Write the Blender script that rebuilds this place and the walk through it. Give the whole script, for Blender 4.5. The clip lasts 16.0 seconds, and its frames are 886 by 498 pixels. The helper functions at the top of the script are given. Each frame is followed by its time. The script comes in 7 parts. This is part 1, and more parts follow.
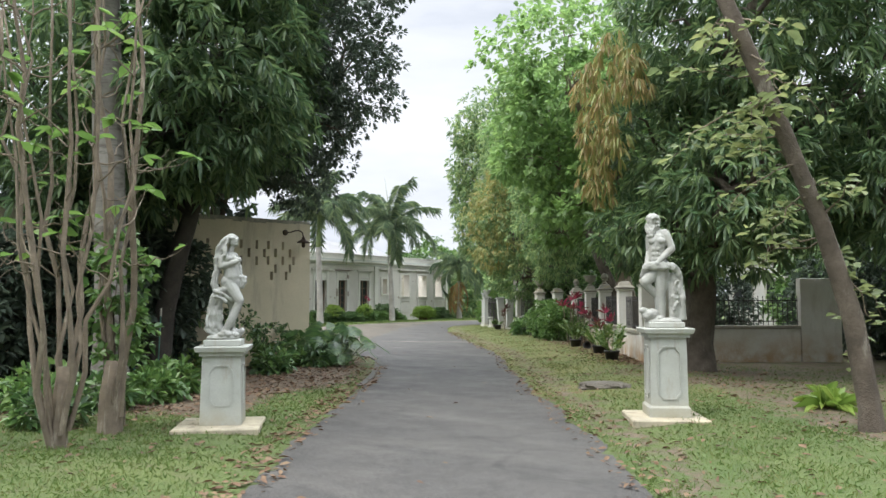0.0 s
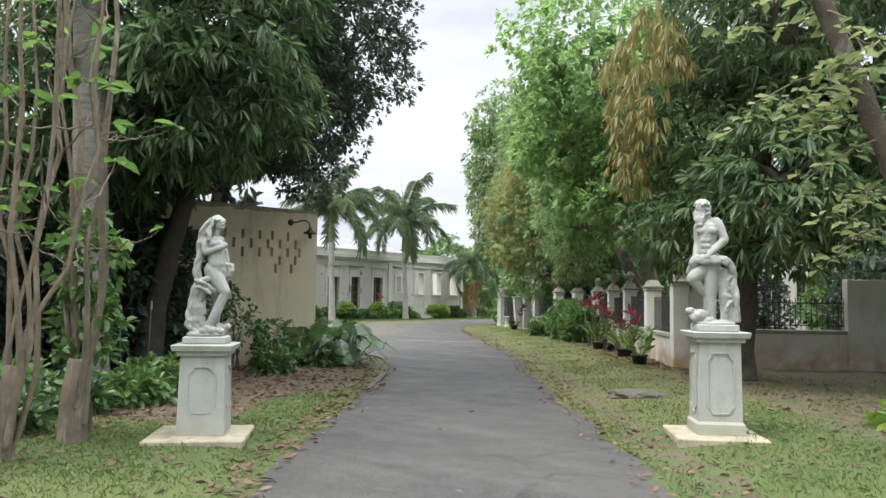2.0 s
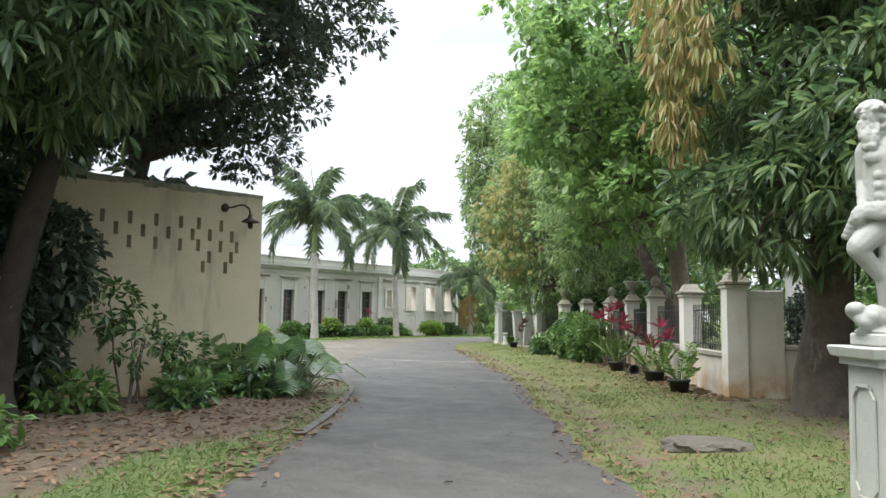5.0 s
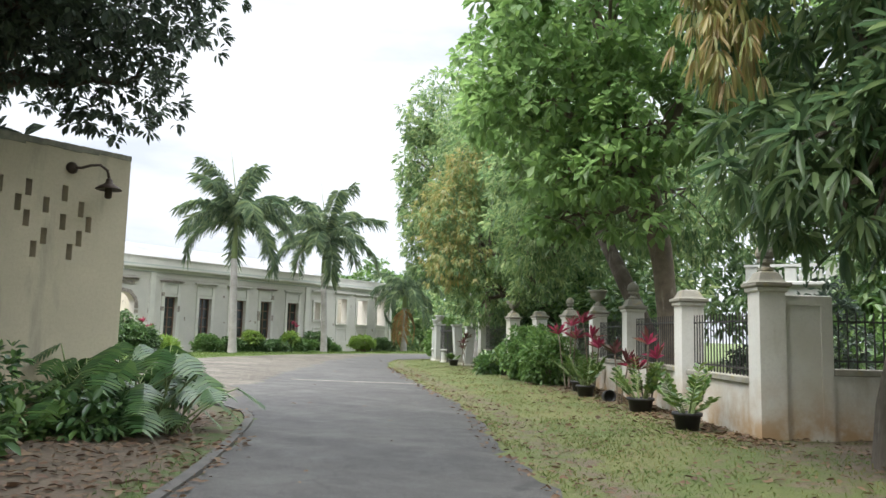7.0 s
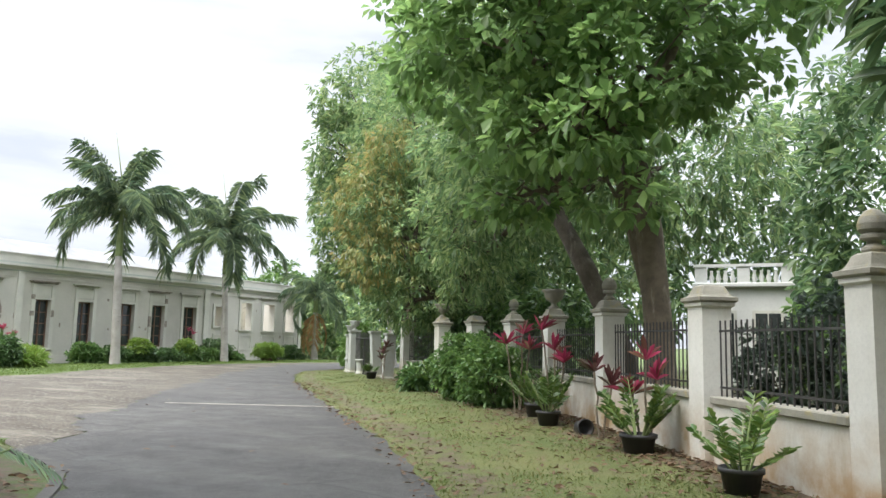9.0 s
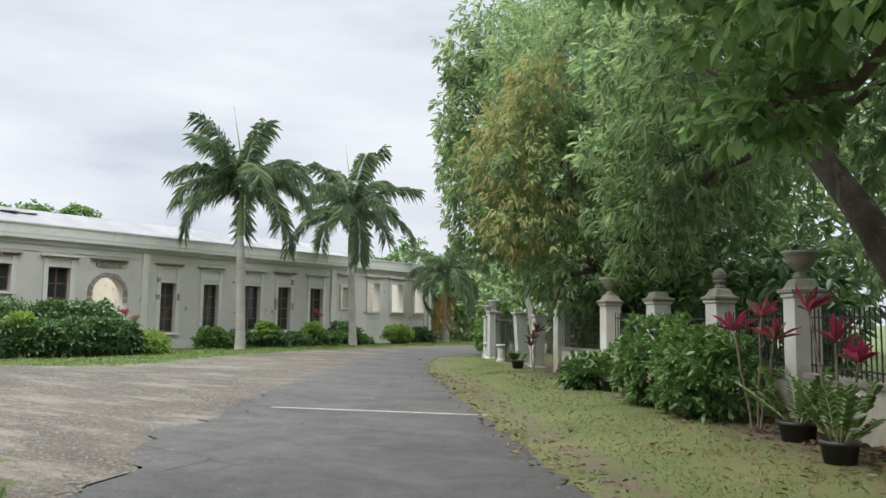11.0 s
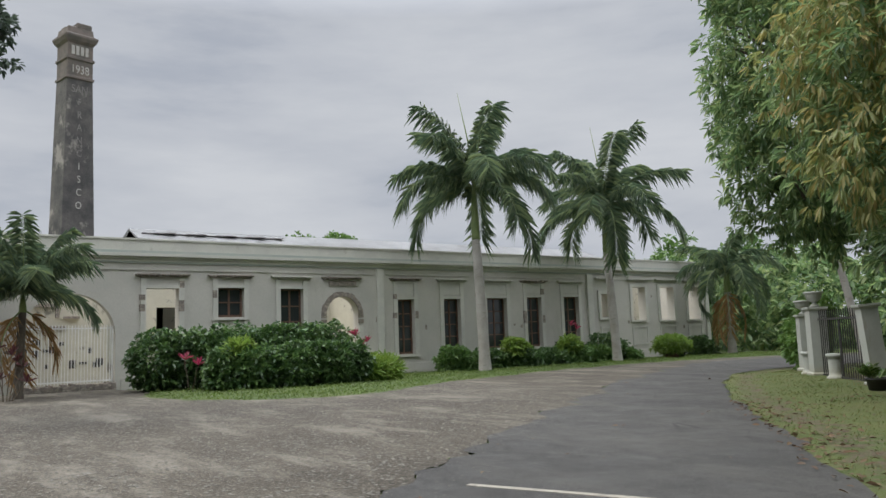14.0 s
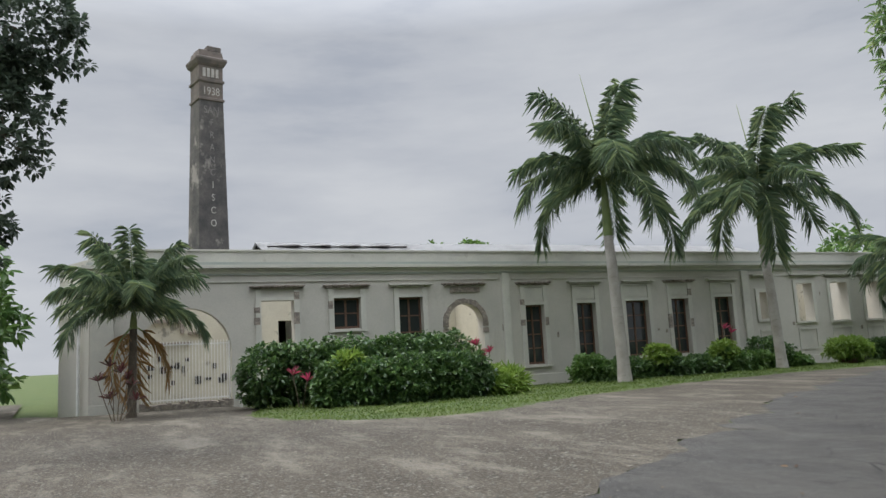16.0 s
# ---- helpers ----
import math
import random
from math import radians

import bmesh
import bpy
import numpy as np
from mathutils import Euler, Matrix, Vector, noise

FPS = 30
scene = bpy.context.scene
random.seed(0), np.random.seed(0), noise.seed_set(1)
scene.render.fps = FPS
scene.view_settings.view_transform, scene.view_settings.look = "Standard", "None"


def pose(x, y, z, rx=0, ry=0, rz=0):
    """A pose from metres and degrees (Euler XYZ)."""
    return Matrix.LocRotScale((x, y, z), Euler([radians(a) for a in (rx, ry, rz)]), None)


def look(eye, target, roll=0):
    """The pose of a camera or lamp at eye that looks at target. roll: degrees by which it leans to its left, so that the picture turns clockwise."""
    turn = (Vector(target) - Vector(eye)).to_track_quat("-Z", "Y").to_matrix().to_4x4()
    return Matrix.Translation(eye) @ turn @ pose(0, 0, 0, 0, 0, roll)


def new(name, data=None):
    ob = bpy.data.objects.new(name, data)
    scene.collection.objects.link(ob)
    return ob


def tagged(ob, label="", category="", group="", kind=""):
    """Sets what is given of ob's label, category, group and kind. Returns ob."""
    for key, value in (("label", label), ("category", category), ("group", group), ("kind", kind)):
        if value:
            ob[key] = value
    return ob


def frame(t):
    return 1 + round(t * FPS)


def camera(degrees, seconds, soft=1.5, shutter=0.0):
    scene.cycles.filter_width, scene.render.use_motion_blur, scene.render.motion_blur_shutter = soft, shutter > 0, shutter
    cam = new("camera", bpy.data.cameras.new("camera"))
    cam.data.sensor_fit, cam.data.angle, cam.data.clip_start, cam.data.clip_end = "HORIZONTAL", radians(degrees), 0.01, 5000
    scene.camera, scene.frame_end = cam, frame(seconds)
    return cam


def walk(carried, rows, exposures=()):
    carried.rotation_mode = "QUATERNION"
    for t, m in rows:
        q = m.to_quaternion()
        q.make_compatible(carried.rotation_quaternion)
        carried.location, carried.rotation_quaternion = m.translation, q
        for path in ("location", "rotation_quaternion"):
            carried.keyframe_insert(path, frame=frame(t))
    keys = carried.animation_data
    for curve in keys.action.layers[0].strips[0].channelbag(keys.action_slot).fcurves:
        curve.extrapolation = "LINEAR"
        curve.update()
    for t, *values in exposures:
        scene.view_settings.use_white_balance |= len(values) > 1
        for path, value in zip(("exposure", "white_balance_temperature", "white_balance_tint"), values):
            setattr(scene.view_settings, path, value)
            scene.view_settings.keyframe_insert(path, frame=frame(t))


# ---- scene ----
import itertools

cam = camera(60.4, 16.0)
PATH = [
    (0, (-0.448, 1.551, 1.63), (-1.658, 3.137, 1.765), -0.1),
    (0.5, (-0.605, 1.75, 1.621), (-1.821, 3.332, 1.762), -1.0),
    (1, (-0.782, 1.971, 1.603), (-1.994, 3.557, 1.723), -0.4),
    (1.5, (-0.998, 2.228, 1.592), (-2.225, 3.803, 1.713), 0.4),
    (2, (-1.268, 2.597, 1.586), (-2.51, 4.159, 1.718), 0.8),
    (2.5, (-1.615, 3.058, 1.567), (-2.851, 4.623, 1.711), 1.2),
    (3, (-2.031, 3.616, 1.554), (-3.26, 5.186, 1.709), 1.2),
    (3.2, (-2.227, 3.86, 1.546), (-3.447, 5.436, 1.703), 1.3),
    (5.3, (-3.985, 6.505, 1.365), (-5.221, 8.068, 1.548), 0.7),
    (5.5, (-4.25, 6.76, 1.348), (-5.466, 8.336, 1.538), 0.7),
    (6, (-4.78, 7.444, 1.357), (-5.955, 9.049, 1.567), 1.1),
    (6.5, (-5.355, 8.205, 1.339), (-6.49, 9.836, 1.564), 1.3),
    (7, (-5.924, 9.034, 1.305), (-7.018, 10.694, 1.531), 1.5),
    (7.5, (-6.479, 9.82, 1.327), (-7.505, 11.52, 1.562), 1.3),
    (8, (-7.015, 10.552, 1.341), (-7.945, 12.306, 1.584), 1.3),
    (8.2, (-7.228, 10.878, 1.342), (-8.121, 12.65, 1.593), 1.3),
    (10.3, (-9.976, 14.462, 1.528), (-10.951, 16.195, 1.738), 0.7),
    (10.5, (-10.263, 14.789, 1.52), (-11.292, 16.491, 1.725), 0.7),
    (11, (-10.915, 15.569, 1.515), (-12.092, 17.175, 1.7), 0.7),
    (11.5, (-11.597, 16.362, 1.509), (-12.945, 17.828, 1.689), -0.2),
    (12, (-12.242, 17.096, 1.524), (-13.731, 18.417, 1.721), -1.0),
    (12.5, (-12.922, 17.895, 1.476), (-14.458, 19.16, 1.679), -0.9),
    (13, (-13.64, 18.676, 1.464), (-15.217, 19.887, 1.676), -1.6),
    (13.5, (-14.307, 19.404, 1.447), (-15.928, 20.553, 1.672), -2.1),
    (14, (-14.972, 20.134, 1.387), (-16.611, 21.257, 1.619), -2.0),
    (14.5, (-15.561, 20.758, 1.414), (-17.234, 21.827, 1.655), -2.6),
    (15, (-16.088, 21.339, 1.41), (-17.817, 22.316, 1.648), -2.9),
    (15.5, (-16.497, 21.783, 1.414), (-18.288, 22.641, 1.653), -2.8),
    (16, (-16.801, 22.091, 1.399), (-18.616, 22.885, 1.669), -3.1),
]
EXPOSURES = [(0, 0.95), (3.0, 1.02), (5.5, 1.18), (8.2, 1.1), (10.5, 0.9), (11.0, 0.7), (11.5, 0.44), (12.5, 0.12), (14.0, 0.1), (16.0, 0.08)]
walk(cam, [(t, look(eye, target, roll)) for t, eye, target, roll in PATH], EXPOSURES)

# ---- world and sun ----
SUN_EL, SUN_AZ = 58.0, 205.0
world = bpy.data.worlds.new("overcast_sky")
scene.world = world
world.use_nodes = True
wn, wl = world.node_tree.nodes, world.node_tree.links
wn.clear()
w_out = wn.new("ShaderNodeOutputWorld")
w_bg = wn.new("ShaderNodeBackground")
w_sky = wn.new("ShaderNodeTexSky")
w_sky.sky_type, w_sky.sun_disc = "NISHITA", False
w_sky.sun_elevation, w_sky.sun_rotation = radians(SUN_EL), radians(SUN_AZ)
w_co = wn.new("ShaderNodeTexCoord")
w_map = wn.new("ShaderNodeMapping")
w_map.inputs["Scale"].default_value = (1.0, 1.0, 4.2)
w_noise = wn.new("ShaderNodeTexNoise")
w_noise.inputs["Scale"].default_value = 2.3
w_noise.inputs["Detail"].default_value = 7.0
w_noise.inputs["Roughness"].default_value = 0.55
w_ramp = wn.new("ShaderNodeValToRGB")
w_ramp.color_ramp.elements[0].position, w_ramp.color_ramp.elements[0].color = 0.34, (6.6, 7.05, 7.95, 1)
w_ramp.color_ramp.elements[1].position, w_ramp.color_ramp.elements[1].color = 0.64, (8.75, 9.1, 9.7, 1)
w_cover = wn.new("ShaderNodeMapRange")
w_cover.inputs["From Min"].default_value, w_cover.inputs["From Max"].default_value = 0.3, 0.42
w_cover.inputs["To Min"].default_value, w_cover.inputs["To Max"].default_value = 0.86, 1.0
w_mix = wn.new("ShaderNodeMix")
w_mix.data_type = "RGBA"
wl.new(w_co.outputs["Generated"], w_map.inputs["Vector"])
wl.new(w_map.outputs["Vector"], w_noise.inputs["Vector"])
wl.new(w_noise.outputs["Fac"], w_ramp.inputs["Fac"])
wl.new(w_noise.outputs["Fac"], w_cover.inputs["Value"])
wl.new(w_cover.outputs["Result"], w_mix.inputs["Factor"])
wl.new(w_sky.outputs["Color"], w_mix.inputs["A"])
wl.new(w_ramp.outputs["Color"], w_mix.inputs["B"])
wl.new(w_mix.outputs["Result"], w_bg.inputs["Color"])
# an overcast sky is brightest overhead
w_sep = wn.new("ShaderNodeSeparateXYZ")
w_up = wn.new("ShaderNodeMapRange")
w_up.inputs["From Min"].default_value, w_up.inputs["From Max"].default_value = 0.4, 0.9
w_up.inputs["To Min"].default_value, w_up.inputs["To Max"].default_value = 0.063, 0.345
wl.new(w_co.outputs["Generated"], w_sep.inputs["Vector"])
wl.new(w_sep.outputs["Z"], w_up.inputs["Value"])
wl.new(w_up.outputs["Result"], w_bg.inputs["Strength"])
wl.new(w_bg.outputs["Background"], w_out.inputs["Surface"])

sun_data = bpy.data.lights.new("sun", "SUN")
sun_data.energy, sun_data.angle, sun_data.color = 1.5, radians(30), (1.0, 0.95, 0.87)
sun = new("sun", sun_data)
sun.matrix_world = pose(0, 0, 40, 90 - SUN_EL, 0, 180 - SUN_AZ)


# ---- materials ----
def shader(name):
    m = bpy.data.materials.new(name)
    m.use_nodes = True
    n, l = m.node_tree.nodes, m.node_tree.links
    return m, n, l, n["Principled BSDF"]


def noise_node(n, l, co, scale, detail=5.0, rough=0.6):
    t = n.new("ShaderNodeTexNoise")
    t.inputs["Scale"].default_value, t.inputs["Detail"].default_value, t.inputs["Roughness"].default_value = scale, detail, rough
    l.new(co, t.inputs["Vector"])
    return t.outputs["Fac"]


def ranged(n, l, val, a, b, lo=0.0, hi=1.0):
    r = n.new("ShaderNodeMapRange")
    for key, v in (("From Min", a), ("From Max", b), ("To Min", lo), ("To Max", hi)):
        r.inputs[key].default_value = v
    l.new(val, r.inputs["Value"])
    return r.outputs["Result"]


def mixed(n, l, fac, a, b):
    m = n.new("ShaderNodeMix")
    m.data_type = "RGBA"
    for sock, v in ((m.inputs["Factor"], fac), (m.inputs["A"], a), (m.inputs["B"], b)):
        if isinstance(v, (tuple, float)):
            sock.default_value = v if isinstance(v, float) else (*v, 1)
        else:
            l.new(v, sock)
    return m.outputs["Result"]


def product(n, l, a, b):
    m = n.new("ShaderNodeMath")
    m.operation = "MULTIPLY"
    for sock, v in ((m.inputs[0], a), (m.inputs[1], b)):
        if isinstance(v, float):
            sock.default_value = v
        else:
            l.new(v, sock)
    return m.outputs[0]


def bumped(n, l, bsdf, height, strength, dist=0.01):
    b = n.new("ShaderNodeBump")
    b.inputs["Strength"].default_value, b.inputs["Distance"].default_value = strength, dist
    l.new(height, b.inputs["Height"])
    l.new(b.outputs["Normal"], bsdf.inputs["Normal"])


def surface(name, c1, c2, big=1.5, fine=40.0, rough=0.8, bump=0.4, stain=None, stain_scale=(1, 1, 1), stain_at=(0.52, 0.7),
            low=None, low_z=(0.0, 0.6), metal=0.0, dist=0.01):
    """A weathered surface: two colours at a large scale, fine grain, a stain with its own shape, and soil splashed up from the ground."""
    m, n, l, bsdf = shader(name)
    co = n.new("ShaderNodeNewGeometry").outputs["Position"]
    f1, f2 = noise_node(n, l, co, big), noise_node(n, l, co, fine, 4.0, 0.7)
    col = mixed(n, l, ranged(n, l, f1, 0.35, 0.65), c1, c2)
    dark = tuple(v * 0.72 for v in c1)
    col = mixed(n, l, ranged(n, l, f2, 0.45, 0.75, 0.0, 0.45), col, dark)
    if stain:
        mp = n.new("ShaderNodeMapping")
        mp.inputs["Scale"].default_value = stain_scale
        l.new(co, mp.inputs["Vector"])
        f3 = noise_node(n, l, mp.outputs["Vector"], 1.0, 8.0, 0.65)
        col = mixed(n, l, ranged(n, l, f3, stain_at[0], stain_at[1], 0.0, 0.8), col, stain)
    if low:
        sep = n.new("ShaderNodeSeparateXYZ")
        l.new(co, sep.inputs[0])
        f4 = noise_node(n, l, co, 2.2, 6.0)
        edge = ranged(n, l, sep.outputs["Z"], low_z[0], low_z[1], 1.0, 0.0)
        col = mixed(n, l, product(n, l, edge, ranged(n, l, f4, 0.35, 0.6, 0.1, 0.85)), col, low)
    l.new(col, bsdf.inputs["Base Color"])
    bsdf.inputs["Roughness"].default_value, bsdf.inputs["Metallic"].default_value = rough, metal
    bumped(n, l, bsdf, f2, bump, dist)
    return m


def foliage(name, colours, rough=0.45, through_light=0.5, gloss=0.5):
    """Leaves: each leaf takes its own tone, and lets some light through."""
    m, n, l, bsdf = shader(name)
    geo = n.new("ShaderNodeNewGeometry")
    ramp = n.new("ShaderNodeValToRGB")
    els = ramp.color_ramp.elements
    while len(els) < len(colours):
        els.new(0.5)
    for i, c in enumerate(colours):
        els[i].position, els[i].color = i / (len(colours) - 1), (*c, 1)
    l.new(geo.outputs["Random Per Island"], ramp.inputs["Fac"])
    patch = noise_node(n, l, geo.outputs["Position"], 0.55, 3.0)
    col = mixed(n, l, ranged(n, l, patch, 0.35, 0.7, 0.0, 0.5), ramp.outputs["Color"], tuple(0.75 * v for v in colours[0]))
    l.new(col, bsdf.inputs["Base Color"])
    bsdf.inputs["Roughness"].default_value = rough
    bsdf.inputs["Specular IOR Level"].default_value = gloss
    tr = n.new("ShaderNodeBsdfTranslucent")
    bright = n.new("ShaderNodeVectorMath")
    bright.operation = "MULTIPLY"
    bright.inputs[1].default_value = (1.6, 1.55, 1.55)
    l.new(col, bright.inputs[0])
    l.new(bright.outputs[0], tr.inputs["Color"])
    mx = n.new("ShaderNodeMixShader")
    mx.inputs["Fac"].default_value = through_light
    l.new(bsdf.outputs["BSDF"], mx.inputs[1])
    l.new(tr.outputs["BSDF"], mx.inputs[2])
    l.new(mx.outputs["Shader"], n["Material Output"].inputs["Surface"])
    return m


M = {
    "plaster": surface("cream_plaster", (0.52, 0.495, 0.44), (0.455, 0.44, 0.39), 0.7, 18, 0.85, 0.25, (0.36, 0.34, 0.28), (1.2, 1.2, 0.35), (0.6, 0.8)),
    "plaster_in": surface("inner_plaster", (0.56, 0.53, 0.43), (0.48, 0.45, 0.36), 0.8, 18, 0.85, 0.25, (0.16, 0.15, 0.13), (1.6, 1.6, 1.2), (0.6, 0.66)),
    "trim": surface("trim_plaster", (0.57, 0.555, 0.49), (0.49, 0.48, 0.43), 1.2, 25, 0.8, 0.25, (0.33, 0.30, 0.25), (2.2, 2.2, 1.6), (0.6, 0.78)),
    "broken": surface("broken_masonry", (0.30, 0.25, 0.21), (0.18, 0.16, 0.14), 6, 45, 0.95, 0.9, (0.45, 0.40, 0.34), (7, 7, 12), (0.5, 0.65), dist=0.03),
    "band": surface("grey_green_band", (0.33, 0.37, 0.33), (0.41, 0.42, 0.375), 1.2, 30, 0.8, 0.25),
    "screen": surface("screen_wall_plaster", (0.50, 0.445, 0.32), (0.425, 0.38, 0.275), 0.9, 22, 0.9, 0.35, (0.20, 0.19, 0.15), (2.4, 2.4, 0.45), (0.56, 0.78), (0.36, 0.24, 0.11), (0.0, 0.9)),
    "mould": surface("mould_stained_coping", (0.16, 0.16, 0.13), (0.34, 0.32, 0.25), 3, 30, 0.95, 0.5),
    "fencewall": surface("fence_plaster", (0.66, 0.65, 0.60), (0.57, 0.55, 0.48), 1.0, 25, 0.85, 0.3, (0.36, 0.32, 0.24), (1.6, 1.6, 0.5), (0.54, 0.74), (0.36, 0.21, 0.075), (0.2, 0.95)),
    "capstone": surface("weathered_cap", (0.33, 0.31, 0.255), (0.22, 0.21, 0.175), 3, 35, 0.95, 0.6, (0.36, 0.30, 0.12), (5, 5, 5), (0.55, 0.7)),
    "statue": surface("painted_cast_stone", (0.37, 0.375, 0.345), (0.29, 0.295, 0.265), 6, 60, 0.85, 0.4, (0.24, 0.225, 0.18), (7, 7, 4), (0.55, 0.78)),
    "pedestal": surface("painted_pedestal", (0.40, 0.41, 0.375), (0.34, 0.35, 0.31), 3, 45, 0.8, 0.3, (0.27, 0.245, 0.18), (6, 6, 1.6), (0.56, 0.76), (0.30, 0.27, 0.17), (0.05, 0.4)),
    "concrete": surface("dirty_concrete", (0.42, 0.37, 0.26), (0.30, 0.27, 0.20), 4, 40, 0.95, 0.6, (0.16, 0.14, 0.10), (5, 5, 5), (0.52, 0.7)),
    "iron": surface("black_iron", (0.025, 0.026, 0.026), (0.05, 0.045, 0.04), 6, 60, 0.6, 0.3, (0.12, 0.06, 0.03), (9, 9, 3), (0.62, 0.75)),
    "whiteiron": surface("white_painted_iron", (0.74, 0.74, 0.72), (0.62, 0.62, 0.6), 4, 50, 0.55, 0.2),
    "wood": surface("dark_brown_timber", (0.14, 0.075, 0.045), (0.10, 0.055, 0.035), 5, 60, 0.6, 0.35),
    "roof": surface("white_roof_sheet", (0.44, 0.44, 0.44), (0.35, 0.35, 0.35), 0.6, 8, 0.6, 0.3, (0.22, 0.2, 0.19), (0.6, 2.0, 1), (0.62, 0.75)),
    "roofdark": surface("dark_grey_brown", (0.17, 0.155, 0.15), (0.28, 0.26, 0.245), 2, 20, 0.9, 0.5),
    "chimney": surface("sooty_brick_chimney", (0.062, 0.06, 0.06), (0.14, 0.128, 0.118), 0.9, 7, 0.95, 0.8, (0.34, 0.31, 0.28), (0.8, 0.8, 0.6), (0.57, 0.65), dist=0.05),
    "chimneycap": surface("chimney_brick_cap", (0.19, 0.155, 0.135), (0.11, 0.10, 0.09), 1.5, 10, 0.95, 0.7),
    "letter": surface("worn_white_lettering", (0.52, 0.50, 0.46), (0.36, 0.34, 0.3), 3, 20, 0.9, 0.3),
    "asphalt": None,
    "bark": surface("grey_brown_bark", (0.075, 0.06, 0.045), (0.14, 0.115, 0.088), 4, 38, 0.95, 0.9, (0.26, 0.24, 0.2), (6, 6, 1.6), (0.58, 0.72), dist=0.03),
    "darkbark": surface("dark_brown_bark", (0.035, 0.030, 0.025), (0.062, 0.052, 0.042), 4, 38, 0.95, 0.9, (0.11, 0.105, 0.085), (6, 6, 1.6), (0.6, 0.75), dist=0.03),
    "greybark": surface("grey_ringed_trunk", (0.20, 0.19, 0.165), (0.125, 0.115, 0.098), 3, 30, 0.95, 0.7, (0.07, 0.06, 0.048), (3, 3, 16), (0.52, 0.66), dist=0.02),
    "palebark": surface("pale_stem_bark", (0.20, 0.16, 0.115), (0.12, 0.098, 0.072), 5, 40, 0.95, 0.8, (0.36, 0.32, 0.25), (9, 9, 2), (0.56, 0.7), dist=0.02),
    "palmbark": surface("grey_palm_trunk", (0.38, 0.36, 0.33), (0.28, 0.26, 0.23), 2, 20, 0.9, 0.6, (0.16, 0.13, 0.1), (2, 2, 9), (0.6, 0.7), dist=0.02),
    "shaft": surface("green_crownshaft", (0.16, 0.22, 0.08), (0.22, 0.27, 0.1), 2, 30, 0.5, 0.2),
    "pot": surface("black_plastic_pot", (0.02, 0.02, 0.021), (0.035, 0.033, 0.03), 6, 50, 0.5, 0.2),
    "rock": surface("dark_stone", (0.085, 0.075, 0.06), (0.14, 0.125, 0.10), 4, 30, 0.95, 0.9, dist=0.03),
    "copper": surface("dark_bronze_lamp", (0.06, 0.045, 0.035), (0.09, 0.065, 0.05), 8, 60, 0.5, 0.3, metal=0.6),
    # near-black: shade put into the colour, for closed rooms and wall holes
    "shadedark": surface("interior_shade_colour", (0.05, 0.048, 0.045), (0.07, 0.065, 0.06), 2, 10, 0.95, 0.2),
    "house": surface("white_house_paint", (0.62, 0.62, 0.60), (0.54, 0.54, 0.52), 0.6, 12, 0.8, 0.15),
    "kerb": surface("worn_asphalt_kerb", (0.065, 0.061, 0.055), (0.105, 0.098, 0.086), 5, 40, 0.95, 0.7),
    "line": surface("pale_concrete_joint", (0.38, 0.35, 0.29), (0.26, 0.24, 0.2), 4, 50, 0.9, 0.4, (0.1, 0.1, 0.09), (7, 7, 7), (0.55, 0.65)),
    "clay": surface("red_glazed_pot", (0.5, 0.12, 0.09), (0.4, 0.1, 0.07), 4, 30, 0.4, 0.1),
    "mango": foliage("mango_leaves", [(0.050, 0.098, 0.046), (0.082, 0.142, 0.060), (0.125, 0.195, 0.078), (0.19, 0.26, 0.105)], 0.42, 0.45, 0.6),
    "mangofar": foliage("far_mango_leaves", [(0.085, 0.15, 0.066), (0.13, 0.21, 0.085), (0.20, 0.29, 0.115), (0.31, 0.365, 0.155)], 0.42, 0.5),
    "bronzeleaf": foliage("young_bronze_leaves", [(0.27, 0.19, 0.08), (0.33, 0.27, 0.10), (0.27, 0.29, 0.09), (0.20, 0.27, 0.08), (0.30, 0.21, 0.09)], 0.5, 0.4),
    "yellowleaf": foliage("yellowing_leaves", [(0.33, 0.30, 0.10), (0.17, 0.23, 0.075), (0.37, 0.28, 0.105), (0.12, 0.19, 0.07), (0.22, 0.27, 0.085)], 0.5, 0.4),
    "darkleaf": foliage("dark_small_leaves", [(0.048, 0.070, 0.052), (0.072, 0.104, 0.072), (0.104, 0.138, 0.09)], 0.5, 0.3),
    "almond": foliage("bright_broad_leaves", [(0.128, 0.218, 0.078), (0.18, 0.30, 0.10), (0.26, 0.385, 0.125)], 0.4, 0.5),
    "pale": foliage("pale_green_leaves", [(0.13, 0.175, 0.075), (0.19, 0.235, 0.10), (0.27, 0.30, 0.12)], 0.45, 0.4),
    "sapling": foliage("light_green_leaves", [(0.10, 0.19, 0.05), (0.14, 0.25, 0.06), (0.19, 0.29, 0.08)], 0.5, 0.4),
    "hedge": foliage("glossy_hedge_leaves", [(0.034, 0.078, 0.028), (0.062, 0.125, 0.040), (0.105, 0.19, 0.055), (0.15, 0.24, 0.07)], 0.33, 0.25, 0.6),
    "shrub": foliage("shrub_leaves", [(0.068, 0.144, 0.041), (0.110, 0.199, 0.055), (0.165, 0.261, 0.068)], 0.4, 0.3),
    "palm": foliage("palm_leaflets", [(0.075, 0.125, 0.075), (0.115, 0.175, 0.10), (0.175, 0.24, 0.13), (0.28, 0.345, 0.16)], 0.4, 0.4, 0.7),
    "deadfrond": foliage("dead_frond", [(0.30, 0.18, 0.07), (0.36, 0.23, 0.1), (0.22, 0.14, 0.07)], 0.7, 0.3),
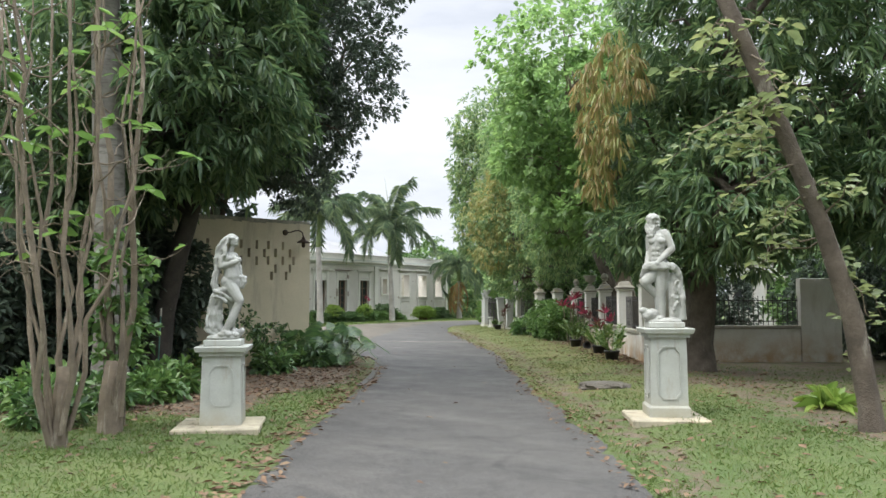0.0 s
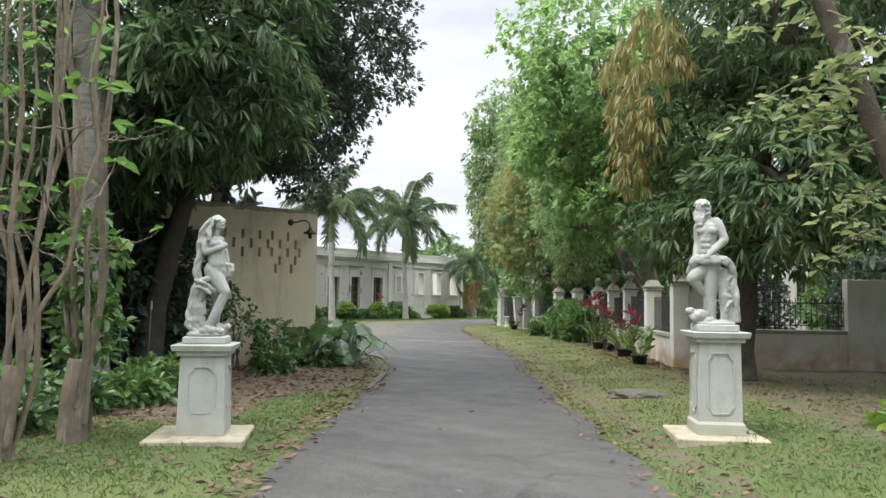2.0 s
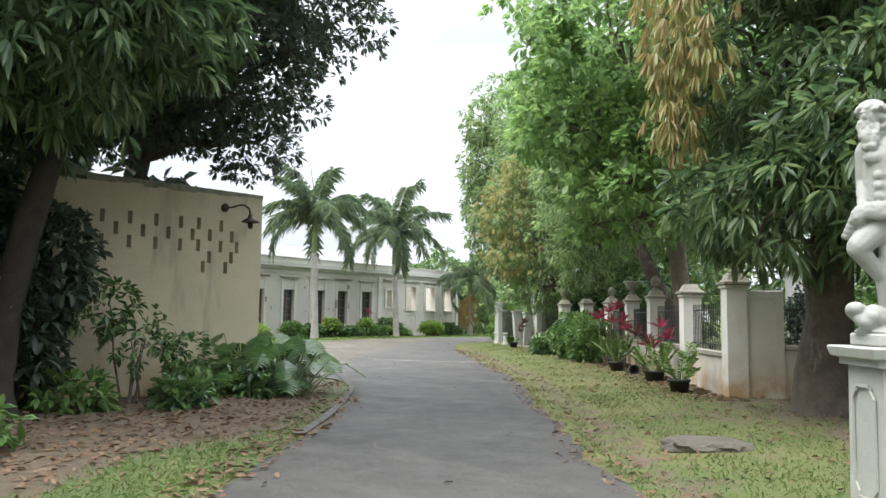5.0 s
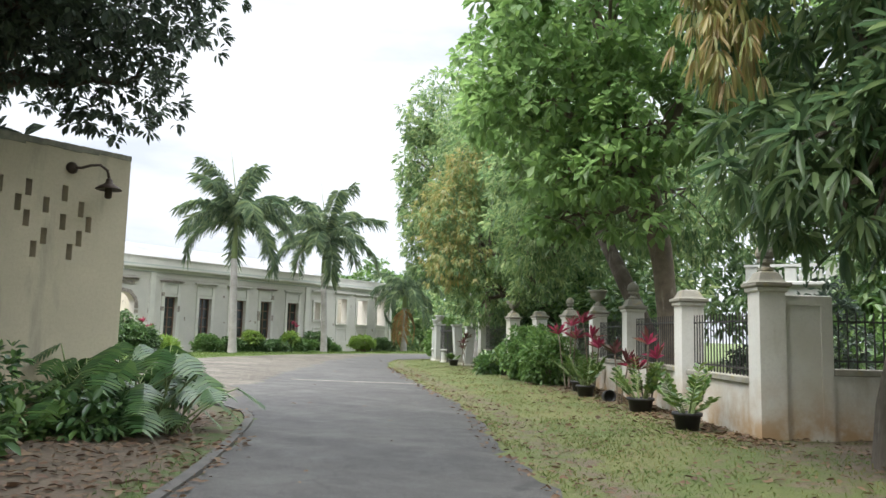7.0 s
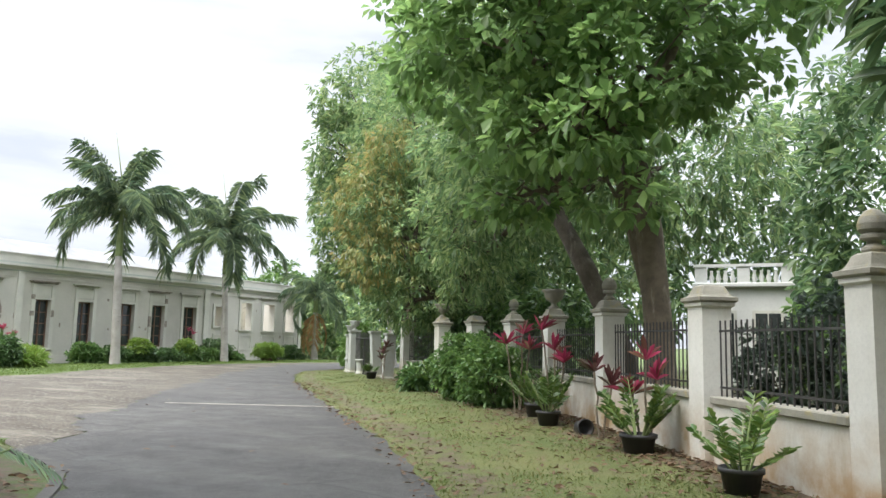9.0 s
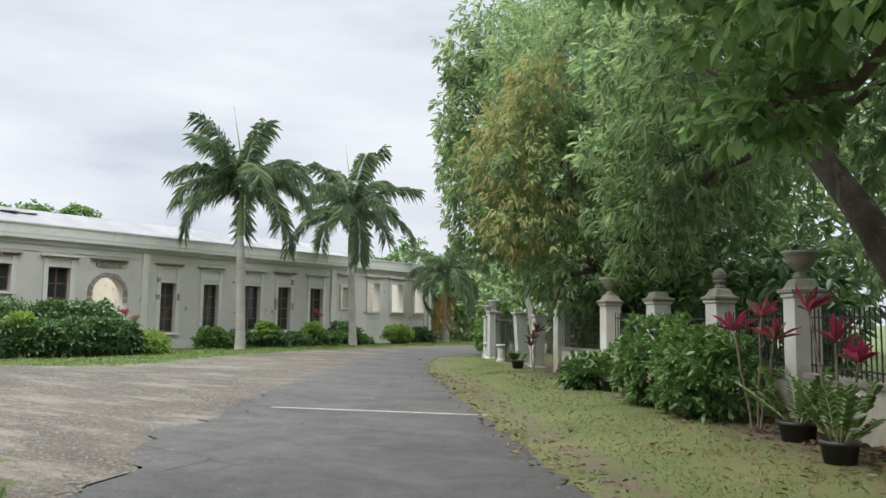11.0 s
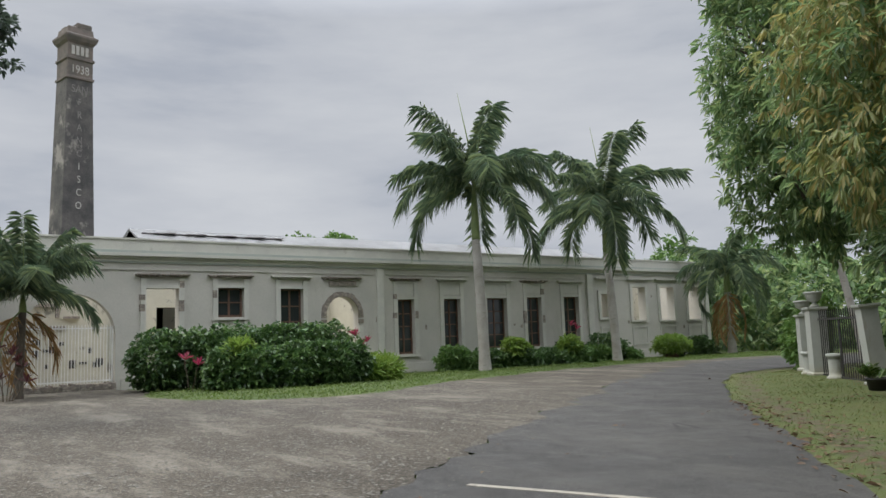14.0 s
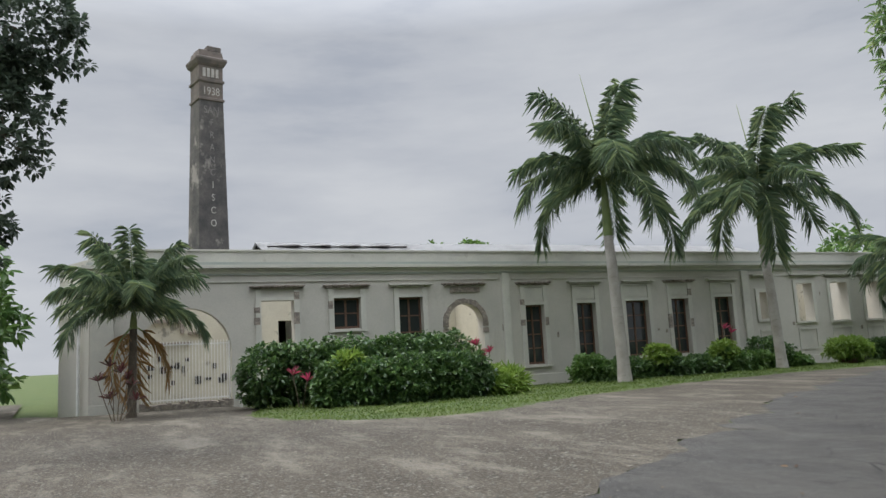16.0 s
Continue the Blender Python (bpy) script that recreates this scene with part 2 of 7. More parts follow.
    "limefern": foliage("lime_fern", [(0.13, 0.22, 0.04), (0.18, 0.28, 0.05), (0.24, 0.32, 0.07)], 0.45, 0.35),
    "ti": foliage("red_cordyline_leaves", [(0.30, 0.035, 0.085), (0.44, 0.05, 0.12), (0.16, 0.04, 0.05), (0.13, 0.10, 0.05)], 0.4, 0.4),
    "tidark": foliage("bronze_cordyline_leaves", [(0.10, 0.035, 0.04), (0.15, 0.05, 0.05), (0.07, 0.05, 0.035), (0.09, 0.08, 0.045)], 0.4, 0.3),
    "zz": foliage("zz_plant_leaves", [(0.05, 0.11, 0.025), (0.09, 0.16, 0.035), (0.16, 0.22, 0.05)], 0.3, 0.25),
    "monstera": foliage("monstera_leaves", [(0.034, 0.085, 0.025), (0.06, 0.13, 0.035), (0.11, 0.185, 0.05)], 0.32, 0.25),
    "grass": foliage("grass_blades", [(0.055, 0.105, 0.020), (0.080, 0.135, 0.026), (0.105, 0.152, 0.034), (0.15, 0.158, 0.052)], 0.6, 0.35),
    "drygrass": foliage("yellowing_grass_blades", [(0.075, 0.118, 0.026), (0.115, 0.148, 0.035), (0.165, 0.168, 0.052), (0.21, 0.178, 0.075)], 0.6, 0.35),
    "lawn": foliage("lawn_blades", [(0.08, 0.135, 0.03), (0.115, 0.17, 0.035), (0.15, 0.20, 0.05)], 0.6, 0.35),
    "litter": foliage("fallen_leaves", [(0.10, 0.055, 0.032), (0.15, 0.088, 0.046), (0.20, 0.135, 0.075), (0.075, 0.048, 0.032)], 0.8, 0.1),
}


def road_material(name, base, light, rough, grit, patch_col, wet=0.0, streak=None, cracks=False):
    m, n, l, bsdf = shader(name)
    co = n.new("ShaderNodeNewGeometry").outputs["Position"]
    big, mid, fine = noise_node(n, l, co, 0.35, 6.0), noise_node(n, l, co, 1.6, 8.0, 0.75), noise_node(n, l, co, grit, 3.0, 0.8)
    col = mixed(n, l, ranged(n, l, big, 0.35, 0.65), base, light)
    col = mixed(n, l, ranged(n, l, mid, 0.52, 0.72, 0.0, 0.75), col, patch_col)
    if streak:
        mp = n.new("ShaderNodeMapping")
        mp.inputs["Rotation"].default_value = (0, 0, radians(-52))
        mp.inputs["Scale"].default_value = (0.28, 0.85, 1)
        l.new(co, mp.inputs["Vector"])
        long = noise_node(n, l, mp.outputs["Vector"], 1.0, 9.0, 0.75)
        col = mixed(n, l, ranged(n, l, long, 0.5, 0.62, 0.0, 0.85), col, streak)
        col = mixed(n, l, ranged(n, l, long, 0.46, 0.34, 0.0, 0.8), col, tuple(0.6 * v for v in base))
    col = mixed(n, l, ranged(n, l, fine, 0.5, 0.72, 0.0, 0.6), col, tuple(min(1, 2.7 * v) for v in light))
    col = mixed(n, l, ranged(n, l, fine, 0.46, 0.3, 0.0, 0.6), col, tuple(0.45 * v for v in base))
    speck = noise_node(n, l, co, grit * 2.4, 2.0, 0.7)
    col = mixed(n, l, ranged(n, l, speck, 0.56, 0.66, 0.0, 0.55), col, tuple(min(1, 3.6 * v) for v in light))
    if cracks:
        bent = n.new("ShaderNodeMixRGB")
        bent.inputs["Fac"].default_value = 0.16
        l.new(co, bent.inputs["Color1"])
        wob = n.new("ShaderNodeTexNoise")
        wob.inputs["Scale"].default_value = 1.3
        l.new(co, wob.inputs["Vector"])
        l.new(wob.outputs["Color"], bent.inputs["Color2"])
        cell = n.new("ShaderNodeTexVoronoi")
        cell.feature = "DISTANCE_TO_EDGE"
        cell.inputs["Scale"].default_value = 0.9
        l.new(bent.outputs["Color"], cell.inputs["Vector"])
        line = ranged(n, l, cell.outputs["Distance"], 0.004, 0.012, 1.0, 0.0)
        col = mixed(n, l, product(n, l, line, ranged(n, l, big, 0.5, 0.62, 0.0, 0.8)), col, tuple(0.3 * v for v in base))
    l.new(col, bsdf.inputs["Base Color"])
    bsdf.inputs["Specular IOR Level"].default_value = 0.35
    l.new(ranged(n, l, mid, 0.3, 0.6, rough - wet, rough), bsdf.inputs["Roughness"])
    bumped(n, l, bsdf, fine, 0.7, 0.012)
    return m


M["asphalt"] = road_material("worn_asphalt", (0.031, 0.0295, 0.028), (0.055, 0.052, 0.047), 0.85, 58.0, (0.033, 0.033, 0.033), 0.25, (0.068, 0.064, 0.057), True)
M["gravel"] = road_material("dusty_gravel", (0.040, 0.034, 0.026), (0.080, 0.069, 0.053), 0.95, 20.0, (0.026, 0.0225, 0.018), 0.0, (0.19, 0.172, 0.14))


def ground_material():
    m, n, l, bsdf = shader("grass_and_soil")
    co = n.new("ShaderNodeNewGeometry").outputs["Position"]
    att = n.new("ShaderNodeAttribute")
    att.attribute_name = "soil"
    big, mid, fine = noise_node(n, l, co, 0.6, 6.0), noise_node(n, l, co, 3.0, 6.0, 0.7), noise_node(n, l, co, 26.0, 4.0, 0.8)
    dry = n.new("ShaderNodeAttribute")
    dry.attribute_name = "dry"
    fresh = mixed(n, l, ranged(n, l, big, 0.35, 0.65), (0.060, 0.100, 0.022), (0.098, 0.128, 0.032))
    fresh = mixed(n, l, ranged(n, l, mid, 0.52, 0.72, 0.0, 0.7), fresh, (0.105, 0.088, 0.05))
    grass = mixed(n, l, ranged(n, l, big, 0.35, 0.65), (0.088, 0.118, 0.026), (0.155, 0.156, 0.049))
    grass = mixed(n, l, ranged(n, l, mid, 0.5, 0.72, 0.0, 0.8), grass, (0.185, 0.15, 0.075))
    grass = mixed(n, l, dry.outputs["Fac"], fresh, grass)
    soil = mixed(n, l, ranged(n, l, mid, 0.35, 0.65), (0.075, 0.055, 0.038), (0.15, 0.11, 0.075))
    add = n.new("ShaderNodeMath")
    add.operation = "ADD"
    l.new(att.outputs["Fac"], add.inputs[0])
    l.new(ranged(n, l, mid, 0.3, 0.7, -0.35, 0.35), add.inputs[1])
    col = mixed(n, l, ranged(n, l, add.outputs[0], 0.35, 0.65), grass, soil)
    col = mixed(n, l, ranged(n, l, fine, 0.45, 0.7, 0.0, 0.55), col, (0.05, 0.055, 0.025))
    l.new(col, bsdf.inputs["Base Color"])
    bsdf.inputs["Roughness"].default_value = 0.95
    bumped(n, l, bsdf, fine, 1.0, 0.03)
    return m


M["ground"] = ground_material()
m_glass, gn, gl, g_bsdf = shader("window_glass")
g_bsdf.inputs["Base Color"].default_value = (0.03, 0.035, 0.035, 1)
g_bsdf.inputs["Roughness"].default_value = 0.08
M["glass"] = m_glass


# ---- mesh helpers ----
def part(name, bm, material, parent=None, label=""):
    """Links a bmesh as one mesh object under a thing or under a part."""
    me = bpy.data.meshes.new(name)
    bm.to_mesh(me)
    bm.free()
    me.materials.append(material)
    ob = new(name, me)
    if parent:
        ob.parent = parent
    if label:
        ob["label"] = label
    return ob


def thing(name, label, category, at=None, group="", kind=""):
    ob = new(name)
    ob.empty_display_size = 0.3
    if at:
        ob.matrix_world = at
    return tagged(ob, label, category, group, kind)


def box(bm, x0, x1, y0, y1, z0, z1, m=None, bevel=0.0):
    r = bmesh.ops.create_cube(bm, size=1.0)
    t = Matrix.Translation(((x0 + x1) / 2, (y0 + y1) / 2, (z0 + z1) / 2)) @ Matrix.Diagonal((x1 - x0, y1 - y0, z1 - z0, 1))
    bmesh.ops.transform(bm, matrix=(m @ t) if m else t, verts=r["verts"])
    if bevel:
        es = list({e for v in r["verts"] for e in v.link_edges})
        bmesh.ops.bevel(bm, geom=es, offset=bevel, segments=1, affect="EDGES")


def boxes(*args, m=None, bevel=0.0):
    bm = bmesh.new()
    for a in args:
        box(bm, *a, m=m, bevel=bevel)
    return bm


def lathe(bm, profile, seg=20, m=None):
    """A turned shape from (radius, height) pairs."""
    rings = []
    for r, z in profile:
        rings.append([bm.verts.new((r * math.cos(2 * math.pi * i / seg), r * math.sin(2 * math.pi * i / seg), z)) for i in range(seg)])
    for a, b in zip(rings, rings[1:]):
        for i in range(seg):
            f = bm.faces.new((a[i], a[(i + 1) % seg], b[(i + 1) % seg], b[i]))
            f.smooth = True
    bm.faces.new(rings[0][::-1])
    bm.faces.new(rings[-1])
    if m:
        bmesh.ops.transform(bm, matrix=m, verts=[v for r in rings for v in r])


def frustum(bm, profile, m=None, turn=45.0):
    """Square stack from (half width, height) pairs."""
    rings = []
    for r, z in profile:
        rings.append([bm.verts.new((sx * r, sy * r, z)) for sx, sy in ((-1, -1), (1, -1), (1, 1), (-1, 1))])
    for a, b in zip(rings, rings[1:]):
        for i in range(4):
            bm.faces.new((a[i], a[(i + 1) % 4], b[(i + 1) % 4], b[i]))
    bm.faces.new(rings[0][::-1])
    bm.faces.new(rings[-1])
    if m:
        bmesh.ops.transform(bm, matrix=m, verts=[v for r in rings for v in r])


def tube(bm, pts, radii, seg=8, wobble=0.0):
    """A tapered stem through the points."""
    pts = [Vector(p) for p in pts]
    rings = []
    for i, p in enumerate(pts):
        d = (pts[min(i + 1, len(pts) - 1)] - pts[max(i - 1, 0)]).normalized()
        a = d.orthogonal().normalized() if abs(d.z) < 0.99 else Vector((1, 0, 0))
        a = (Vector((1, 0, 0)) - d * d.x).normalized() if abs(d.x) < 0.9 else (Vector((0, 1, 0)) - d * d.y).normalized()
        b = d.cross(a)
        ring = []
        for k in range(seg):
            ang = 2 * math.pi * k / seg
            r = radii[i] * (1 + wobble * noise.noise((p.x * 3 + math.cos(ang) * 1.7, p.y * 3 + math.sin(ang) * 1.7, p.z * 0.9)))
            ring.append(bm.verts.new(p + a * (r * math.cos(ang)) + b * (r * math.sin(ang))))
        rings.append(ring)
    for a, b in zip(rings, rings[1:]):
        for k in range(seg):
            f = bm.faces.new((a[k], a[(k + 1) % seg], b[(k + 1) % seg], b[k]))
            f.smooth = True
    bm.faces.new(rings[-1])


def bend(p0, p1, sag=(0, 0, 0), n=7, rng=None, jit=0.0):
    p0, p1, sag = Vector(p0), Vector(p1), Vector(sag)
    out = []
    for i in range(n):
        t = i / (n - 1)
        q = p0.lerp(p1, t) + sag * (4 * t * (1 - t))
        if rng and 0 < i < n - 1:
            q += Vector((rng.uniform(-jit, jit), rng.uniform(-jit, jit), rng.uniform(-jit, jit)))
        out.append(q)
    return out


def raw_mesh(name, verts, faces_n, corner_verts, loop_total, material, parent=None, smooth=False):
    """A mesh from arrays: joined leaves, blades and the like."""
    me = bpy.data.meshes.new(name)
    me.vertices.add(len(verts))
    me.vertices.foreach_set("co", np.asarray(verts, dtype=np.float32).ravel())
    me.loops.add(len(corner_verts))
    me.loops.foreach_set("vertex_index", np.asarray(corner_verts, dtype=np.int32))
    me.polygons.add(faces_n)
    me.polygons.foreach_set("loop_start", np.arange(faces_n, dtype=np.int32) * loop_total)
    me.polygons.foreach_set("loop_total", np.full(faces_n, loop_total, dtype=np.int32))
    if smooth:
        me.polygons.foreach_set("use_smooth", np.ones(faces_n, dtype=bool))
    me.update(calc_edges=True)
    me.materials.append(material)
    ob = new(name, me)
    if parent:
        ob.parent = parent
    return ob


def unit(a):
    return a / np.maximum(np.linalg.norm(a, axis=1, keepdims=True), 1e-9)


def leaves(name, P, D, length, width, material, parent=None, droop=0.25, fold=0.25, rng=None, vary=0.3, heel=0.8, belly=0.95):
    """Joined leaves: two curved halves along a midrib from the base P along D, bending down at the tip; heel and belly are the widths low and high."""
    rng = rng or np.random.default_rng(1)
    n = len(P)
    D = unit(D)
    up = np.tile(np.array([[0.0, 0.0, 1.0]]), (n, 1)) + rng.normal(0, 0.35, (n, 3))
    S = unit(np.cross(D, up))
    N = np.cross(S, D)
    L = (length * (1 + rng.uniform(-vary, vary, n)))[:, None]
    W = width * L / length * 0.5
    down = np.array([[0, 0, -1.0]]) * (L * droop)
    q1, q2 = P + D * L * 0.28 + down * 0.06, P + D * L * 0.66 + down * 0.4
    tip = P + D * L + down
    u1, u2 = N * W * fold * 2 * heel, N * W * fold * 2 * belly
    V = np.stack([P, q1 - S * W * heel + u1, q2 - S * W * belly + u2, tip, q2 + S * W * belly + u2, q1 + S * W * heel + u1], axis=1).reshape(-1, 3)
    base = np.arange(n)[:, None] * 6
    F = np.concatenate([base + np.array([[0, 1, 2, 3]]), base + np.array([[0, 3, 4, 5]])], axis=1).reshape(-1)
    return raw_mesh(name, V, 2 * n, F, 4, material, parent)


def lobe_points(lobes, n, rng, inner=0.55, power=0.5, keep=None):
    """Points in the outer part of a union of ellipsoids (centre, radii), with the way out of each."""
    vol = np.array([r[0] * r[1] * r[2] for c, r in lobes]) ** 0.7
    pick = rng.choice(len(lobes), n, p=vol / vol.sum())
    C = np.array([c for c, r in lobes])[pick]
    R = np.array([r for c, r in lobes])[pick]
    U = unit(rng.normal(0, 1, (n, 3)))
    rad = inner + (1.04 - inner) * rng.uniform(0, 1, n) ** power
    ripple = 1 + 0.16 * np.sin(U[:, 0] * 7 + pick) * np.sin(U[:, 1] * 6 + 2 * pick) + 0.1 * np.sin(U[:, 2] * 11 + pick)
    P = C + U * R * (rad * ripple)[:, None]
    ok = np.ones(n, bool)
    for i, (c, r) in enumerate(lobes):
        inside = (((P - np.array(c)) / np.array(r)) ** 2).sum(1) < 0.3
        ok &= ~(inside & (pick != i))
    if keep is not None:
        ok &= keep(P)
    return P[ok], unit(U / R)[ok]


def clusters(P, O, per, rng, spread=0.9, sink=0.35, gap=0.06):
    """Leaves in rosettes: per leaves round each twig tip P, pointing outwards and sinking."""
    n = len(P)
    D = rng.normal(0, 1, (n, per, 3)) * spread + O[:, None, :] * 0.8
    D[:, :, 2] -= sink
    D = unit(D.reshape(-1, 3))
    B = np.repeat(P, per, axis=0) + D * gap
    return B, D


# ---- ground, road, gravel ----
def spline(pts, step=0.3):
    """A smooth line through plan points."""
    P = [np.array(p, float) for p in pts]
    P = [2 * P[0] - P[1]] + P + [2 * P[-1] - P[-2]]
    out = []
    for a, b, c, d in zip(P, P[1:], P[2:], P[3:]):
        k = max(2, int(np.linalg.norm(c - b) / step))
        for i in range(k):
            t = i / k
            out.append(0.5 * (2 * b + (c - a) * t + (2 * a - 5 * b + 4 * c - d) * t * t + (3 * b - a - 3 * c + d) * t ** 3))
    out.append(P[-2])
    return np.array(out)


RIGHT = spline([(14, -16), (4.5, -2.5), (-2.98, 7.7), (-4.5, 9.8), (-7.5, 13.5), (-10.6, 17.5), (-13.6, 21.5), (-16.1, 24.2), (-20.7, 29.3), (-25.4, 34.6),
                (-28.6, 39.2), (-29.9, 43.0), (-29.5, 46.5), (-27, 52), (-20, 60)])
LEFT = spline([(9.5, -17.5), (0.5, -4.0), (-5.71, 5.6), (-6.95, 7.2), (-9.2, 10.35), (-11.2, 13.2), (-12.6, 14.95), (-13.9, 16.45), (-14.75, 17.3), (-15.7, 17.95), (-17.0, 18.4)])
SEAM = spline([(-17.0, 18.4), (-17.6, 19.4), (-18.9, 20.6), (-20.3, 22.2), (-21.7, 24.4), (-24.3, 27.6), (-27.0, 32.0), (-29.9, 36.2), (-33.3, 42.6), (-35.5, 49.0), (-33, 56), (-27, 63)])
LAWN = spline([(-46.5, 19.0), (-44.4, 21.6), (-43.8, 25.2), (-41.6, 26.2), (-38.4, 25.6), (-35.9, 25.8), (-33.4, 27.6), (-32.9, 29.6), (-33.6, 31.4), (-34.8, 33.4), (-36.4, 38.0), (-37.3, 41.0), (-37.7, 46.0), (-37.4, 50.0), (-35.5, 56), (-29, 64)])


def rough_line(line, amp, seed):
    """The same line with a ragged, crumbling course."""
    out = []
    for i, p in enumerate(line):
        a, c = line[max(i - 1, 0)], line[min(i + 1, len(line) - 1)]
        d = (c - a) / np.linalg.norm(c - a)
        w = amp * (noise.noise((p[0] * 0.7, p[1] * 0.7, seed)) + 0.6 * noise.noise((p[0] * 2.3, p[1] * 2.3, seed)))
        out.append(p + np.array([d[1], -d[0]]) * w * min(1, i, len(line) - 1 - i))
    return np.array(out)


SEAM = rough_line(SEAM, 0.55, 3.0)
LAWN = rough_line(LAWN, 0.3, 5.0)
RIGHT = rough_line(RIGHT, 0.14, 7.0)


def side(P, line):
    """Signed distance from a line: positive to its right."""
    best = np.full(len(P), 1e9)
    sign = np.ones(len(P))
    for a, b in zip(line, line[1:]):
        d = b - a
        t = np.clip(((P - a) @ d) / (d @ d), 0, 1)
        q = P - (a + t[:, None] * d)
        dist = np.hypot(q[:, 0], q[:, 1])
        near = dist < best
        best[near] = dist[near]
        cr = d[1] * q[:, 0] - d[0] * q[:, 1]
        sign[near] = np.sign(cr[near])
    return best * sign


def smooth01(v, a, b):
    t = np.clip((v - a) / (b - a), 0, 1)
    return t * t * (3 - 2 * t)


def in_poly(P, poly):
    inside = np.zeros(len(P), bool)
    for (x0, y0), (x1, y1) in zip(poly, np.roll(poly, -1, axis=0)):
        hit = ((y0 > P[:, 1]) != (y1 > P[:, 1])) & (P[:, 0] < (x1 - x0) * (P[:, 1] - y0) / (y1 - y0 + 1e-12) + x0)
        inside ^= hit
    return inside


ROAD = np.concatenate([RIGHT, SEAM[::-1], LEFT[::-1][1:]])
YARD = np.concatenate([SEAM, LAWN[::-1], np.array([(-60, 18.0), (-60, 12.0)]), rough_line(spline([(-34, 16.2), (-27, 18.4), (-24.3, 19.9), (-22.2, 20.1), (-20.2, 19.5), (-18.4, 19.0)]), 0.7, 9.0)])


def lie(P):
    """Height of the ground at plan points."""
    h = 0.12 * smooth01(side(P, RIGHT), 0.2, 2.6) * (P[:, 1] > -30)
    h = h - 0.12 * smooth01(-P[:, 0], 39.0, 44.0)
    h = h + 0.05 * smooth01(-side(P, LEFT), 0.1, 1.2) * (P[:, 0] > -20) * (P[:, 1] < 19.5)
    bumps = 0.02 * np.sin(P[:, 0] * 1.7) * np.sin(P[:, 1] * 1.9 + 1) + 0.012 * np.sin(P[:, 0] * 4.1 + P[:, 1] * 3.3)
    on = in_poly(P, ROAD) | in_poly(P, YARD)
    return np.where(on, h - 0.03, h + bumps * np.minimum(1, 1))


def z_at(x, y):
    return float(lie(np.array([[x, y]], float))[0])


def soil_at(P):
    on = smooth01(P[:, 1], 10.0, 12.5)
    left = smooth01(-side(P, LEFT) + 0.75 * on, 0.8, 1.6) * (P[:, 1] < 19.3) * (P[:, 0] > -30)
    left = left * smooth01(P[:, 1] * 0.8 - P[:, 0] * 0.6, 11.2, 13.2)
    pots = 0.62 * smooth01(side(P, RIGHT), 2.1, 3.2) * (P[:, 1] < 40)
    front = 0.62 * smooth01(side(P, RIGHT), -0.2, 0.5) * (1 - smooth01(side(P, RIGHT), 0.5, 1.2))
    verge = 0.5 * smooth01(-side(P, LEFT), -0.2, 0.1) * (1 - smooth01(-side(P, LEFT), 0.1, 0.5)) * (P[:, 1] < 19)
    shade = 0.55 * np.exp(-((P[:, 0] + 6.2) ** 2 + (P[:, 1] - 17.6) ** 2) / 7.0)
    return np.clip(np.maximum.reduce([left, pots, front, verge, shade]), 0, 1)


def dry_at(P):
    """How far the grass has yellowed: the long verge by the fence is the driest."""
    d = side(P, RIGHT)
    return np.clip((d > -0.5) * (0.85 - 0.4 * smooth01(P[:, 1], 22, 30)) * smooth01(P[:, 1] - 0.55 * P[:, 0], 13.5, 18.5) * (1 - 0.9 * smooth01(d, 2.6, 4.2) * (P[:, 1] < 19)), 0, 1)


def axis(lo, hi, step):
    mid = np.arange(lo, hi + step, step)
    grow = np.array([4, 12, 30, 70, 160, 400, 900, 1800.0])
    return np.concatenate([lo - grow[::-1], mid, hi + grow])


gx, gy = axis(-62, 14, 0.4), axis(-12, 66, 0.4)
GX, GY = np.meshgrid(gx, gy)
GP2 = np.stack([GX.ravel(), GY.ravel()], 1)
GV = np.concatenate([GP2, lie(GP2)[:, None]], 1)
nx, ny = len(gx), len(gy)
idx = np.arange(nx * ny).reshape(ny, nx)
GF = np.stack([idx[:-1, :-1], idx[:-1, 1:], idx[1:, 1:], idx[1:, :-1]], -1).reshape(-1)
ground = raw_mesh("ground", GV, (nx - 1) * (ny - 1), GF, 4, M["ground"], smooth=True)
tagged(ground, "patchy grass and bare soil with fallen leaves", "ground", kind="structure")
att = ground.data.attributes.new("soil", "FLOAT", "POINT")
att.data.foreach_set("value", soil_at(GP2).astype(np.float32))
att = ground.data.attributes.new("dry", "FLOAT", "POINT")
att.data.foreach_set("value", dry_at(GP2).astype(np.float32))


def sheet(name, poly, z, material, label, category, wob=0.06):
    rng = np.random.default_rng(5)
    bm = bmesh.new()
    vs = []
    for p in poly:
        q = p + rng.uniform(-wob, wob, 2)
        vs.append(bm.verts.new((q[0], q[1], z)))
    es = [bm.edges.new((a, b)) for a, b in zip(vs, vs[1:] + vs[:1]) if (a.co - b.co).length > 1e-5]
    bmesh.ops.triangle_fill(bm, use_beauty=True, edges=es)
    for f in bm.faces:
        if f.normal.z < 0:
            f.normal_flip()
    return tagged(part(name, bm, material), label, category, kind="structure")


sheet("road", ROAD, 0.004, M["asphalt"], "worn dark grey asphalt driveway with crumbling edges", "road")
sheet("gravel_yard", YARD, -0.004, M["gravel"], "dusty pale gravel yard beside the driveway", "gravel")


